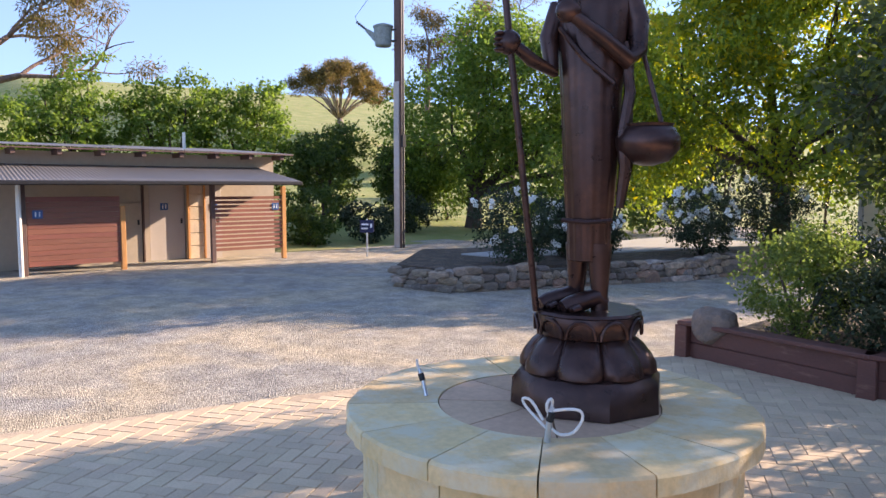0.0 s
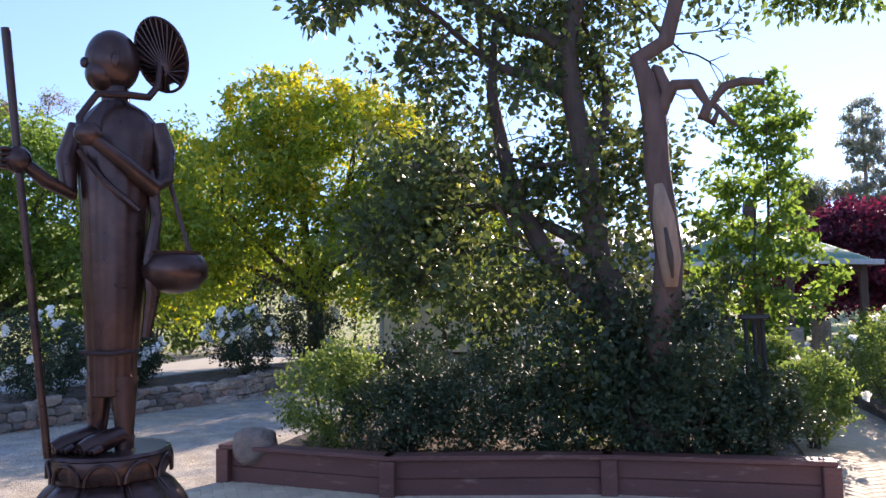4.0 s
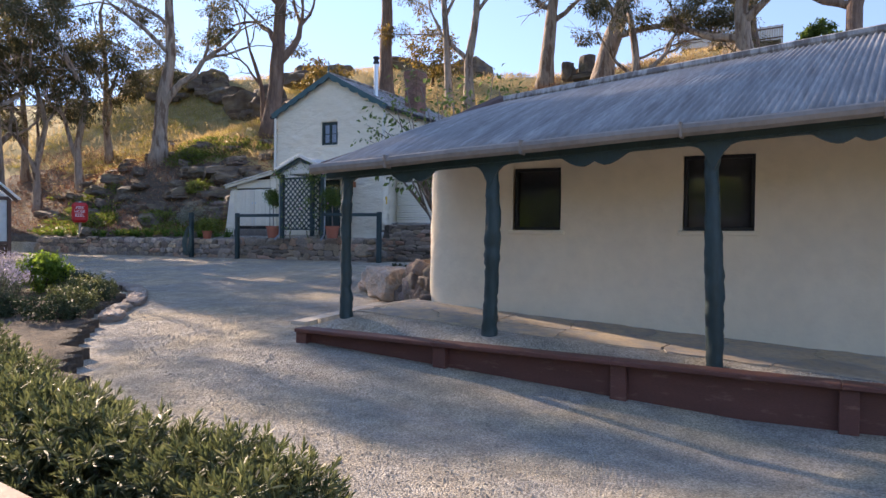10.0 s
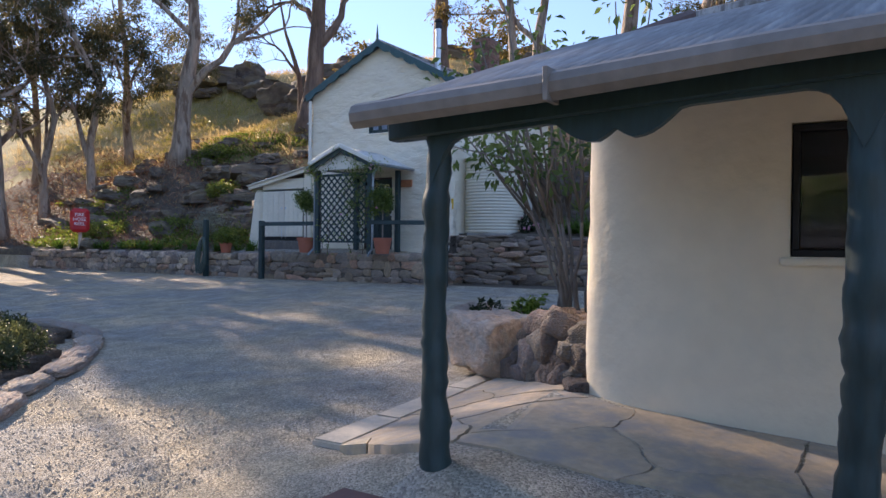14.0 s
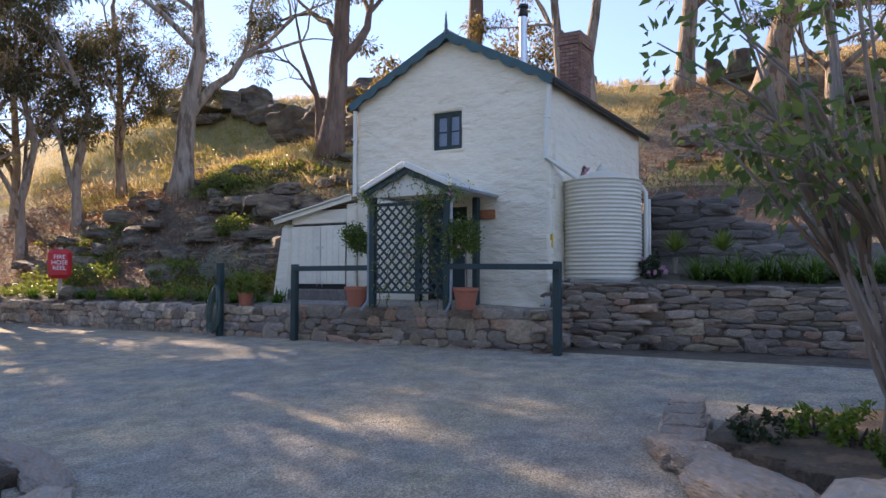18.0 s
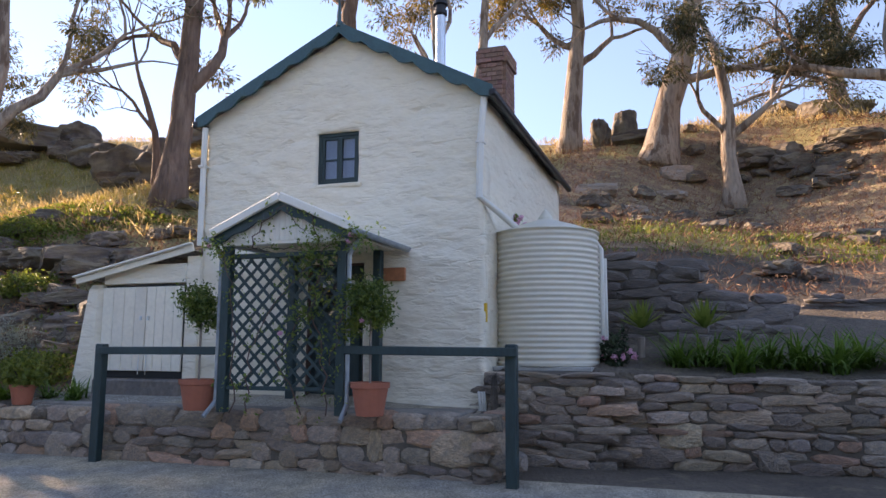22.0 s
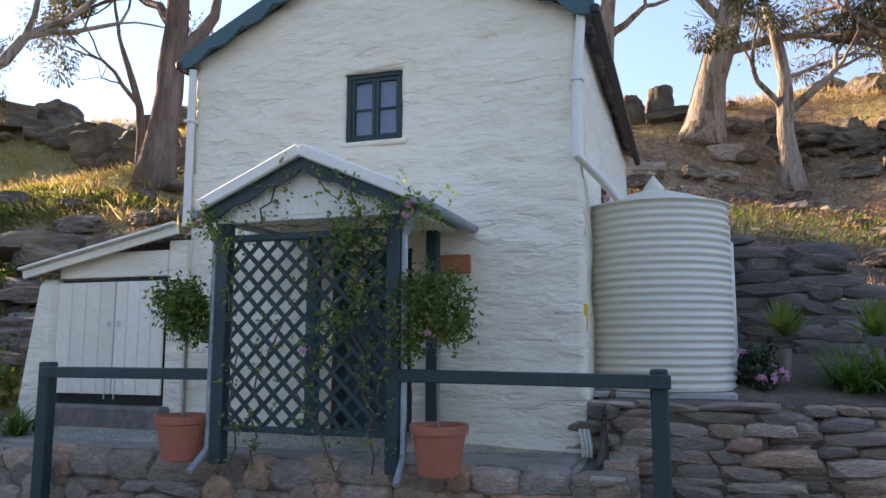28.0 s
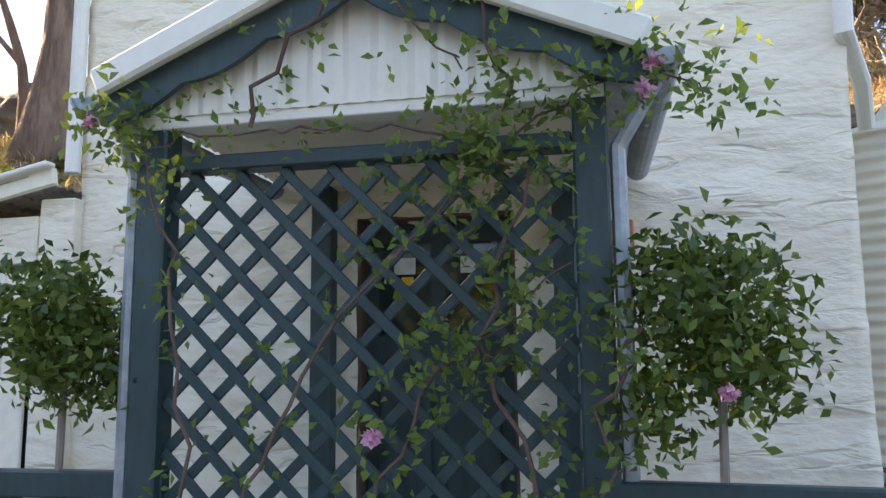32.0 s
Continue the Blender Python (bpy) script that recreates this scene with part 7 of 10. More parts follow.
topiary = []
for x, y, r, br in ((19.74, 18.53, 0.225, 0.265), (19.74, 16.30, 0.215, 0.275)):
    t = pot("potted_topiary", x, y, 1.555, r, 0.36, "clipped ball topiary in a terracotta pot beside the porch")
    topiary.append((t, br))
small = pot("flower_pot", 20.2, 21.75, 1.5, 0.17, 0.27, "small terracotta pot on the retaining wall")


# paling fence on the ridge
rf = thing("ridge_fence", "weathered grey-brown paling fence on the ridge", "fence")
for k in range(44):
    y = 18.0 - k * 0.23
    bm = bmesh.new()
    bx(bm, 86.0, y - 0.21, g(86, y) - 0.5, 86.05, y, 23.6 + (18.2 - y) * 0.045 + 0.03 * (k % 3), 0.01)
    part("paling", fix(bm), "pole_wood", rf)
for up_ in (0.4, 1.4):
    edge(rf, "rail", (85.96, 18.0, 22.0 + up_), (85.96, 7.9, 22.4 + up_), 0.06, 0.12, "frame_wood")


# ---- plants ----
def grow(bm, p, d, L, r, level, rng, ends, bend=0.25, up=0.0, split=(2, 3), n=4, shrink=0.72, spread=0.6):
    """A limb that bends, tapers and splits; the ends of the last twigs go into ends."""
    pts, rad = [p.copy()], [r]
    for i in range(n):
        d = (d + Vector((rng.gauss(0, bend), rng.gauss(0, bend), rng.gauss(0, bend) + up)) * 0.5).normalized()
        p = p + d * (L / n)
        pts.append(p.copy())
        rad.append(r * (1 - 0.38 * (i + 1) / n))
    tube(bm, pts, rad, 8 if r > 0.06 else 5, cap=level == 0)
    if level == 0:
        ends.append((p, d))
        ends.append((pts[2], d))
        return
    k = rng.randint(*split)
    for i in range(k):
        a = 2 * math.pi * (i + rng.random() * 0.6) / k
        s = d.orthogonal().normalized()
        s.rotate(Matrix.Rotation(a, 3, d))
        q = (d + s * spread * rng.uniform(0.6, 1.3)).normalized()
        grow(bm, p, q, L * shrink * rng.uniform(0.8, 1.15), rad[-1] * (0.82 if i == 0 else 0.66), level - 1, rng, ends, bend, up, split, n, shrink, spread)
    if rng.random() < 0.6 and level < 3:
        s = d.orthogonal().normalized()
        s.rotate(Matrix.Rotation(rng.random() * 6.28, 3, d))
        grow(bm, pts[2], (d * 0.5 + s).normalized(), L * shrink * 0.8, rad[2] * 0.5, level - 1, rng, ends, bend, up, split, n, shrink, spread)


def crown_from(ends, per, radius, size, aspect, seed, droop=0.0, flat=0.7, gaps=None):
    rng = np.random.default_rng(seed)
    E = np.array([[*e] for e, _ in ends])
    if gaps is not None:
        keep = np.array([noise.noise(Vector(e) * 0.36 + Vector((seed * 1.7, seed * 0.9, gaps))) > (0.02 if gaps > 1 else -0.16) for e in E])
        E = E[keep] if keep.sum() > 8 else E
    C = np.repeat(E, per, axis=0)
    d = rng.normal(size=C.shape)
    d /= np.linalg.norm(d, axis=1)[:, None]
    r = radius * rng.uniform(0.1, 1.0, size=(len(C), 1)) ** 0.6 * rng.uniform(0.6, 1.25, size=(len(E), 1)).repeat(per, axis=0)
    d2 = d * np.array([1, 1, flat])
    return leaf_cloud(C + d2 * r, d + np.array([0, 0, 0.5]), size, aspect, seed, droop)


def gum_tree(label, base, trunk, r, seed, limbs, levels=3, length=2.2, per=46, leaf="l_gum", radius=0.75, leaf_size=0.2, group="gum trees on the hillside", up=0.08, bark="bark_gum", gaps=0.3):
    """A eucalypt: trunk is a list of offsets from the base; limbs are (index on the trunk, direction, radius share, levels)."""
    rng = random.Random(seed)
    t = thing("gum_tree", label, "tree", group, at=base)
    bm = bmesh.new()
    pts = [Vector((0, 0, -0.4))] + [Vector(p) for p in trunk]
    fine, rad = [], []
    for i in range(len(pts) - 1):
        for s in (0, 0.33, 0.66):
            fine.append(pts[i].lerp(pts[i + 1], s) + Vector((rng.uniform(-1, 1), rng.uniform(-1, 1), 0)) * r * 0.12)
    fine.append(pts[-1])
    m = len(fine)
    for i in range(m):
        s = i / (m - 1)
        rad.append(r * (1.0 - 0.55 * s) * (1.45 if i == 0 else 1.2 if i == 1 else 1.0) * rng.uniform(0.94, 1.06))
    tube(bm, fine, rad, 12)
    ends = []
    for at, d, share, lv in limbs:
        i = min(m - 1, int(at * (m - 1)))
        grow(bm, fine[i], Vector(d).normalized(), length * rng.uniform(0.9, 1.15), rad[i] * share, lv, rng, ends, 0.32, up, (2, 3), 4, 0.74, 0.55)
    part("trunk", bm, "bark_brown" if label == L2 else bark, t, smooth=True)
    leaves("crown", crown_from(ends, int(per * 2.3), radius * 0.74, leaf_size * 0.84, 0.27, seed, droop=0.9, flat=0.7, gaps=gaps), leaf, t)
    return t


L1 = "tall gum tree with a pale smooth trunk and sparse crown"
L2 = "gum tree with rough brown bark and thin hanging leaves"
gum_tree(L1, (26.3, 31.1, g(26.3, 31.1)), [(0.15, -0.1, 2.5), (0.45, -0.3, 5.0), (0.5, -0.2, 9.0)], 0.38, 1, [(0.36, (0.8, -1.5, 2.0), 0.6, 3), (0.75, (-0.8, 0.6, 1.8), 0.5, 3), (1.0, (0.2, -0.3, 1.0), 0.9, 3), (0.85, (0.3, 1.2, 1.1), 0.5, 3)], length=3.0, per=60)
gum_tree(L2, (30.0, 27.6, g(30.0, 27.6)), [(0.2, -0.2, 2.5), (0.3, -0.3, 5.2), (0.4, -0.6, 8.5)], 0.46, 2, [(0.5, (0.2, -1.6, 1.3), 0.6, 3), (0.62, (0.3, 1.5, 1.2), 0.5, 3), (1.0, (0, -0.5, 1), 0.8, 3), (0.8, (-1, 0.5, 1), 0.5, 3), (0.9, (0.5, 1.3, 0.6), 0.5, 3)], length=2.6, per=60)
gum_tree(L2, (31.6, 29.3, g(31.6, 29.3)), [(0.1, 0.3, 2.0), (-0.1, 0.9, 3.8)], 0.16, 3, [(0.6, (0, 1.0, 1), 0.7, 2), (1.0, (0, 0.5, 1), 0.9, 3)], length=1.7, per=40, radius=0.5)
gum_tree(L2, (36.0, 24.6, g(36.0, 24.6)), [(0.2, 0.3, 3.0), (0.2, 0.2, 6.0), (0.1, -0.4, 9.0)], 0.42, 22, [(0.7, (0.2, 1.2, 1.5), 0.6, 3), (0.8, (0.1, -1.3, 1), 0.6, 3), (1.0, (0, 0, 1), 0.8, 3)], length=2.4, per=44)
gum_tree(L1, (36.2, 20.9, g(36.2, 20.9)), [(0.2, 0.3, 3.0), (0.3, 0.6, 6.0), (0.8, 0.9, 9.0)], 0.22, 4, [(0.6, (0.2, -1.2, 1.5), 0.6, 2), (0.8, (0.1, 1.3, 1), 0.6, 3), (1.0, (0, 0, 1), 0.8, 3), (0.9, (0.5, -1.2, 0.8), 0.5, 3)], length=2.4, per=40)
gum_tree(L1, (36.5, 19.9, g(36.5, 19.9)), [(0.0, 0.1, 2.5), (0.2, -0.2, 5.0), (0.1, -0.4, 8.0)], 0.27, 5, [(0.4, (0.2, 1.2, 2.2), 0.7, 3), (0.75, (0, -1.1, 1.3), 0.6, 3), (1.0, (0, 0.4, 1), 0.8, 3)], length=2.4, per=40, leaf="l_gum_gold")
gum_tree(L1, (40.4, 17.3, g(40.4, 17.3)), [(0.0, -0.3, 2.5), (0.1, -0.5, 5.0), (0.1, -0.4, 8.0)], 0.42, 6, [(0.5, (0.2, -1.2, 1.0), 0.5, 3), (0.6, (0, 1.3, 0.9), 0.5, 3), (1.0, (0, -0.4, 1), 0.8, 3), (0.85, (0, 1.2, 1), 0.5, 3)], length=2.3, per=46, leaf="l_gum_gold")
gum_tree("broad leaning gum tree with a thick pale trunk", (39.0, 14.0, g(39.0, 14.0)), [(0.3, -0.5, 2.0), (0.4, -1.3, 4.7), (0.5, -1.8, 8.0)], 0.60, 7, [(0.45, (0.2, -2.2, 0.5), 0.4, 3), (0.6, (0, 1.4, 1.6), 0.45, 3), (1.0, (0.2, -0.8, 1), 0.8, 3), (0.8, (-0.5, -1.5, 1), 0.5, 3), (0.9, (0, 1.4, 0.8), 0.5, 3)], length=3.0, per=50)
gum_tree("young gum tree with a pale forked trunk", (37.3, 11.45, g(37.3, 11.45)), [(0.0, 0.2, 1.6), (0.0, 0.1, 3.2), (0.1, 0.5, 5.5)], 0.30, 8, [(0.5, (0.1, -1.1, 1.5), 0.65, 3), (0.55, (0.1, 1.0, 1.7), 0.5, 3), (1.0, (0, 0.3, 1), 0.8, 3), (0.7, (0.2, -1.4, 0.7), 0.4, 3)], length=1.9, per=46, radius=0.6)
gum_tree(L1, (36.5, 6.4, g(36.5, 6.4)), [(0.0, 0.3, 2.0), (0.1, 0.5, 4.0), (0.0, 0.2, 7.0)], 0.46, 9, [(0.55, (-0.3, 2.6, 0.5), 0.6, 3), (0.65, (0, -1.4, 1.2), 0.6, 3), (1.0, (0, 0.2, 1), 0.8, 3), (0.85, (-0.5, 1.2, 1), 0.5, 3)], length=2.6, per=46, leaf="l_gum_gold")
gum_tree(L2, (34.0, 2.5, g(34.0, 2.5)), [(0.0, 0.2, 2.5), (0.1, 0.0, 5.0), (0.0, -0.2, 7.5)], 0.4, 10, [(0.6, (0, 1.6, 1), 0.6, 3), (0.8, (0, -1.4, 1), 0.6, 3), (1.0, (0, 0.2, 1), 0.8, 3)], length=2.6, per=46)
gum_tree(L2, (44.0, 7.0, g(44.0, 7.0)), [(0.0, 0.2, 2.0), (0.1, 0.0, 4.0)], 0.4, 21, [(0.6, (0, 1.6, 1), 0.6, 3), (0.8, (0, -1.4, 1), 0.6, 3), (1.0, (0, 0.2, 1), 0.8, 3)], length=2.2, per=18)
GAP = 4.3                                              # offset of the openings in the crowns
L3 = "slender many-stemmed gum tree with a dark bark"
for k, (x, y, hgt, sd) in enumerate(((23.7, 36.0, 6.5, 11), (25.0, 34.8, 7.0, 12), (28.4, 37.0, 7.5, 13), (19.6, 35.2, 9.0, 14), (20.6, 36.6, 9.5, 15), (21.6, 35.4, 8.5, 16), (18.8, 37.2, 9.0, 17), (23.0, 39.0, 8.5, 18), (26.0, 40.5, 8.0, 19))):
    rng = random.Random(sd)
    big = k in (3, 4, 5, 6)
    gum_tree(L3, (x, y, g(x, y)), [(rng.uniform(-0.4, 0.4), rng.uniform(-0.4, 0.4), hgt * 0.3), (rng.uniform(-0.9, 0.5), rng.uniform(-0.6, 0.6), hgt * 0.62), (rng.uniform(-1.4, 0.8), rng.uniform(-0.8, 0.8), hgt)], 0.30 if big else 0.19, sd, [(0.42 if big else 0.3, (rng.uniform(-1, 1), rng.uniform(-1, 1), 1.6), 0.75, 3), (0.5, (rng.uniform(-1.4, 1), rng.uniform(-1, 1), 1.2), 0.6, 3), (0.75, (1.2, 0.6, 1), 0.5, 3), (0.8, (-1.3, -0.4, 0.9), 0.5, 3), (1.0, (0, 0, 1), 0.8, 3)], length=2.6 if big else 2.1, per=74 if big else 44, radius=0.74 if big else 0.7, gaps=1.7 if k == 6 else 5.2 if k == 7 else GAP if big else 0.3)


def crown_tree(name, label, base, trunk_h, r, blobs, leaf, n, size, seed, bark="bark_dark", aspect=0.55, category="tree", group="", droop=0.2, inner=0.5, stems=4):
    """A leafy tree: a trunk that splits into limbs towards the blobs, and leaves in the outer part of the blobs."""
    rng = random.Random(seed)
    t = thing(name, label, category, group, at=base)
    bm = bmesh.new()
    top = Vector((rng.uniform(-0.2, 0.2) * trunk_h * 0.3, rng.uniform(-0.2, 0.2) * trunk_h * 0.3, trunk_h))
    tube(bm, [(0, 0, -0.3), (0, 0, 0.1), top * 0.5 + Vector((0.04, 0.02, 0)), top], [r * 1.4, r * 1.1, r * 0.9, r * 0.75], 10)
    for b in blobs:
        c = Vector(b[:3])
        mid = top.lerp(c, 0.5) + Vector((rng.uniform(-0.15, 0.15), rng.uniform(-0.15, 0.15), rng.uniform(0, 0.2)))
        tube(bm, [top * 0.9, mid, c, c + Vector((0, 0, b[5] * 0.5))], [r * 0.55, r * 0.36, r * 0.2, r * 0.06], 6)
        for k in range(stems):
            e = c + Vector((rng.uniform(-1, 1) * b[3], rng.uniform(-1, 1) * b[4], rng.uniform(-0.3, 1) * b[5])) * 0.75
            tube(bm, [mid.lerp(c, 0.6), (mid + e) / 2 + Vector((0, 0, 0.1)), e], [r * 0.18, r * 0.12, r * 0.04], 5)
    part("trunk", bm, bark, t, smooth=True)
    nr = np.random.default_rng(seed)
    # clumps on the blobs, leaves in the clumps
    m = max(12, n // 38)
    C, d = shell_points(m, blobs, nr, inner)
    rad = 0.20 * np.mean([b[3] for b in blobs])
    P = np.repeat(C, n // m, axis=0) + nr.normal(size=(m * (n // m), 3)) * np.array([1, 1, 0.7]) * rad * 0.55
    leaves("crown", leaf_cloud(P, np.repeat(d, n // m, axis=0) + np.array([0, 0, 0.4]), size, aspect, seed, droop), leaf, t)
    return t


# behind the statue
robinia = crown_tree("robinia_tree", "golden-green robinia tree, yellow upper leaves brightened as if sunlit", (-8.6, 19.2, 0.2), 2.0, 0.24, [(-1.9, -1.2, 4.0, 2.3, 2.2, 1.8), (0.9, 0.4, 5.2, 2.5, 2.4, 1.8), (3.0, 1.4, 3.5, 2.3, 2.2, 1.7), (-0.4, -0.2, 6.2, 1.8, 1.8, 1.2), (-2.6, -1.6, 2.7, 1.8, 1.8, 1.5), (1.0, 0.2, 2.8, 2.0, 2.0, 1.4)], "l_yellow", 52000, 0.15, 51, aspect=0.45, droop=0.5)
# brighter yellow leaves on upward sides only, painting the sunlit tops
nr = np.random.default_rng(511)
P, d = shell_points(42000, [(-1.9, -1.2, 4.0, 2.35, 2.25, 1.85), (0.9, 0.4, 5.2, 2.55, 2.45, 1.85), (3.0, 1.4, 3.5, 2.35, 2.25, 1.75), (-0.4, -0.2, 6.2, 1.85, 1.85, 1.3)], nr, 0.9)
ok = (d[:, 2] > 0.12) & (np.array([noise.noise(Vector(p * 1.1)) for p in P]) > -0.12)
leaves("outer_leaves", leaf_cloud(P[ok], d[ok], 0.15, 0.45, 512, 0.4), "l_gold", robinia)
crown_tree("broadleaf_tree", "dense dark green tree behind the power pole", (-21.5, 21.7, g(-21.5, 21.7)), 1.4, 0.3, [(-0.8, -0.4, 3.7, 2.7, 2.7, 2.7), (1.3, 1.0, 5.0, 2.6, 2.6, 2.6), (0.4, 0.5, 6.7, 1.9, 1.9, 1.7), (2.3, 1.8, 2.6, 2.6, 2.4, 2.5), (4.6, 3.3, 5.2, 2.6, 2.6, 2.9), (5.6, 4.4, 2.9, 2.4, 2.4, 2.8)], "l_bright", 56000, 0.17, 52)
for k, (x, y, hh, w, sd) in enumerate(((-27.5, 6.2, 4.2, 2.2, 53), (-28.0, 9.2, 5.6, 2.3, 54), (-27.2, 12.2, 5.5, 2.2, 55), (-26.8, 15.0, 5.8, 2.2, 56), (-25.6, 17.6, 4.0, 2.0, 57), (-23.5, 20.2, 3.2, 1.6, 58))):
    crown_tree("hedgerow_tree", "leafy green hedgerow tree behind the amenities block", (x, y, g(x, y)), 0.8, 0.16, [(0, 0, hh * 0.45, w * 0.75, w * 0.7, hh * 0.42), (0.3, 0.5, hh * 0.7, w * 0.55, w * 0.6, hh * 0.28), (-0.2, -0.7, hh * 0.62, w * 0.5, w * 0.5, hh * 0.3)], "l_bright" if k < 4 else "l_oak", 9000, 0.15, sd, group="hedgerow behind the amenities block")
gum_tree(L2, (-33.5, 6.2, g(-33.5, 6.2)), [(0.2, 0, 3), (0.0, 0.5, 6), (0.3, 0.4, 9)], 0.4, 59, [(0.4, (0, -1, 1), 0.7, 3), (0.6, (0, 1.2, 1), 0.6, 3), (1.0, (0, 0.2, 1), 0.8, 3), (0.5, (1.0, 0.5, 0.7), 0.6, 3)], length=2.8, per=50, leaf="l_gum_gold", group="far gum trees")
umbrella = thing("gum_tree", "distant umbrella-shaped gum tree with a pale forked trunk", "tree", "far gum trees", at=(-60.8, 41.7, g(-60.8, 41.7)))
bm = bmesh.new()
rng = random.Random(60)
tube(bm, [(0, 0, -0.5), (0.05, 0, 0.5), (-0.1, -0.1, 1.3)], [0.42, 0.34, 0.3], 10)
ends = []
for k in range(22):
    a, q = k * 2.4, math.sqrt((k + 0.6) / 22)
    e = Vector((4.3 * q * math.cos(a), 4.3 * q * math.sin(a), 5.9 - 2.3 * q * q))
    e.z -= 0.10 * (0.77 * e.x + 0.64 * e.y)
    f = Vector((-0.1, -0.1, 1.3))
    m1 = f.lerp(e, 0.45) + Vector((0, 0, 0.25))
    tube(bm, [f, m1, e], [0.13, 0.075, 0.035], 6)
    for j in range(3):
        grow(bm, m1.lerp(e, 0.7 + 0.15 * j), (e - f).normalized() * 0.6 + Vector((rng.gauss(0, 0.5), rng.gauss(0, 0.5), 0.1)), 0.55, 0.04, 2, rng, ends, 0.4, 0.0, (2, 3), 4, 0.72, 0.8)
part("trunk", bm, "bark_gum", umbrella, smooth=True)
leaves("crown", crown_from(ends, 22, 0.55, 0.19, 0.45, 60, droop=0.4, flat=0.6), "l_gum_gold", umbrella)
for x, y, hh, sd in ((-32.7, 28.6, 9.6, 61), (-32.2, 31.9, 11.2, 62), (-32.0, 34.8, 11.6, 63)):
    gum_tree(L2, (x, y, g(x, y)), [(0.2, 0, 0.4 * hh), (0.0, 0.3, 0.7 * hh), (0.2, 0.2, 0.88 * hh)], 0.2, sd, [(0.7, (0, -1, 1), 0.6, 2), (0.85, (0, 1.2, 1), 0.6, 2), (1.0, (0, 0.2, 1), 0.8, 2)], length=1.1, per=50, leaf="l_gum_gold", group="far gum trees", radius=0.8)
for k, (x, y, w, hh) in enumerate(((-19.5, 13.2, 0.8, 1.2), (-19.3, 15.2, 0.9, 1.3), (-21.5, 14.6, 1.0, 1.6), (-21.0, 18.0, 0.9, 1.4), (-24.5, 23.0, 1.3, 2.4), (-35, 31, 2.0, 3.4), (-41, 27, 2.2, 3.8), (-47, 39, 2.2, 3.6))):
    crown_tree("garden_shrub", "rounded dark green shrub at the edge of the lawn", (x, y, g(x, y)), 0.3, 0.06, [(0, 0, hh * 0.5, w, w, hh * 0.5)], "l_shrub" if k % 2 else "l_oak", 1600, 0.14 if k < 5 else 0.3, 70 + k, category="shrub", group="shrubs along the lawn", stems=2)

# the big courtyard tree with the carved dead limb
big = thing("courtyard_tree", "large spreading courtyard tree with rough bark and small leaves", "tree", at=(-0.8, 9.75, 0.3))
bm = bmesh.new()
rng = random.Random(91)
ends = []
main = [(0.12, 0.0, -0.3), (0.05, 0.0, 0.6), (-0.06, 0.02, 1.3), (-0.35, 0.03, 2.0), (-0.46, 0.04, 3.0), (-0.58, 0.03, 3.7), (-0.62, 0.0, 4.2), (-0.45, 0.02, 4.9), (-0.3, 0.1, 6.0)]
tube(bm, main, [0.22, 0.16, 0.14, 0.125, 0.115, 0.11, 0.1, 0.085, 0.05], 12)
for i, d, ln, rr, lv in ((3, (-1.2, 0.2, 0.9), 1.25, 0.08, 3), (5, (-1.3, -0.2, 0.6), 1.15, 0.08, 3), (6, (-1.1, 0.6, 0.9), 1.35, 0.08, 3), (7, (0.4, 0.9, 0.8), 1.5, 0.07, 3), (8, (-0.2, -0.3, 1.0), 1.5, 0.06, 3), (8, (0.9, 0.2, 0.8), 1.4, 0.06, 3), (4, (0.3, 1.0, 0.7), 1.5, 0.07, 3), (2, (-1.1, 0.6, 0.6), 1.2, 0.045, 3), (4, (-1.3, 0.5, 0.2), 1.15, 0.04, 3)):
    grow(bm, Vector(main[i]), Vector(d).normalized(), ln, rr, lv, rng, ends, 0.4, -0.01, (2, 3), 4, 0.72, 0.7)
tube(bm, [(0.0, 0, 0.8), (-0.18, 0.04, 1.35), (-0.55, 0.08, 1.72), (-0.92, 0.1, 2.08), (-1.14, 0.1, 2.5), (-1.3, 0.1, 3.0), (-1.45, 0.12, 3.8), (-1.4, 0.1, 4.6)], [0.13, 0.13, 0.12, 0.105, 0.095, 0.08, 0.06, 0.03], 10)
part("trunk", bm, "bark_dark", big, smooth=True)
V = crown_from(ends, 58, 0.30, 0.09, 0.7, 92, droop=0.3, flat=0.9, gaps=0.3)
leaves("crown", V, "l_court", big)
nr = np.random.default_rng(93)
P, d = shell_points(330, [(-1.9, -0.1, 2.0, 0.8, 0.6, 0.5), (-0.5, 0.5, 2.0, 0.9, 0.6, 0.9), (0.5, 0.6, 1.6, 0.6, 0.5, 0.8), (-2.4, 0.3, 2.4, 0.8, 0.7, 0.9), (-1.9, -0.1, 2.5, 0.75, 0.7, 0.9), (-2.2, 0.0, 3.7, 0.7, 0.7, 1.0), (-1.4, 0.2, 3.9, 0.9, 0.9, 1.2), (-1.7, 0.2, 5.2, 1.1, 1.0, 1.0), (0.2, 0.2, 5.4, 1.1, 1.0, 0.8), (-1.6, 0.4, 1.9, 0.7, 0.7, 0.6), (-0.9, -0.2, 2.4, 0.7, 0.5, 0.8), (-0.1, -0.3, 2.6, 0.4, 0.4, 0.9), (0.9, -0.1, 4.7, 0.6, 0.5, 0.45), (-0.2, 0.5, 2.9, 0.6, 0.6, 1.1)], nr, 0.2)
P = np.repeat(P, 26, axis=0) + nr.normal(size=(len(P) * 26, 3)) * 0.10
leaves("crown", leaf_cloud(P, np.repeat(d, 26, axis=0), 0.088, 0.7, 94, 0.3), "l_court", big)

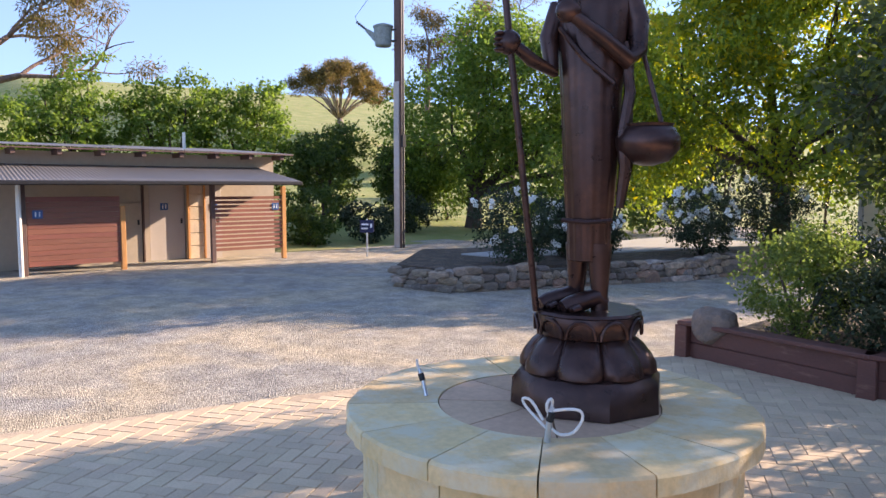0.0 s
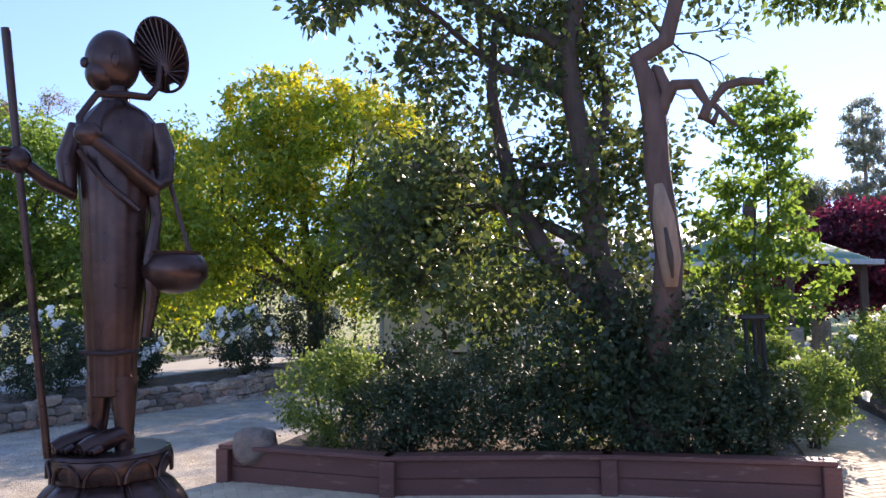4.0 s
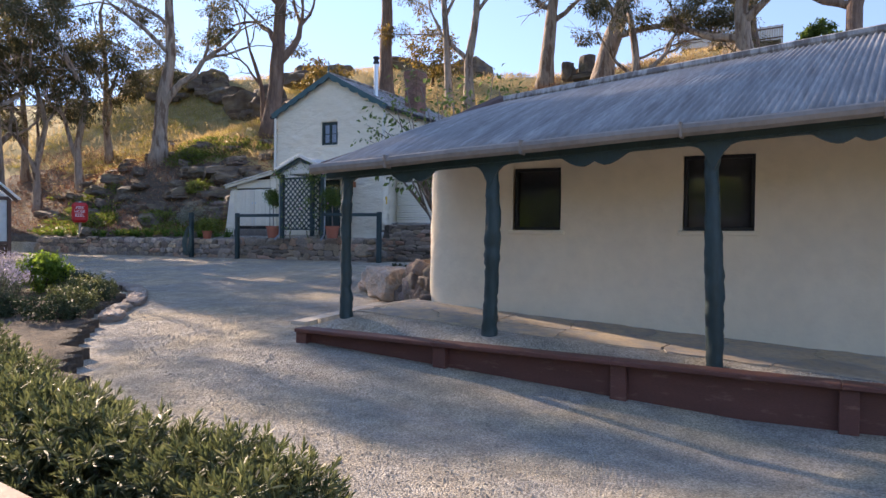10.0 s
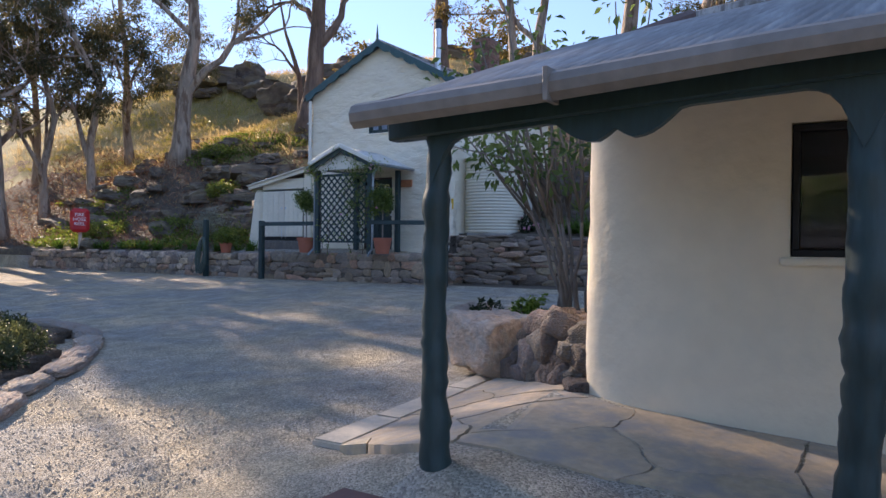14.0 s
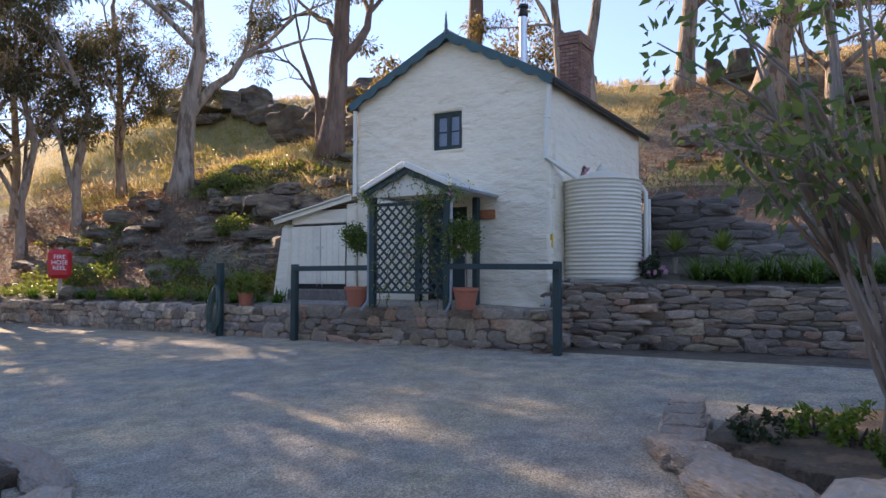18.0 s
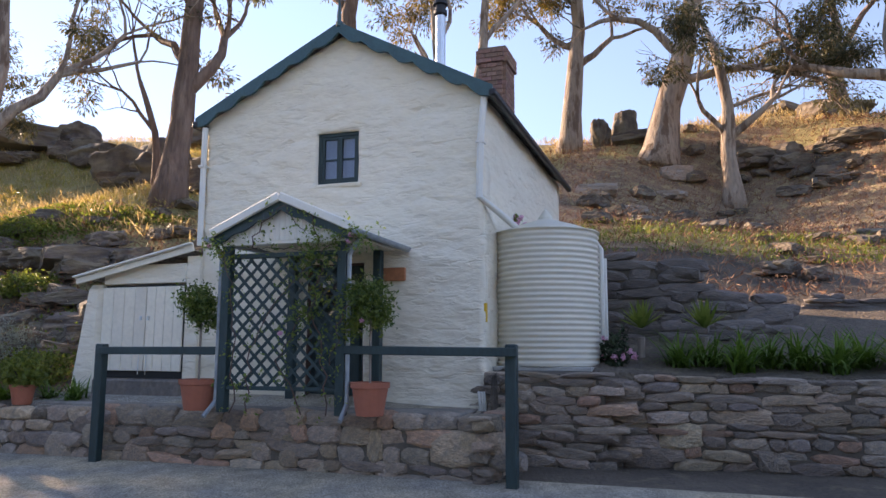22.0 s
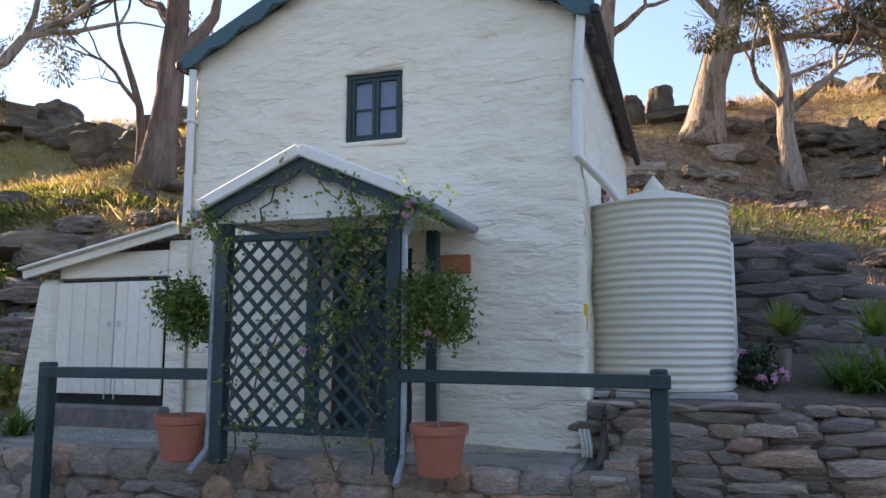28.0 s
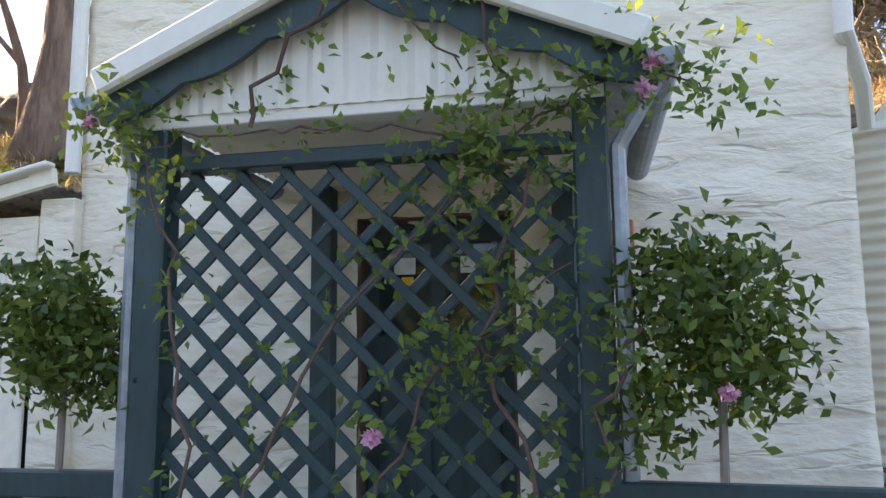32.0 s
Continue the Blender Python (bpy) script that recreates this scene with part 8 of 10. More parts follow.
P, d = shell_points(190, [(-0.75, 0.3, 2.3, 0.5, 0.5, 0.8), (-0.45, 0.5, 3.4, 0.6, 0.5, 0.9), (0.15, 0.5, 2.4, 0.45, 0.4, 0.8), (-0.2, 0.4, 4.5, 0.8, 0.6, 0.8), (-0.9, 0.3, 4.2, 0.6, 0.6, 0.8)], nr, 0.2)
P = np.repeat(P, 26, axis=0) + nr.normal(size=(len(P) * 26, 3)) * 0.10
leaves("crown", leaf_cloud(P, np.repeat(d, 26, axis=0), 0.085, 0.7, 96, 0.3), "l_court", big)
P, d = shell_points(150, [(0.2, -0.42, 1.15, 0.6, 0.2, 0.55), (-0.55, -0.3, 1.1, 0.6, 0.22, 0.6)], nr, 0.3)
P = np.repeat(P, 26, axis=0) + nr.normal(size=(len(P) * 26, 3)) * 0.09
leaves("low_leaves", leaf_cloud(P, np.repeat(d, 26, axis=0), 0.075, 0.6, 95, 0.3), "l_shrub", big)

dead = thing("carved_trunk", "tall reddish dead trunk with a hollow carving and twisted limbs", "tree", at=(-0.5, 9.25, 0.3))
bm = bmesh.new()
tr = [(-0.16, 0.45, -0.3), (-0.14, 0.36, 0.8), (-0.02, 0.1, 1.5), (0.02, 0, 1.95), (-0.06, 0, 2.75), (-0.07, 0, 3.3), (-0.12, 0, 3.6), (-0.2, 0, 3.85), (0.06, 0, 4.0), (0.2, 0, 4.5), (0.25, 0.1, 5.4)]
tube(bm, tr, [0.2, 0.17, 0.14, 0.13, 0.12, 0.115, 0.10, 0.09, 0.08, 0.07, 0.05], 12)
tube(bm, [(-0.06, 0, 3.2), (0.06, -0.03, 3.5), (-0.02, -0.03, 3.72), (-0.06, 0.0, 3.76)], [0.075, 0.065, 0.05, 0.03], 8)
tube(bm, [(0.04, -0.02, 3.42), (0.12, -0.03, 3.56), (0.30, -0.05, 3.55), (0.42, -0.06, 3.33), (0.56, -0.07, 3.5), (0.72, -0.08, 3.53), (0.90, -0.1, 3.5)], [0.06, 0.06, 0.058, 0.052, 0.045, 0.04, 0.03], 9)
tube(bm, [(0.42, -0.06, 3.36), (0.36, -0.07, 3.22), (0.44, -0.08, 3.15), (0.5, -0.06, 3.28)], [0.05, 0.055, 0.04, 0.02], 7)
tube(bm, [(0.46, -0.06, 3.34), (0.58, -0.05, 3.2), (0.66, -0.05, 3.12)], [0.03, 0.025, 0.012], 6)
tube(bm, [(0.2, 0, 4.4), (0.42, 0.0, 4.6), (0.7, 0.05, 4.55)], [0.045, 0.035, 0.02], 6)
ends = []
grow(bm, Vector((0.25, 0.1, 5.3)), Vector((0.7, 0, 0.7)), 1.2, 0.045, 2, random.Random(95), ends, 0.4, 0, (2, 3), 4, 0.7, 0.7)
grow(bm, Vector((0.68, 0.05, 4.55)), Vector((0.7, 0.1, 0.3)), 0.8, 0.02, 2, random.Random(96), ends, 0.4, 0, (2, 3), 4, 0.7, 0.7)
part("trunk", bm, "bark_red", dead, smooth=True)
bm = bmesh.new()
n = 9
tube(bm, [(0.02, -0.10, 1.66), (0.02, -0.10, 1.9), (-0.02, -0.09, 2.3), (-0.055, -0.08, 2.62)], [0.06, 0.10, 0.10, 0.05], 12)
part("carving", bm, "carved_wood", dead, "pale honey-coloured hollow carving", smooth=True)
# solid dark sliver on the surface, coloured as the shade of a hollow
bm = bmesh.new()
tube(bm, [(0.035, -0.175, 1.74), (0.02, -0.205, 1.95), (-0.015, -0.195, 2.2)], [0.012, 0.028, 0.014], 8)
part("hollow", bm, "bark_dark", dead, smooth=True)
leaves("crown", crown_from(ends, 60, 0.32, 0.085, 0.6, 97, droop=0.3), "l_oak", dead)

crown_tree("sapling", "bright green young tree beside the carved trunk", (0.55, 11.0, 0.3), 1.2, 0.05, [(0.0, 0, 2.6, 0.65, 0.6, 0.9), (0.15, 0, 3.5, 0.5, 0.45, 0.6), (-0.35, 0.1, 1.9, 0.55, 0.5, 0.6), (0.3, -0.1, 1.7, 0.5, 0.5, 0.5)], "l_bright", 6500, 0.085, 98, stems=3)

# beds
def bed(name, label, poly, z0, rim, seed):
    """A low mound of soil inside an outline."""
    bm = bmesh.new()
    xs, ys = [p[0] for p in poly], [p[1] for p in poly]
    step = 0.3
    V = {}
    for i in range(int((max(xs) - min(xs)) / step) + 2):
        for j in range(int((max(ys) - min(ys)) / step) + 2):
            x, y = min(xs) + i * step, min(ys) + j * step
            k = inside(poly, x, y)
            if k:
                V[i, j] = bm.verts.new((x, y, (z0 if z0 is not None else g(x, y)) + rim + 0.04 * noise.noise(Vector((x * 1.1 + seed, y * 1.1, 0)))))
    for (i, j), v in list(V.items()):
        q = [V.get(k) for k in ((i, j), (i + 1, j), (i + 1, j + 1), (i, j + 1))]
        if all(q):
            bm.faces.new(q)
    # drop the rim to the ground
    border = [e for e in bm.edges if len(e.link_faces) == 1]
    ret = bmesh.ops.extrude_edge_only(bm, edges=border)
    for v in (e for e in ret["geom"] if isinstance(e, bmesh.types.BMVert)):
        v.co.z -= rim + 0.25
    return tagged(part(name, fix(bm), "soil", smooth=True), label, "garden bed", kind="structure")


bed("bed_courtyard", "mulched bed behind the courtyard planter", [(-4.9, 9.1), (-3.1, 8.9), (-1.1, 9.35), (0.85, 9.4), (1.1, 14.0), (-3.5, 13.5), (-5.0, 11)], 0.0, 0.30, 1)
ISLAND = [(2.55, 9.85), (4.5, 9.1), (4.15, 7.3), (3.8, 5.45), (4.3, 5.0), (4.85, 5.5), (5.5, 7.2), (6.8, 9.8), (9.6, 13.2), (11.0, 14.3), (12.4, 16.2), (12.6, 18.0), (11.5, 20.5), (10, 24), (4, 23), (2.4, 17), (2.45, 12)]
bed("bed_island", "mulched garden island of shrubs and lavender", ISLAND, None, 0.11, 2)
bed("bed_fig", "raised bed under the fig tree", [(11.6, 8.6), (12.6, 9.3), (13.2, 9.9), (13.9, 10.9), (14.8, 11.6), (16.3, 11.9), (17.5, 10.5), (17.0, 8.6)], 0.67, 0.14, 3)


BLOOMS = {}


def bloom_mesh(mat, size):
    """A small double bloom of many petals, shared by all blooms of its colour and size."""
    if (mat, size) not in BLOOMS:
        nr = np.random.default_rng(len(BLOOMS) + 900)
        off = nr.normal(size=(16, 3))
        off /= np.linalg.norm(off, axis=1)[:, None]
        o = leaves("bloom", leaf_cloud(off * size * 0.3, off, size, 0.8, 901, 0.0), mat)
        BLOOMS[mat, size] = o.data
        bpy.data.objects.remove(o)
    return BLOOMS[mat, size]


def shrub(name, label, x, y, z, blobs, leaf, n, size, seed, category="shrub", group="", aspect=0.5, droop=-0.2, inner=0.6, flower=None, nf=0, fsize=0.05, cat_flower="flowers", clump=0.10):
    """A bush: short stems, leaves in clumps over the blobs, and flowers where there are some."""
    t = thing(name, label, category, group, at=(x, y, z))
    rng = random.Random(seed)
    for k in range(5):
        bm = bmesh.new()
        b = blobs[k % len(blobs)]
        a = rng.uniform(0, 6.28)
        e = (b[0] + 0.6 * b[3] * math.cos(a), b[1] + 0.6 * b[4] * math.sin(a), b[2] + b[5] * rng.uniform(0.0, 0.5))
        tube(bm, [(rng.uniform(-0.06, 0.06), rng.uniform(-0.06, 0.06), -0.05), (e[0] * 0.5, e[1] * 0.5, max(0.05, e[2] * 0.5)), e], [0.018, 0.013, 0.006], 5)
        part("stem", bm, "bark_dark", t)
    nr = np.random.default_rng(seed)
    n = int(n * 1.7)
    m = max(10, n // 24)
    C, d = shell_points(m, blobs, nr, inner)
    q = n // m
    P = np.repeat(C, q, axis=0) + nr.normal(size=(m * q, 3)) * clump * np.mean([b[3] for b in blobs])
    P[:, 2] = np.maximum(P[:, 2], 0.02)
    leaves("foliage", leaf_cloud(P, np.repeat(d, q, axis=0), size, aspect, seed, droop), leaf, t)
    if flower:
        C, d = shell_points(nf, blobs, nr, 0.97)
        up = d[:, 2] > -0.25
        C, d = C[up], d[up]
        me = bloom_mesh(flower, fsize)
        for c in C:
            o = new("bloom", me)
            o.parent, o.location = t, c
            o.rotation_euler = (rng.uniform(0, 3), rng.uniform(0, 3), rng.uniform(0, 3))
    return t


def whorled_bush(label, x, y, z, blobs, leaf, tips, size, seed, group=""):
    """A low bush of long narrow leaves set in whorls round the shoot tips."""
    t = thing("grevillea", label, "shrub", group, at=(x, y, z))
    rng = random.Random(seed)
    nr = np.random.default_rng(seed)
    C, d = shell_points(tips, blobs, nr, 0.62)
    ok = C[:, 2] > 0.04
    C, d = C[ok], d[ok] * np.array([0.8, 0.8, 0.7]) + np.array([0, 0, 0.55])
    d /= np.linalg.norm(d, axis=1)[:, None]
    for k in range(6):
        bm = bmesh.new()
        e = Vector(C[rng.randrange(len(C))])
        tube(bm, [(rng.uniform(-0.06, 0.06), rng.uniform(-0.06, 0.06), -0.05), (e.x * 0.5, e.y * 0.5, max(0.04, e.z * 0.4)), e], [0.016, 0.011, 0.005], 5)
        part("stem", bm, "bark_dark", t)
    q = 21
    n = len(C) * q
    D = np.repeat(d, q, axis=0)
    r = nr.normal(size=(n, 3))
    r -= D * (r * D).sum(1)[:, None]
    r /= np.linalg.norm(r, axis=1)[:, None]
    along = np.tile(np.linspace(0, 1, q), len(C))[:, None]
    way = r * (1.0 - 0.75 * along) + D * (0.25 + 1.1 * along)
    way /= np.linalg.norm(way, axis=1)[:, None]
    P = np.repeat(C, q, axis=0) - D * 0.09 * (1 - along)
    side = np.cross(way, D + 0.3 * nr.normal(size=(n, 3)))
    side /= np.linalg.norm(side, axis=1)[:, None] + 1e-9
    L = size * nr.uniform(0.7, 1.25, (n, 1)) * (1 - 0.35 * along)
    W = L * 0.085
    V = np.empty((n, 4, 3))
    V[:, 0], V[:, 1], V[:, 2], V[:, 3] = P, P + way * L * 0.55 + side * W, P + way * L - D * L * 0.08, P + way * L * 0.55 - side * W
    leaves("foliage", V.reshape(-1, 3), leaf, t)
    return t


# shrubs behind the courtyard planter
for k, (x, y, w, hh, leaf, nl, fl) in enumerate(((-4.1, 9.75, 0.62, 1.15, "l_rose", 4200, None), (-3.2, 9.6, 0.66, 0.85, "l_shrub", 3600, None), (-2.5, 9.9, 0.75, 1.0, "l_shrub", 4600, None), (-1.7, 9.8, 0.7, 0.8, "l_shrub", 3800, None), (-1.25, 10.4, 0.7, 1.3, "l_rose", 4200, "petal_pink"), (-0.75, 9.62, 0.5, 0.95, "l_shrub", 3600, None), (-0.35, 9.75, 0.6, 0.8, "l_shrub", 3600, None), (0.25, 10.0, 0.6, 0.85, "l_shrub", 4200, None), (-3.6, 10.7, 0.8, 1.1, "l_shrub", 3800, None), (-0.2, 10.9, 0.7, 1.0, "l_shrub", 3400, "petal_white"))):
    shrub("garden_shrub", "dense rounded dark green shrub in the planter bed" if leaf == "l_shrub" else "leafy light green rose bush in the planter bed", x, y, 0.28, [(0, 0, hh * 0.5, w, w * 0.9, hh * 0.5), (0.15, 0.1, hh * 0.72, w * 0.6, w * 0.6, hh * 0.34)], leaf, nl, 0.052, 110 + k, group="shrubs behind the planter", flower=fl, nf=14)
# rose bed across the drive
for k, (x, y, w, hh) in enumerate(((-9.95, 11.75, 0.85, 1.3), (-10.4, 13.6, 0.6, 1.1), (-9.6, 13.4, 0.62, 1.2), (-8.55, 15.6, 0.75, 1.3), (-8.4, 18.2, 0.9, 1.5))):
    shrub("rose_bush", "dark green rose bush with white blooms", x, y, 0.42, [(0, 0, hh * 0.6, w, w, hh * 0.45), (0.1, 0.1, hh * 0.35, w * 0.7, w * 0.7, hh * 0.35)], "l_shrub", 3600, 0.062, 130 + k, group="white roses across the drive", flower="petal_white", nf=70 if k in (2, 3) else 24, fsize=0.085)
# roses by the path and along the drive
for k, (x, y, w, hh, leaf) in enumerate(((2.9, 11.9, 0.65, 1.15, "l_rose"), (3.3, 13.0, 0.75, 1.3, "l_rose"), (2.9, 14.6, 0.8, 1.35, "l_rose"), (4.2, 14.6, 0.8, 1.35, "l_rose"), (5.0, 16.4, 0.9, 1.35, "l_rose"), (3.4, 16.6, 0.9, 1.4, "l_rose"), (1.2, 11.8, 0.55, 1.0, "l_rose"), (1.0, 13.2, 0.6, 1.1, "l_rose"), (6.2, 12.3, 0.4, 0.75, "l_rose"), (8.6, 16.6, 0.5, 0.9, "l_bright"), (10.9, 16.6, 0.5, 0.7, "l_bright"))):
    shrub("rose_bush", "sunlit light green rose bush with white blooms", x, y, g(x, y) + 0.08, [(0, 0, hh * 0.55, w, w, hh * 0.45), (0.1, 0.1, hh * 0.8, w * 0.6, w * 0.6, hh * 0.28)], leaf, 3400, 0.06, 150 + k, group="roses along the path", flower="petal_white", nf=10, fsize=0.07)
# clipped box hedge
for k in range(5):
    x, y = 2.95 + k * 0.42, 10.05 - k * 0.16
    shrub("hedge_plant", "clipped bright green box hedge plant behind the planter", x, y, 0.26, [(0, 0, 0.32, 0.36, 0.4, 0.34), (0.05, 0, 0.45, 0.3, 0.33, 0.22)], "l_hedge", 3400, 0.04, 170 + k, group="box hedge", clump=0.14)
# grevillea row along the planter
for k in range(9):
    s = k / 8
    x, y = 5.1 - 0.6 * s + 0.1 * math.sin(k * 2.1), 9.6 - 4.1 * s
    whorled_bush("low spreading grey-green grevillea shrub above the planter", x, y, g(x, y) + 0.08, [(0, 0, 0.24, 0.44 + 0.1 * (1 - s), 0.44, 0.30), (0.25 * (1 - s), 0.1, 0.22, 0.36, 0.36, 0.26), (0.05, -0.12, 0.34, 0.26, 0.26, 0.24)], "l_grey", 420, 0.085, 190 + k, group="grevillea row")
for k, (x, y) in enumerate(((5.4, 8.9), (5.9, 10.2), (6.5, 11.5), (5.5, 10.7), (5.0, 7.7))):
    whorled_bush("low spreading grey-green grevillea shrub above the planter", x, y, g(x, y) + 0.08, [(0, 0, 0.24, 0.5, 0.48, 0.3)], "l_grey", 360, 0.085, 205 + k, group="grevillea row")
whorled_bush("low spreading grey-green grevillea shrub beside the drive", 5.5, 2.1, 0.0, [(0, 0, 0.3, 0.55, 0.5, 0.36)], "l_grey", 300, 0.085, 213)
# santolina ball and lavender
shrub("santolina", "small round olive-green santolina bush", 3.5, 12.0, 0.28, [(0, 0, 0.18, 0.42, 0.42, 0.22)], "l_grey", 2400, 0.04, 215)


def lavender(x, y, w, hh, seed):
    t = shrub("lavender", "grey-green lavender bush topped with mauve flower spikes", x, y, g(x, y) + 0.08, [(0, 0, hh * 0.4, w, w, hh * 0.42)], "l_lav", 2600, 0.07, seed, category="lavender", group="lavender in the island bed", aspect=0.16, droop=-0.9, clump=0.12)
    nr = np.random.default_rng(seed)
    C, d = shell_points(700, [(0, 0, hh * 0.4, w, w, hh * 0.42)], nr, 0.95)
    up = d[:, 2] > 0.05
    C, d = C[up], d[up]
    q = 7
    st = d * 0.5 + np.array([0, 0, 0.9])
    st /= np.linalg.norm(st, axis=1)[:, None]
    step = np.tile(np.linspace(0.05, 0.22, q), len(C))[:, None]
    P = np.repeat(C, q, axis=0) + np.repeat(st, q, axis=0) * step + nr.normal(size=(len(C) * q, 3)) * 0.008
    leaves("flower_haze", leaf_cloud(P, np.repeat(st, q, axis=0), 0.035, 0.6, seed + 1, -1.0), "l_lavflower", t, "stuff")


for k, (x, y, w, hh) in enumerate(((5.3, 14.0, 0.75, 0.95), (6.3, 14.6, 0.85, 1.0), (6.2, 16.2, 0.9, 1.1), (7.4, 15.8, 0.85, 1.0), (8.6, 18.2, 0.85, 1.0), (9.8, 18.6, 0.85, 1.0), (10.4, 17.4, 0.7, 0.8), (9.2, 15.8, 0.7, 0.75))):
    lavender(x, y, w, hh, 220 + k)

# sundial pedestal
bb = thing("bird_bath", "low brick pedestal with a pale stone top in the garden", "bird bath", at=(5.45, 12.4, g(5.45, 12.4) + 0.15))
bm = bmesh.new()
bx(bm, -0.15, -0.15, 0, 0.15, 0.15, 0.62, 0.01)
part("pedestal", fix(bm), "brick", bb)
bm = bmesh.new()
bx(bm, -0.21, -0.21, 0.62, 0.21, 0.21, 0.67, 0.015)
part("top", fix(bm), "edging", bb)
# metal frame ornament beside the path
fo = thing("plant_stand", "tall dark iron plant stand beside the path", "plant stand", at=(0.35, 10.1, 0.28))
for dx in (-0.08, 0.0, 0.08):
    bm = bmesh.new()
    tube(bm, [(dx, 0, 0), (dx + 0.01, 0, 0.7), (dx, 0, 1.35)], 0.022, 8)
    part("leg", bm, "dark_metal", fo)
bm = bmesh.new()
bx(bm, -0.14, -0.08, 1.35, 0.14, 0.08, 1.4, 0.01)
part("top", fix(bm), "dark_metal", fo)

# background trees beyond the garden
crown_tree("plum_tree", "purple-leaved plum tree with deep red foliage", (5.5, 25.8, 0.5), 1.2, 0.18, [(-0.7, 0, 2.3, 1.8, 1.6, 1.5), (1.1, 0, 2.2, 1.7, 1.5, 1.4), (0.2, 0.2, 3.2, 1.6, 1.4, 1.0), (-2.0, 0.3, 2.2, 1.4, 1.2, 1.3), (2.3, 0.4, 1.7, 1.2, 1.1, 1.1)], "l_plum", 24000, 0.15, 240)
crown_tree("broadleaf_tree", "rounded fresh green tree behind the fence", (10.0, 27.6, 0.6), 1.0, 0.14, [(0, 0, 2.0, 1.2, 1.2, 1.3), (0.2, 0, 3.0, 0.9, 0.9, 0.9)], "l_bright", 5000, 0.17, 241)
pp = [(0, 0, 3 + 1.5 * k, 1.75 - 0.03 * (k - 3) ** 2 * 1.2, 1.7 - 0.03 * (k - 3) ** 2 * 1.2, 1.6) for k in range(8)]
crown_tree("poplar", "tall narrow pale green poplar in the distance", (15.2, 60.1, g(15.2, 60.1)), 2.0, 0.25, pp, "l_silver", 9000, 0.3, 242, bark="bark_gum", stems=2)
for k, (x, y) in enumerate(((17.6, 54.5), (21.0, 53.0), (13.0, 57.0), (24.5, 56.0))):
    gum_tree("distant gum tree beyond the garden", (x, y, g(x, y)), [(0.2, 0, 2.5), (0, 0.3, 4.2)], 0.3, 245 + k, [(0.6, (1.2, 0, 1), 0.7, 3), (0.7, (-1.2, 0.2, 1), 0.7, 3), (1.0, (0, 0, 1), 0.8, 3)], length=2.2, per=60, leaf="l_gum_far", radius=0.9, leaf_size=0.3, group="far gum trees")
for k, (x, y, w, hh) in enumerate(((12.5, 34, 1.8, 2.8), (15.0, 36, 2.0, 3.4), (9.0, 33, 1.6, 2.6), (3.5, 31, 1.9, 3.2), (0.5, 30, 1.8, 3.0), (-3.5, 21.5, 1.6, 2.6), (-6.2, 22.5, 1.8, 3.2), (2.2, 21.0, 1.2, 1.8), (-12.5, 24, 2.2, 4.0), (-14.5, 21, 2.0, 3.4), (-9.5, 30, 2.4, 5.0), (-13, 33, 2.6, 5.5))):
    crown_tree("garden_shrub", "leafy green shrub at the back of the garden", (x, y, g(x, y)), 0.4, 0.08, [(0, 0, hh * 0.5, w, w, hh * 0.5), (0.4, 0.2, hh * 0.75, w * 0.6, w * 0.6, hh * 0.3)], ("l_oak", "l_bright", "l_shrub")[k % 3], 2600, 0.17, 260 + k, category="shrub", group="shrubs behind the garden", stems=2)

# fig tree by the verandah
fig = thing("fig_tree", "old fig tree with many pale twisting stems and large leaves", "tree", at=(15.68, 10.15, 0.85))
bm = bmesh.new()
rng = random.Random(300)
ends = []
for k in range(14):
    a = 2 * math.pi * k / 14 + rng.uniform(-0.2, 0.2)
    p = Vector((0.36 * math.cos(a), 0.30 * math.sin(a), -0.2))
    lean = Vector((math.cos(a), math.sin(a), 0)) * rng.uniform(0.3, 1.0)
    q = p * 0.8 + Vector((rng.uniform(-0.1, 0.1), rng.uniform(-0.1, 0.1), 0.45))
    w = q + lean * 0.25 + Vector((rng.uniform(-0.08, 0.08), rng.uniform(-0.08, 0.08), 0.55))
    e = w + lean * 0.45 + Vector((rng.uniform(-0.12, 0.12), rng.uniform(-0.12, 0.12), 0.75))
    tube(bm, [p, q, (q + w) / 2 + Vector((rng.uniform(-0.06, 0.06), rng.uniform(-0.06, 0.06), 0)), w, e], [0.045, 0.032, 0.027, 0.024, 0.019], 7)
    for j in range(4):
        f = e + Vector((lean.x * 0.5 + rng.gauss(0, 0.3), lean.y * 0.4 + rng.gauss(0, 0.26), rng.uniform(0.3, 2.3)))
        tube(bm, [w.lerp(e, 0.5 + 0.12 * j), (e + f) / 2 + Vector((0, 0, -0.08)), f], [0.022, 0.016, 0.007], 5)
        ends.append((f, lean))
        ends.append(((e + f) / 2, lean))
# low twigs hanging towards the drive
for e in ((-1.1, 1.35, 2.2), (-1.0, 1.6, 2.75), (-0.8, 1.0, 1.9), (-1.2, 1.1, 2.9), (-0.7, 1.8, 3.1), (-0.6, 1.5, 3.5), (-0.3, 1.2, 2.3)):
    e = Vector(e)
    tube(bm, [(-0.1, 0.25, 1.5), e * 0.6 + Vector((0, 0, 0.75)), e], [0.024, 0.016, 0.006], 5)
    ends.append((e, e))
    ends.append((e * 0.82 + Vector((0, 0, 0.4)), e))
part("trunk", bm, "bark_fig", fig, smooth=True)
leaves("crown", crown_from(ends, 12, 0.34, 0.13, 0.5, 301, droop=0.6, flat=0.8), "l_fig", fig)
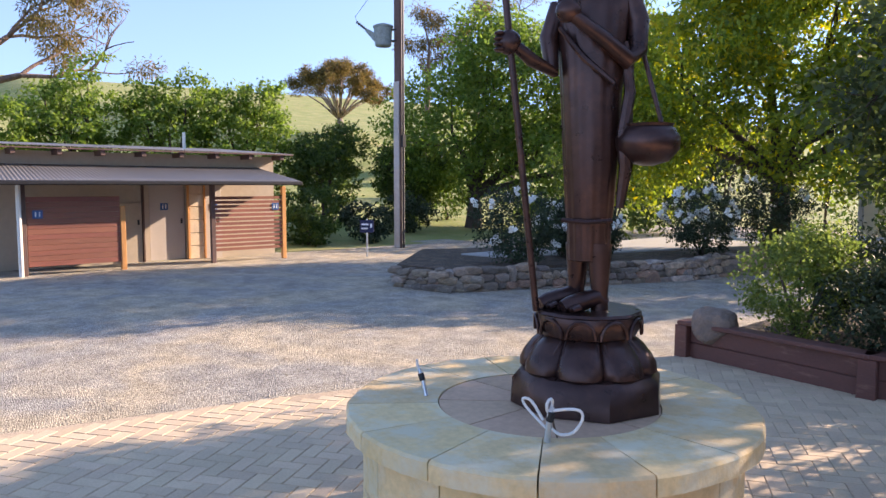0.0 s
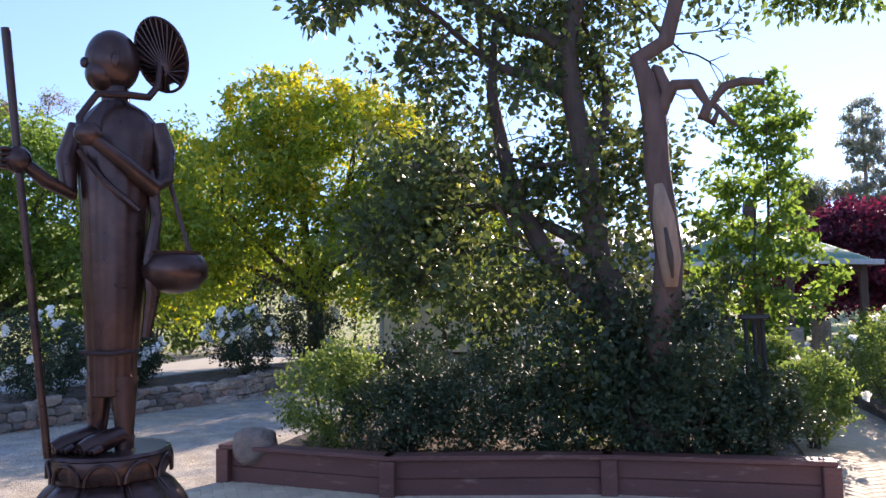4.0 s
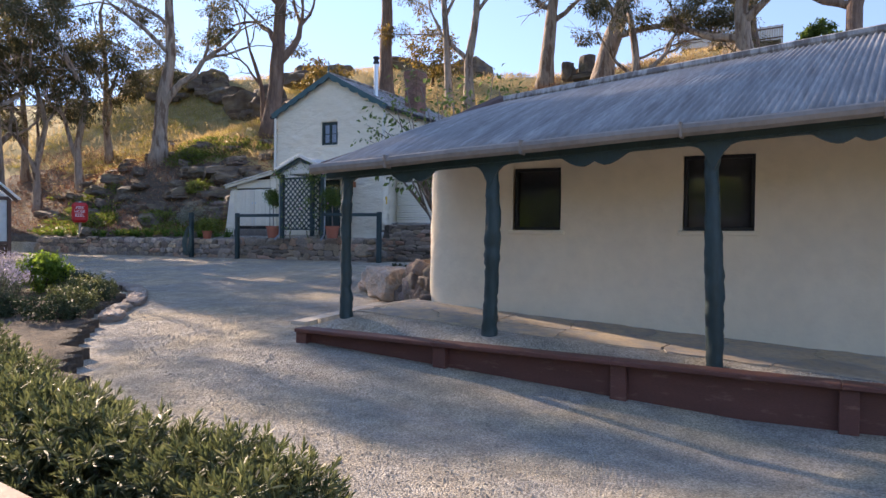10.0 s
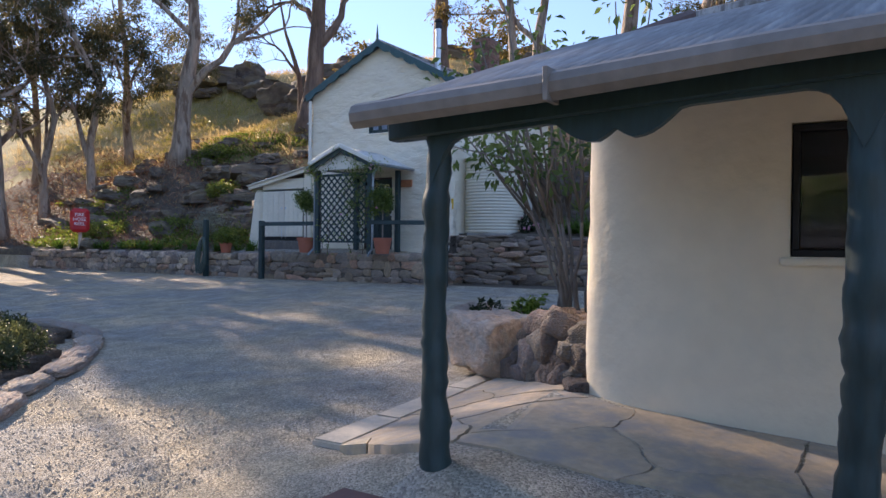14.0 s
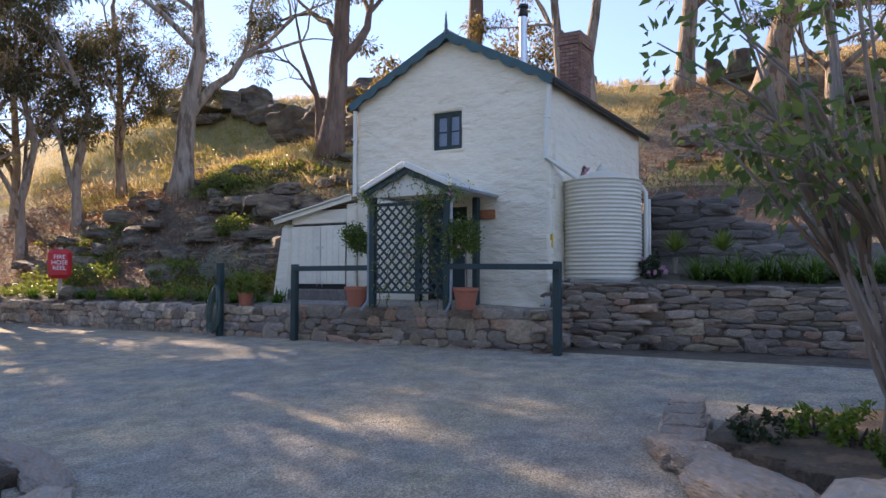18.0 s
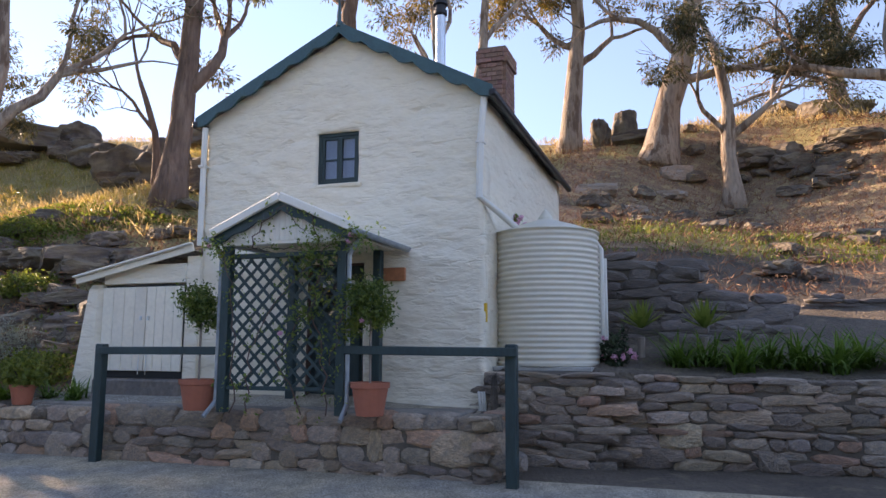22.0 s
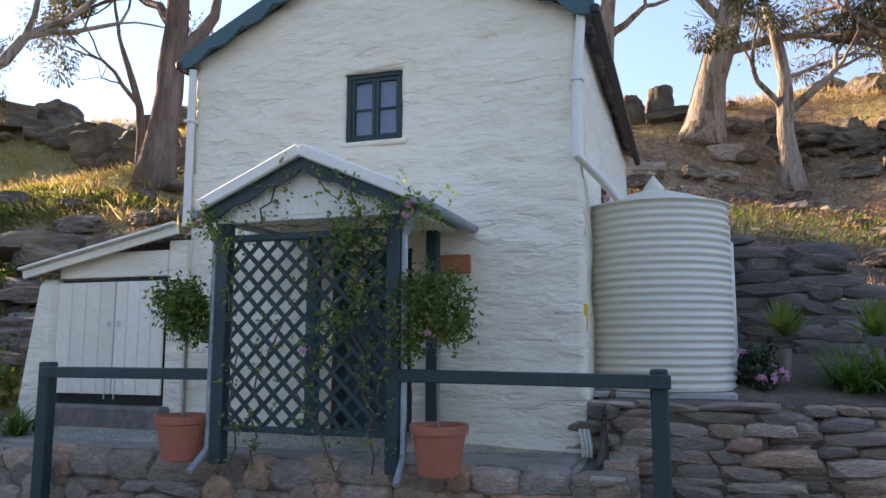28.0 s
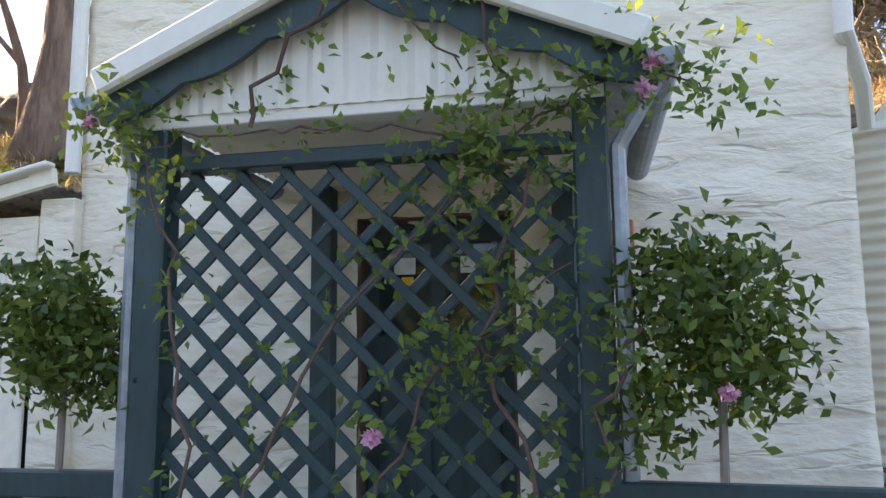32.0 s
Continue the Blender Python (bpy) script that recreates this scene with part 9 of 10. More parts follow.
for k, (x, y, w, hh, leaf) in enumerate(((15.1, 11.25, 0.2, 0.26, "l_shrub"), (15.3, 10.6, 0.2, 0.3, "l_bright"), (14.7, 10.3, 0.15, 0.18, "l_hedge"), (14.2, 9.1, 0.3, 0.3, "l_grass"), (15.6, 10.9, 0.2, 0.24, "l_bright"))):
    shrub("bed_plant", "low leafy plant under the fig tree", x, y, 0.79, [(0, 0, hh * 0.4, w, w, hh * 0.6)], leaf, 260, 0.055, 305 + k, group="plants under the fig tree")

# ---- boulders and kerb stones ----
def boulder(name, label, x, y, z, sx, sy, sz, rz, seed, mat="boulder", group="", category="boulder", rough=0.3, block=0.42):
    me = rock_mesh(name, seed, rough, 4 if max(sx, sy) > 0.6 else 3, block=block)
    me.shade_smooth()
    me.materials.append(M[mat])
    ob = new(name, me)
    ob.matrix_world = Matrix.Translation((x, y, z)) @ Matrix.Rotation(rz, 4, "Z") @ Matrix.Diagonal((sx, sy, sz, 1))
    return tagged(ob, label, category, group)


boulder("boulder", "rounded sandy boulder at the end of the planter", 3.98, 4.92, 0.12, 0.75, 0.62, 0.62, 0.4, 70)
boulder("boulder", "long reddish boulder beside the garden path", 2.52, 10.42, 0.02, 0.44, 1.1, 0.5, 0.12, 71, mat="path_boulder")
boulder("boulder", "rounded dark boulder on the planter wall", -4.66, 9.05, 0.40, 0.42, 0.36, 0.36, 0.2, 72, mat="path_boulder")
boulder("boulder", "large cracked pinkish boulder edging the fig bed", 12.95, 10.05, 0.74, 1.15, 0.72, 0.70, 0.95, 73, rough=0.42, block=0.37)
boulder("boulder", "upright slab of pale stone beside the pile", 12.72, 9.62, 0.80, 0.22, 0.30, 0.52, 0.6, 731)
boulder("boulder", "flat sandstone slab edging the fig bed", 14.2, 11.2, 0.68, 1.1, 0.6, 0.26, 0.75, 74)
boulder("boulder", "flat sandstone slab edging the fig bed", 15.0, 11.75, 0.70, 0.9, 0.45, 0.2, 0.6, 75)
boulder("boulder", "flat sandstone slab edging the fig bed", 15.9, 11.95, 0.74, 0.9, 0.4, 0.2, 0.1, 76)
rng = random.Random(79)
for k in range(26):
    s = (k // 2) / 12
    x, y = np.interp(s, [0, 0.45, 1], [13.75, 14.85, 16.4]), np.interp(s, [0, 0.45, 1], [10.85, 11.75, 12.05])
    boulder("flat_stone", "thin weathered sandstone slab edging the fig bed", float(x) + rng.uniform(-0.06, 0.06), float(y) + rng.uniform(-0.05, 0.05), g(x, y) + 0.05 + 0.11 * (k % 2), rng.uniform(0.3, 0.5), rng.uniform(0.24, 0.34), rng.uniform(0.11, 0.15), (0.75 if s < 0.45 else 0.2) + rng.uniform(-0.2, 0.2), 640 + k, block=0.36, rough=0.35, group="slabs edging the fig bed", category="stone")
rng = random.Random(80)
for k in range(46):
    row, col, back = (k % 23) // 6, (k % 23) % 6, k // 23
    s = (col + (0.5 if row % 2 else 0.0) + rng.uniform(-0.15, 0.15)) / 5.6
    if s > 1.02 - 0.11 * row:
        continue
    x, y = 11.78 + 0.82 * s + 0.16 * back + 0.02 * row, 8.66 + 0.98 * s - 0.14 * back - 0.02 * row
    wide, high = rng.uniform(0.22, 0.46), rng.uniform(0.16, 0.30)
    st = boulder("wall_boulder", "rounded grey-brown field stone stacked beside the house", x, y, 0.61 + 0.15 * row + rng.uniform(-0.02, 0.02), wide, rng.uniform(0.24, 0.34), high, 0.88, 81 + k, block=0.39, rough=0.5, mat="field_stone", group="stones stacked beside the house", category="stone")
    st.matrix_world = st.matrix_world @ Euler((rng.gauss(0, 0.15), rng.gauss(0, 0.5), rng.gauss(0, 0.3))).to_matrix().to_4x4()
KERB = [(9.7, 13.1), (10.3, 13.7), (10.95, 14.15), (11.5, 14.7), (12.0, 15.3), (12.4, 15.95), (12.65, 16.7), (12.7, 17.5), (12.5, 18.3), (12.1, 19.1)]
for k, (x, y) in enumerate(KERB):
    boulder("kerb_stone", "flat sandstone kerb stone edging the garden island", x, y, g(x, y) + 0.03, 0.95, 0.34, 0.17, math.atan2(KERB[min(k + 1, 9)][1] - KERB[max(k - 1, 0)][1], KERB[min(k + 1, 9)][0] - KERB[max(k - 1, 0)][0]), 110 + k, group="kerb of the garden island", category="kerb stone", rough=0.2)

# rocks of the hillside
rng = random.Random(120)
spots = []
for cx_, cy_, n_, sp, sz in ((38, 43, 9, 3.0, 2.2), (36.2, 39.4, 9, 1.5, 1.15), (41, 31, 7, 2.5, 1.8), (33.5, 27.5, 6, 1.5, 1.4), (34.7, 32.8, 6, 0.8, 1.35), (25.3, 26.8, 7, 1.0, 0.8), (27.6, 28.6, 7, 1.4, 0.7), (23.6, 29.6, 10, 1.6, 0.55), (25.0, 33.0, 9, 1.8, 0.6), (28.5, 33.5, 6, 2.0, 0.7), (24.5, 24.0, 12, 1.6, 0.7), (25.0, 28.0, 6, 2.2, 0.6), (23.5, 31.5, 10, 2.4, 0.7), (30.0, 22.5, 8, 1.8, 1.0), (35.0, 14.5, 5, 1.6, 0.6), (33.0, 12.5, 5, 2.0, 0.45), (40.5, 11.5, 6, 1.6, 0.8), (36.5, 9.0, 4, 1.8, 0.6), (41.6, 15.6, 6, 0.9, 0.9), (39.3, 10.2, 9, 1.1, 0.95), (37.8, 9.0, 6, 1.2, 0.6), (45.0, 24.0, 6, 2.5, 1.6), (45.5, 8.0, 5, 2.5, 1.3), (31.0, 8.5, 6, 2.0, 0.5), (28.0, 16.5, 6, 1.5, 0.6), (31.5, 27.0, 5, 0.9, 1.2), (25.5, 25.6, 8, 0.9, 0.85), (23.4, 23.2, 7, 0.8, 0.7), (36.0, 12.6, 4, 1.4, 0.6), (32.0, 14.0, 4, 1.0, 0.6), (38.5, 7.8, 7, 1.4, 0.85), (29.5, 11.0, 6, 1.6, 0.5), (24.0, 27.0, 6, 2.6, 0.65), (26.5, 24.3, 5, 1.6, 0.7), (22.6, 25.6, 7, 1.2, 0.5), (28.3, 26.0, 3, 1.6, 0.6), (27.0, 32.0, 3, 2.0, 0.6)):
    for k in range(n_):
        spots.append((cx_ + rng.gauss(0, sp * 0.6), cy_ + rng.gauss(0, sp * 0.7), sz * rng.uniform(0.45, 1.15)))
HR = [rock_mesh("hill_rock", 200 + s, 0.5, 3, block=0.36) for s in range(8)]
for m in HR:
    m.materials.append(M["hill_rock"])
for k, (x, y, s) in enumerate(spots):
    if CX - 0.4 < x < CX + 7 and CY0 - 0.8 < y < CY1 + 2.2:
        continue
    ob = new("hill_rock", HR[k % 8])
    ob.matrix_world = Matrix.Translation((x, y, g(x, y) + 0.12 * s)) @ Euler((rng.uniform(-0.2, 0.2), rng.uniform(-0.2, 0.2), rng.uniform(0, 6.3))).to_matrix().to_4x4() @ Matrix.Diagonal((s * rng.uniform(0.9, 1.5), s * rng.uniform(0.9, 1.9), s * rng.uniform(0.38, 0.7), 1))
    tagged(ob, "weathered dark brown rock lying on the hillside", "rock", "rocks on the hillside")
for k, (x, y, sx, sy, sz) in enumerate(((34.9, 33.5, 1.9, 2.2, 2.2), (34.3, 30.9, 1.7, 2.4, 1.9), (35.4, 32.2, 1.6, 1.7, 2.5), (36.6, 36.4, 1.8, 2.2, 1.5), (38.2, 39.4, 1.7, 2.6, 1.6), (37.2, 38.0, 1.5, 1.7, 1.2), (33.8, 32.2, 1.1, 1.3, 0.9))):
    boulder("outcrop_block", "large broken brown block of the rock outcrop", x, y, g(x, y) + 0.08 * sz, sx, sy, 0.68 * sz, 0.5 * k, 950 + k, mat="hill_rock", group="blocks of the rock outcrop", category="rock", block=0.37, rough=0.45)
for x, y, s in ((41.0, 16.1, 0.9), (41.4, 15.2, 1.05)):
    boulder("standing_rock", "dark rounded rock standing on the ridge", x, y, g(x, y) + 0.5 * s, 0.85 * s, 0.85 * s, 1.3 * s, 0.3, int(x * 10 + y), mat="hill_rock", group="standing rocks on the ridge")

for k, (x, y, sx, sy, sz, rz) in enumerate(((38.2, 13.3, 1.0, 1.5, 0.7, 0.3), (34.8, 15.6, 0.9, 1.8, 0.5, 0.1), (36.6, 13.4, 0.8, 1.3, 0.4, -0.2), (33.5, 14.4, 0.6, 1.0, 0.35, 0.5))):
    boulder("pale_rock", "pale lichen-spotted rock lying on the slope", x, y, g(x, y) + 0.08, 0.7 * sx, 0.7 * sy, 0.75 * sz, rz, 900 + k, group="pale rocks on the slope", category="rock", block=0.38, rough=0.4)
# stuff on the hill: tussocks, ground cover, litter
def scatter(n, x0, x1, y0, y1, seed, keep=None):
    nr = np.random.default_rng(seed)
    x, y = nr.uniform(x0, x1, n), nr.uniform(y0, y1, n)
    ok = ~((x > CX - 0.5) & (x < CX + 6.8) & (y > CY0 - 0.4) & (y < CY1 + 2.0))
    if keep:
        ok &= keep(x, y)
    x, y = x[ok], y[ok]
    return np.stack([x, y, gz(x, y)], 1)


def patch(x, y):
    return (np.sin(x * 0.9 + 1.7 * np.sin(y * 0.5)) + np.sin(y * 0.8 + x * 0.35)) > 0.5


def tufts(name, label, C, q, spread_, hgt, size, aspect, leaf, seed, droop=-1.6, category="grass"):
    nr = np.random.default_rng(seed)
    P = np.repeat(C, q, axis=0) + nr.normal(size=(len(C) * q, 3)) * np.array([spread_, spread_, 0])
    P[:, 2] = np.repeat(C[:, 2], q) + np.abs(nr.normal(size=len(P))) * hgt
    N = nr.normal(size=P.shape)
    return tagged(leaves(name, leaf_cloud(P, N, size, aspect, seed, droop), leaf), label, category, kind="stuff")


tufts("dry_grass_tufts", "dry golden grass tufts over the hillside", scatter(5600, 27, 50, -2, 48, 400, lambda x, y: (y > 17.5) | (x > 42)), 9, 0.12, 0.02, 0.34, 0.07, "l_straw", 401)
tufts("hill_grass", "yellow-green grass over the sunny slope", scatter(3600, 27.0, 38, 23, 44, 410, lambda x, y: np.sin(x * 0.7 + y * 0.4) + np.sin(y * 0.9) > -0.6), 12, 0.13, 0.03, 0.17, 0.1, "l_hillgrass", 411)
tufts("fallen_bark", "reddish fallen bark strips and twigs on the slope", scatter(9000, 26.5, 44, 3, 18, 412), 5, 0.22, 0.012, 0.20, 0.1, "l_bark", 413, droop=0.0, category="leaf litter")
tufts("bark_litter", "dark fallen bark and twigs below the gum trees", scatter(8000, 20.8, 29.5, 22, 42, 414), 5, 0.2, 0.015, 0.17, 0.13, "l_bark", 415, droop=0.0, category="leaf litter")
tufts("litter_twigs", "fallen bark and dry leaves on the slope", scatter(9000, 21.8, 42, 0, 40, 402, lambda x, y: (y > 15) | (x > 29.0)), 3, 0.25, 0.015, 0.12, 0.2, "l_straw", 403, droop=0.0, category="leaf litter")
tufts("ground_cover", "patches of green ground cover on the slope", scatter(2300, 20.6, 29, 20, 36, 404, patch), 30, 0.16, 0.06, 0.10, 0.6, "l_cover", 405, droop=-0.4, category="ground cover")
tufts("bank_grass", "short green grass on the upper bank", scatter(420, 28.6, 31.6, 3, 15.5, 406), 20, 0.16, 0.02, 0.12, 0.2, "l_cover", 407, category="grass")


def strap_clump(x, y, z, r, hgt, seed, label, group, n=90, leaf="l_grass"):
    """Long arching strap leaves out of one root, each in four bent pieces."""
    t = thing("strap_plant", label, "plant", group, at=(x, y, z))
    nr = np.random.default_rng(seed)
    V = []
    for k in range(n):
        a, ln, le = nr.uniform(0, 6.283), hgt * nr.uniform(0.7, 1.3), nr.uniform(0.15, 1.0)
        p = np.array([nr.normal() * r * 0.3, nr.normal() * r * 0.3, 0.0])
        d = np.array([math.cos(a) * le, math.sin(a) * le, 1.2])
        s = np.array([-math.sin(a), math.cos(a), 0.0]) * 0.014
        pts = [p]
        for i in range(4):
            d = d / np.linalg.norm(d)
            pts.append(pts[-1] + d * ln / 4)
            d = d + np.array([math.cos(a) * 0.25, math.sin(a) * 0.25, -0.5 * le])
        w = [1, 1.1, 0.9, 0.6, 0.05]
        for i in range(4):
            V += [pts[i] - s * w[i], pts[i] + s * w[i], pts[i + 1] + s * w[i + 1], pts[i + 1] - s * w[i + 1]]
    leaves("leaves", np.array(V), leaf, t)
    return t


for k in range(16):
    y = 13.1 - k * 0.36
    strap_clump(22.35 + 0.02 * k + 0.22 * math.sin(k * 2.3), y, 1.97, 0.2, 0.62, 420 + k, "green strap-leaved clump above the stone wall", "strap plants on the wall", 120)
for k in range(16):
    y = 21.2 + k * 0.6
    strap_clump(20.55 + 0.15 * math.sin(k * 1.7), y, 1.5, 0.15, 0.4, 440 + k, "small green strap-leaved clump along the wall", "strap plants along the wall", 60)
for x, y in ((22.75, 13.6), (22.75, 12.78)):
    t = thing("agave", "pale green agave rosette on the bank", "plant", "agaves on the bank", at=(x, y, 2.42))
    bm = bmesh.new()
    tube(bm, [(0, 0, g(x, y) - 2.47), (0.02, 0.01, -0.2), (0, 0, 0.03)], [0.05, 0.045, 0.05], 8)
    part("stem", bm, "bark_fig", t)
    V = []
    nr = np.random.default_rng(int(y * 10))
    for k in range(34):
        a, e = k * 2.399, 0.25 + 1.2 * (k / 34)
        d = np.array([math.cos(a) * math.cos(e), math.sin(a) * math.cos(e), math.sin(e)])
        s = np.array([-math.sin(a), math.cos(a), 0]) * 0.035
        p0, p1, p2 = np.array([0, 0, 0.15]), np.array([0, 0, 0.15]) + d * 0.2, np.array([0, 0, 0.15]) + d * 0.42
        V += [p0 - s * 0.6, p0 + s * 0.6, p1 + s, p1 - s, p1 - s, p1 + s, p2 + s * 0.05, p2 - s * 0.05]
    leaves("leaves", np.array(V), "l_cover", t)
shrub("silver_bush", "soft silver-grey bush on the slope", 22.3, 24.6, g(22.3, 24.6), [(0, 0, 0.3, 0.65, 0.6, 0.4)], "l_silver", 2600, 0.07, 460, aspect=0.2)
shrub("geranium", "red flowering geranium on the bank behind the tank", 24.0, 15.0, g(24.0, 15.0), [(0, 0, 0.9, 0.45, 0.4, 0.65)], "l_shrub", 1500, 0.07, 461, flower="petal_red", nf=40, fsize=0.08)
shrub("geranium", "pink flowering plant beside the tank", 22.3, 13.9, 1.97, [(0, 0, 0.25, 0.25, 0.2, 0.3)], "l_shrub", 600, 0.06, 462, flower="petal_pink", nf=10, fsize=0.055)
for k, (x, y, w, hh) in enumerate(((23.6, 22.2, 0.5, 0.4), (25.6, 22.6, 0.8, 0.5), (22.4, 26.6, 0.7, 0.5), (24.2, 26.2, 0.6, 0.5), (22.0, 29.5, 0.8, 0.5), (26.5, 29.0, 0.7, 0.5), (21.4, 22.8, 0.5, 0.5))):
    shrub("slope_shrub", "low yellow-green shrub on the slope", x, y, g(x, y), [(0, 0, hh * 0.4, w, w, hh * 0.6)], "l_cover", 1300, 0.08, 465 + k, group="low shrubs on the slope")
for k, (x, y, hh, w, leaf) in enumerate(((33.0, 26.5, 3.0, 1.4, "l_gum_gold"), (40.0, 24.0, 3.4, 1.7, "l_gum_gold"), (44, 4, 1.6, 0.9, "l_oak"))):
    crown_tree("slope_bush", "bushy olive-gold shrub below the ridge", (x, y, g(x, y)), 0.5, 0.1, [(0, 0, hh * 0.5, w, w, hh * 0.5)], leaf, 3200, 0.16, 480 + k, category="shrub", stems=2)

for k, (x, y) in enumerate(((8.7, 13.2), (9.5, 13.9), (10.2, 14.5), (10.9, 15.2), (11.3, 16.2), (11.5, 17.3), (8.6, 14.4))):
    shrub("edge_shrub", "low grey-green shrub inside the island kerb", x, y, g(x, y) + 0.08, [(0, 0, 0.18, 0.42, 0.38, 0.2), (0.15, -0.1, 0.14, 0.3, 0.3, 0.16)], "l_grey" if k % 2 else "l_shrub", 1500, 0.055, 530 + k, group="low shrubs of the island edge", aspect=0.35)

shrub("flowering_shrub", "small shrub with pink-red blooms behind the tank", 22.95, 15.36, 3.5, [(0, 0, 0.5, 0.14, 0.12, 0.28), (-0.04, -0.1, 0.3, 0.1, 0.1, 0.3)], "l_rose", 420, 0.06, 545, flower="petal_pink", nf=26, fsize=0.045)

# topiary balls, climbing rose on the porch
for k, (t, br) in enumerate((t, 0.92 * br) for t, br in topiary):
    bm = bmesh.new()
    tube(bm, [(0, 0, 0.3), (0.01, 0.01, 0.7), (0, 0, 1.15)], 0.014, 7)
    part("stem", bm, "bark_fig", t)
    nr = np.random.default_rng(500 + k)
    C, d = shell_points(250, [(0, 0, 1.27, br * 0.8, br * 0.85, br * 0.95), (0.02, -0.06, 1.07, br * 0.7, br * 0.75, br * 0.45), (-0.03, 0.1, 1.3, br * 0.72, br * 0.8, br * 0.72)] + ([(-0.02, 0.2, 0.95, 0.1, 0.12, 0.16)] if k else []), nr, 0.45)
    P = np.repeat(C, 9, axis=0) + nr.normal(size=(len(C) * 9, 3)) * 0.04
    leaves("foliage", leaf_cloud(P, np.repeat(d, 9, axis=0), 0.05, 0.5, 501 + k, 0.0), "l_potted", t)
shrub("pot_plant", "yellow-green plant in a small pot", 20.2, 21.75, 1.74, [(0, 0, 0.15, 0.25, 0.25, 0.2)], "l_cover", 500, 0.08, 505)

climber = thing("climbing_rose", "straggling climbing rose with pink blooms over the lattice", "climbing plant", at=(19.66, 17.3, 1.55))
rng = random.Random(510)
vines = [[(0.04, 0.55, 0.0), (-0.02, 0.5, 0.6), (0.0, 0.3, 1.1), (0.0, -0.05, 1.5), (0.0, -0.4, 1.85), (-0.05, -0.75, 2.0), (-0.1, -1.05, 1.85)],
         [(0.0, -0.5, 0.0), (-0.02, -0.45, 0.7), (0.0, -0.3, 1.2), (-0.02, -0.45, 1.7), (-0.03, -0.1, 1.85), (-0.02, 0.3, 1.9), (-0.05, 0.7, 1.85), (-0.12, 1.05, 1.9)],
         [(0.0, -0.2, 0.0), (-0.02, 0.1, 0.6), (0.0, -0.1, 1.0), (-0.02, -0.35, 1.2), (-0.05, -0.6, 1.5)],
         [(-0.05, 0.5, 1.9), (-0.1, 0.3, 2.2), (-0.12, 0.05, 2.35), (-0.12, -0.15, 2.15), (-0.1, -0.3, 1.95)],
         [(0.0, 0.7, 0.0), (-0.04, 0.68, 0.7), (-0.05, 0.72, 1.4), (-0.05, 0.85, 1.85), (-0.1, 1.1, 1.95)],
         [(-0.05, -0.4, 1.9), (-0.1, -0.3, 2.25), (-0.1, -0.15, 2.3)], [(-0.03, -0.75, 1.2), (-0.05, -0.65, 0.9), (-0.06, -0.55, 0.5)]]
LV, LN = [], []
for v in vines:
    pts = [Vector(p) for p in v]
    fine = []
    for a, b in zip(pts, pts[1:]):
        fine += [a.lerp(b, s / 5) + Vector((rng.gauss(0, 0.012), rng.gauss(0, 0.02), rng.gauss(0, 0.02))) for s in range(5)]
    bm = bmesh.new()
    tube(bm, fine, [0.009 * (1 - 0.7 * i / len(fine)) for i in range(len(fine))], 5)
    part("cane", bm, "bark_red", climber)
    for p in fine:
        dense = 0.3 if p.z > 1.95 and abs(p.y) < 0.7 else 2.0 if (p.z > 1.6 and p.y < -0.3) else 1.1 if (p.z > 0.9 and -0.75 < p.y < -0.05) else 1.2 if p.y > 0.8 or p.y < -0.9 else 0.5
        for _ in range(int(rng.uniform(2, 7) * dense)):
            o = Vector((rng.gauss(-0.03, 0.05), rng.gauss(0, 0.085), rng.gauss(0, 0.085)))
            for q in range(5):
                LV.append(tuple(p + o + Vector((rng.gauss(0, 0.018), rng.gauss(0, 0.025), rng.gauss(0, 0.025)))))
                LN.append((-1, rng.gauss(0, 0.5), 0.6))
leaves("foliage", leaf_cloud(np.array(LV), np.array(LN), 0.043, 0.55, 511, 0.2), "l_rose", climber)
for y, z in ((-0.83, 1.98), (-0.8, 1.9), (0.02, 0.9), (1.02, 1.93), (-0.98, 1.03)):
    nr = np.random.default_rng(int(abs(y) * 100 + z * 10))
    off = nr.normal(size=(46, 3))
    off /= np.linalg.norm(off, axis=1)[:, None]
    leaves("bloom", leaf_cloud(np.array([-0.13, y, z]) + off * 0.011, off, 0.026, 0.85, 512, 0), "petal_pink", climber)

# loose stones of the drive
nr = np.random.default_rng(600)
n = 120000
along = nr.random(n)
x = np.interp(along, [0, 0.25, 0.5, 0.75, 1.0], [3.5, 7.0, 9.5, 14.0, 18.5]) + nr.normal(size=n) * 1.3
y = np.interp(along, [0, 0.25, 0.5, 0.75, 1.0], [3.0, 7.0, 11.0, 13.5, 16.5]) + nr.normal(size=n) * 1.9
far = nr.random(n) < 0.35
x, y = np.where(far, nr.uniform(-9, 19.5, n), x), np.where(far, nr.uniform(2.5, 20, n), y)
ok = np.array([not inside(PLAZA, a, b) and not inside(ISLAND, a, b) and not (a > 9.1 and b < 10.2) and not (-5.2 < a < 2.5 and b > 8.8) and not (a < -8 and b > 9) and a < 19.7 for a, b in zip(x, y)])
x, y = x[ok], y[ok]
n = len(x)
s = nr.uniform(0.0035, 0.0085, (n, 1, 1)) * (1 + 1.2 * (nr.random((n, 1, 1)) < 0.06))
octa = np.array([(1, 0, 0), (-0.9, 0.2, 0), (0.1, 1, 0.1), (0, -1, 0), (0.1, 0, 0.75), (0, 0, -0.6)])[None] * nr.uniform(0.7, 1.3, (n, 6, 3))
ang = nr.uniform(0, 6.28, n)
ca, sa = np.cos(ang)[:, None], np.sin(ang)[:, None]
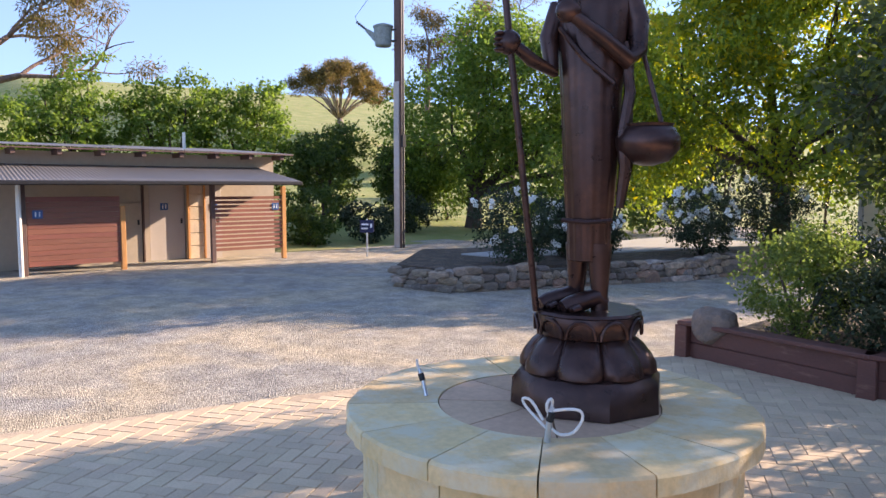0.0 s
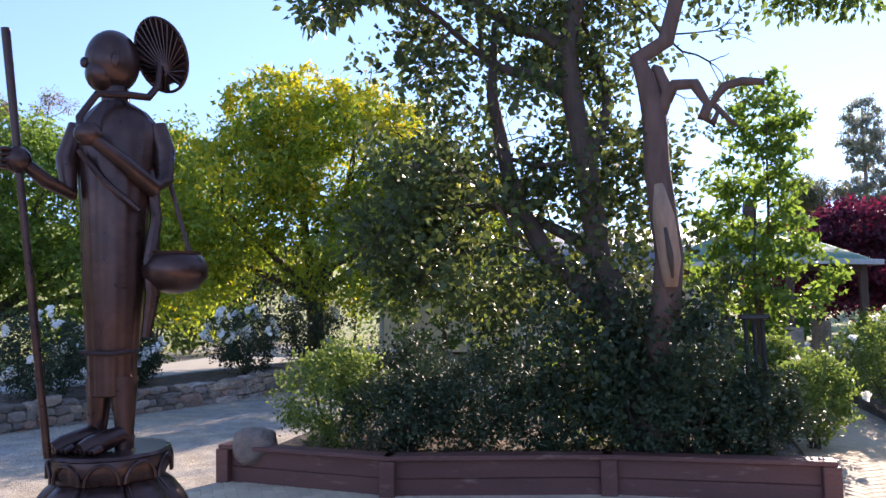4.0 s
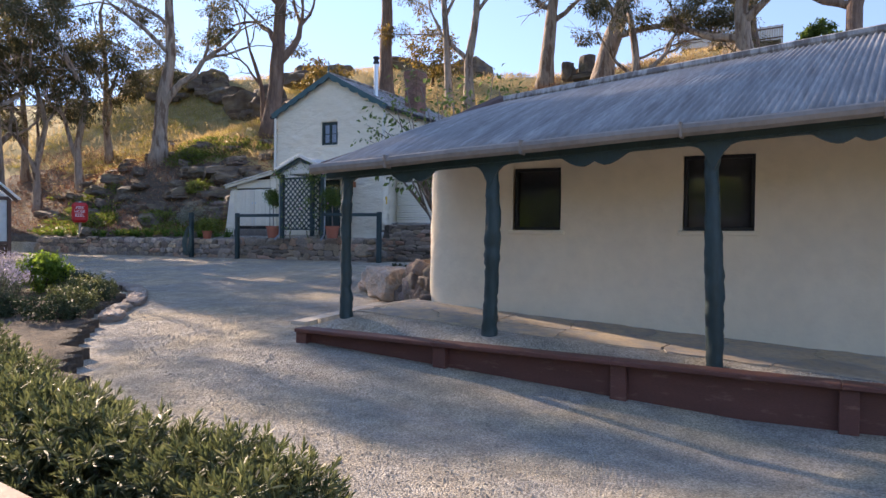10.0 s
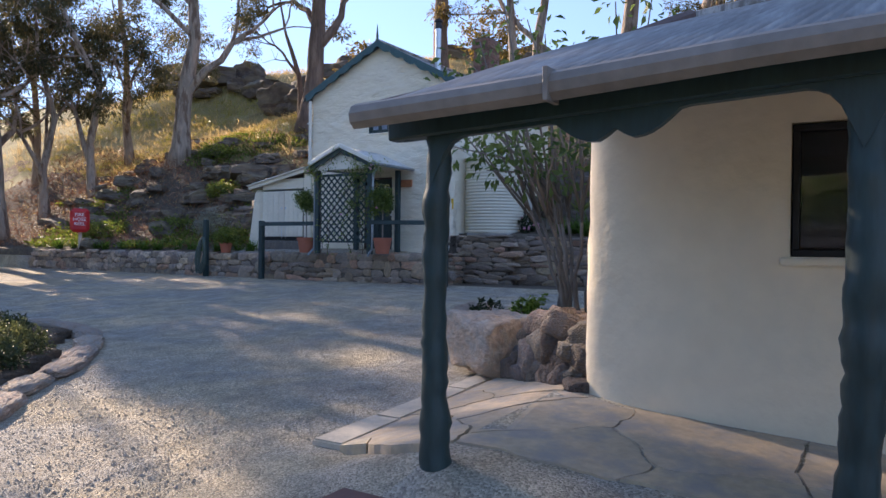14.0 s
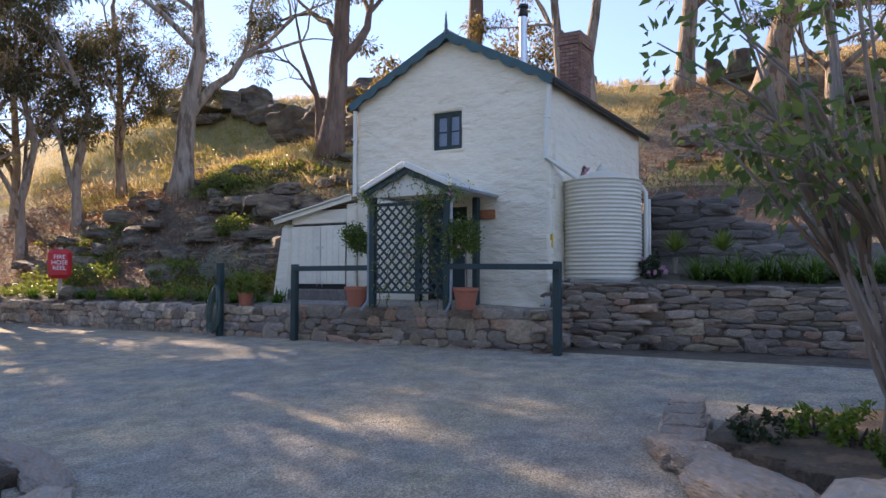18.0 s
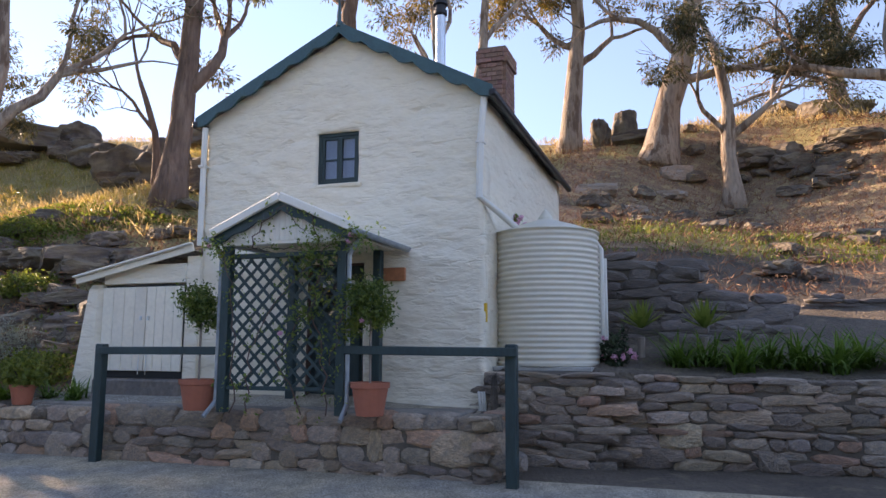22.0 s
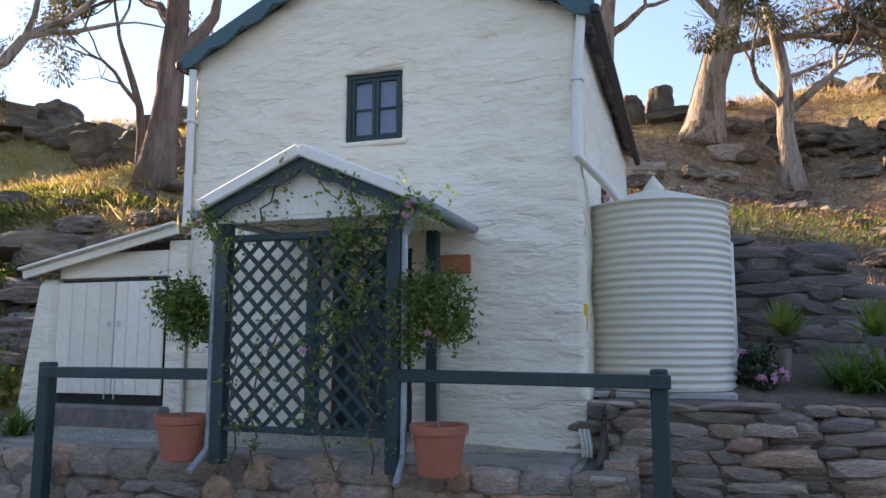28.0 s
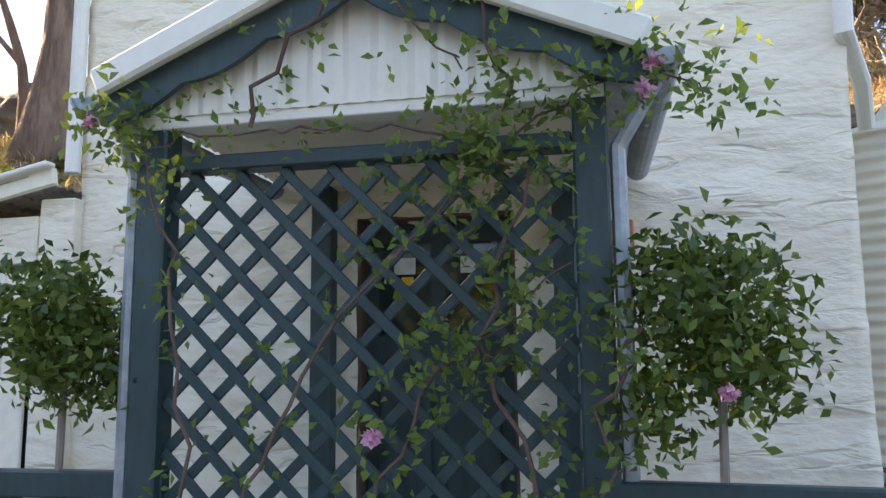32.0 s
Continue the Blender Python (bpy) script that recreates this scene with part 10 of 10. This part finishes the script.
ox, oy = octa[..., 0] * ca - octa[..., 1] * sa, octa[..., 0] * sa + octa[..., 1] * ca
Vp = np.stack([ox, oy, octa[..., 2]], -1) * s + np.stack([x, y, gz(x, y) + 0.002], -1)[:, None]
fc = np.array([(0, 2, 4), (2, 1, 4), (1, 3, 4), (3, 0, 4)])
Fp = (np.arange(n)[:, None, None] * 6 + fc[None]).reshape(-1, 3)
me = sheet_mesh("loose_stones", Vp.reshape(-1, 3).tolist(), Fp.tolist())
M["pebble"] = material("pebble", (0.38, 0.33, 0.26), 0.9, spread=0.1, bump=0, island=True, objrand=0.22)
me.materials.append(M["pebble"])
tagged(new("loose_stones", me), "loose pale gravel stones on the drive", "gravel", kind="stuff")

# ---- bricks of the courtyard ----
cw = 0.112
ca, sa = math.cos(math.pi / 4 - 0.2), math.sin(math.pi / 4 - 0.2)
bm = bmesh.new()
bx(bm, -cw + 0.003, -cw / 2 + 0.003, 0, cw - 0.003, cw / 2 - 0.003, 0.034, 0.004)
first = part("brick", fix(bm), "paver_one", pavement, at=(0, 0, -5))
paver_me = first.data
bpy.data.objects.remove(first)
near_n, RV, RF = 0, [], []
bv = [tuple(v.co) for v in paver_me.vertices]
bf = [list(f.vertices) for f in paver_me.polygons]
rng = random.Random(700)
for i in range(-110, 110):
    for j in range(-110, 110):
        k = (i - j) % 4
        if k not in (0, 2):
            continue
        u, v, turn = ((i + 1) * cw, (j + 0.5) * cw, 0.0) if k == 0 else ((i + 0.5) * cw, j * cw, math.pi / 2)
        x, y = u * ca - v * sa - 1.0, u * sa + v * ca + 5.0
        if y < 0.5 or not inside(PLAZA, x, y) or not inside(PLAZA, x + 0.1, y) or not inside(PLAZA, x - 0.1, y):
            continue
        ang = math.pi / 4 - 0.2 + turn
        z = 0.013 + rng.uniform(-0.0012, 0.0012)
        if near_n < 300 and 1.6 < x < 4.2 and 5.2 < y < 8.2:
            o = new("brick", paver_me)
            o.parent = pavement
            o.location, o.rotation_euler = (x, y, z), (rng.uniform(-0.006, 0.006), rng.uniform(-0.006, 0.006), ang)
            near_n += 1
        else:
            c, s = math.cos(ang), math.sin(ang)
            o0 = len(RV)
            RV += [(x + a * c - b * s, y + a * s + b * c, z + h_) for a, b, h_ in bv]
            RF += [[o0 + q for q in f] for f in bf]
me = sheet_mesh("bricks", RV, RF)
me.materials.append(M["paver"])
o = new("bricks", me)
o.parent = pavement
o["kind"] = "stuff"
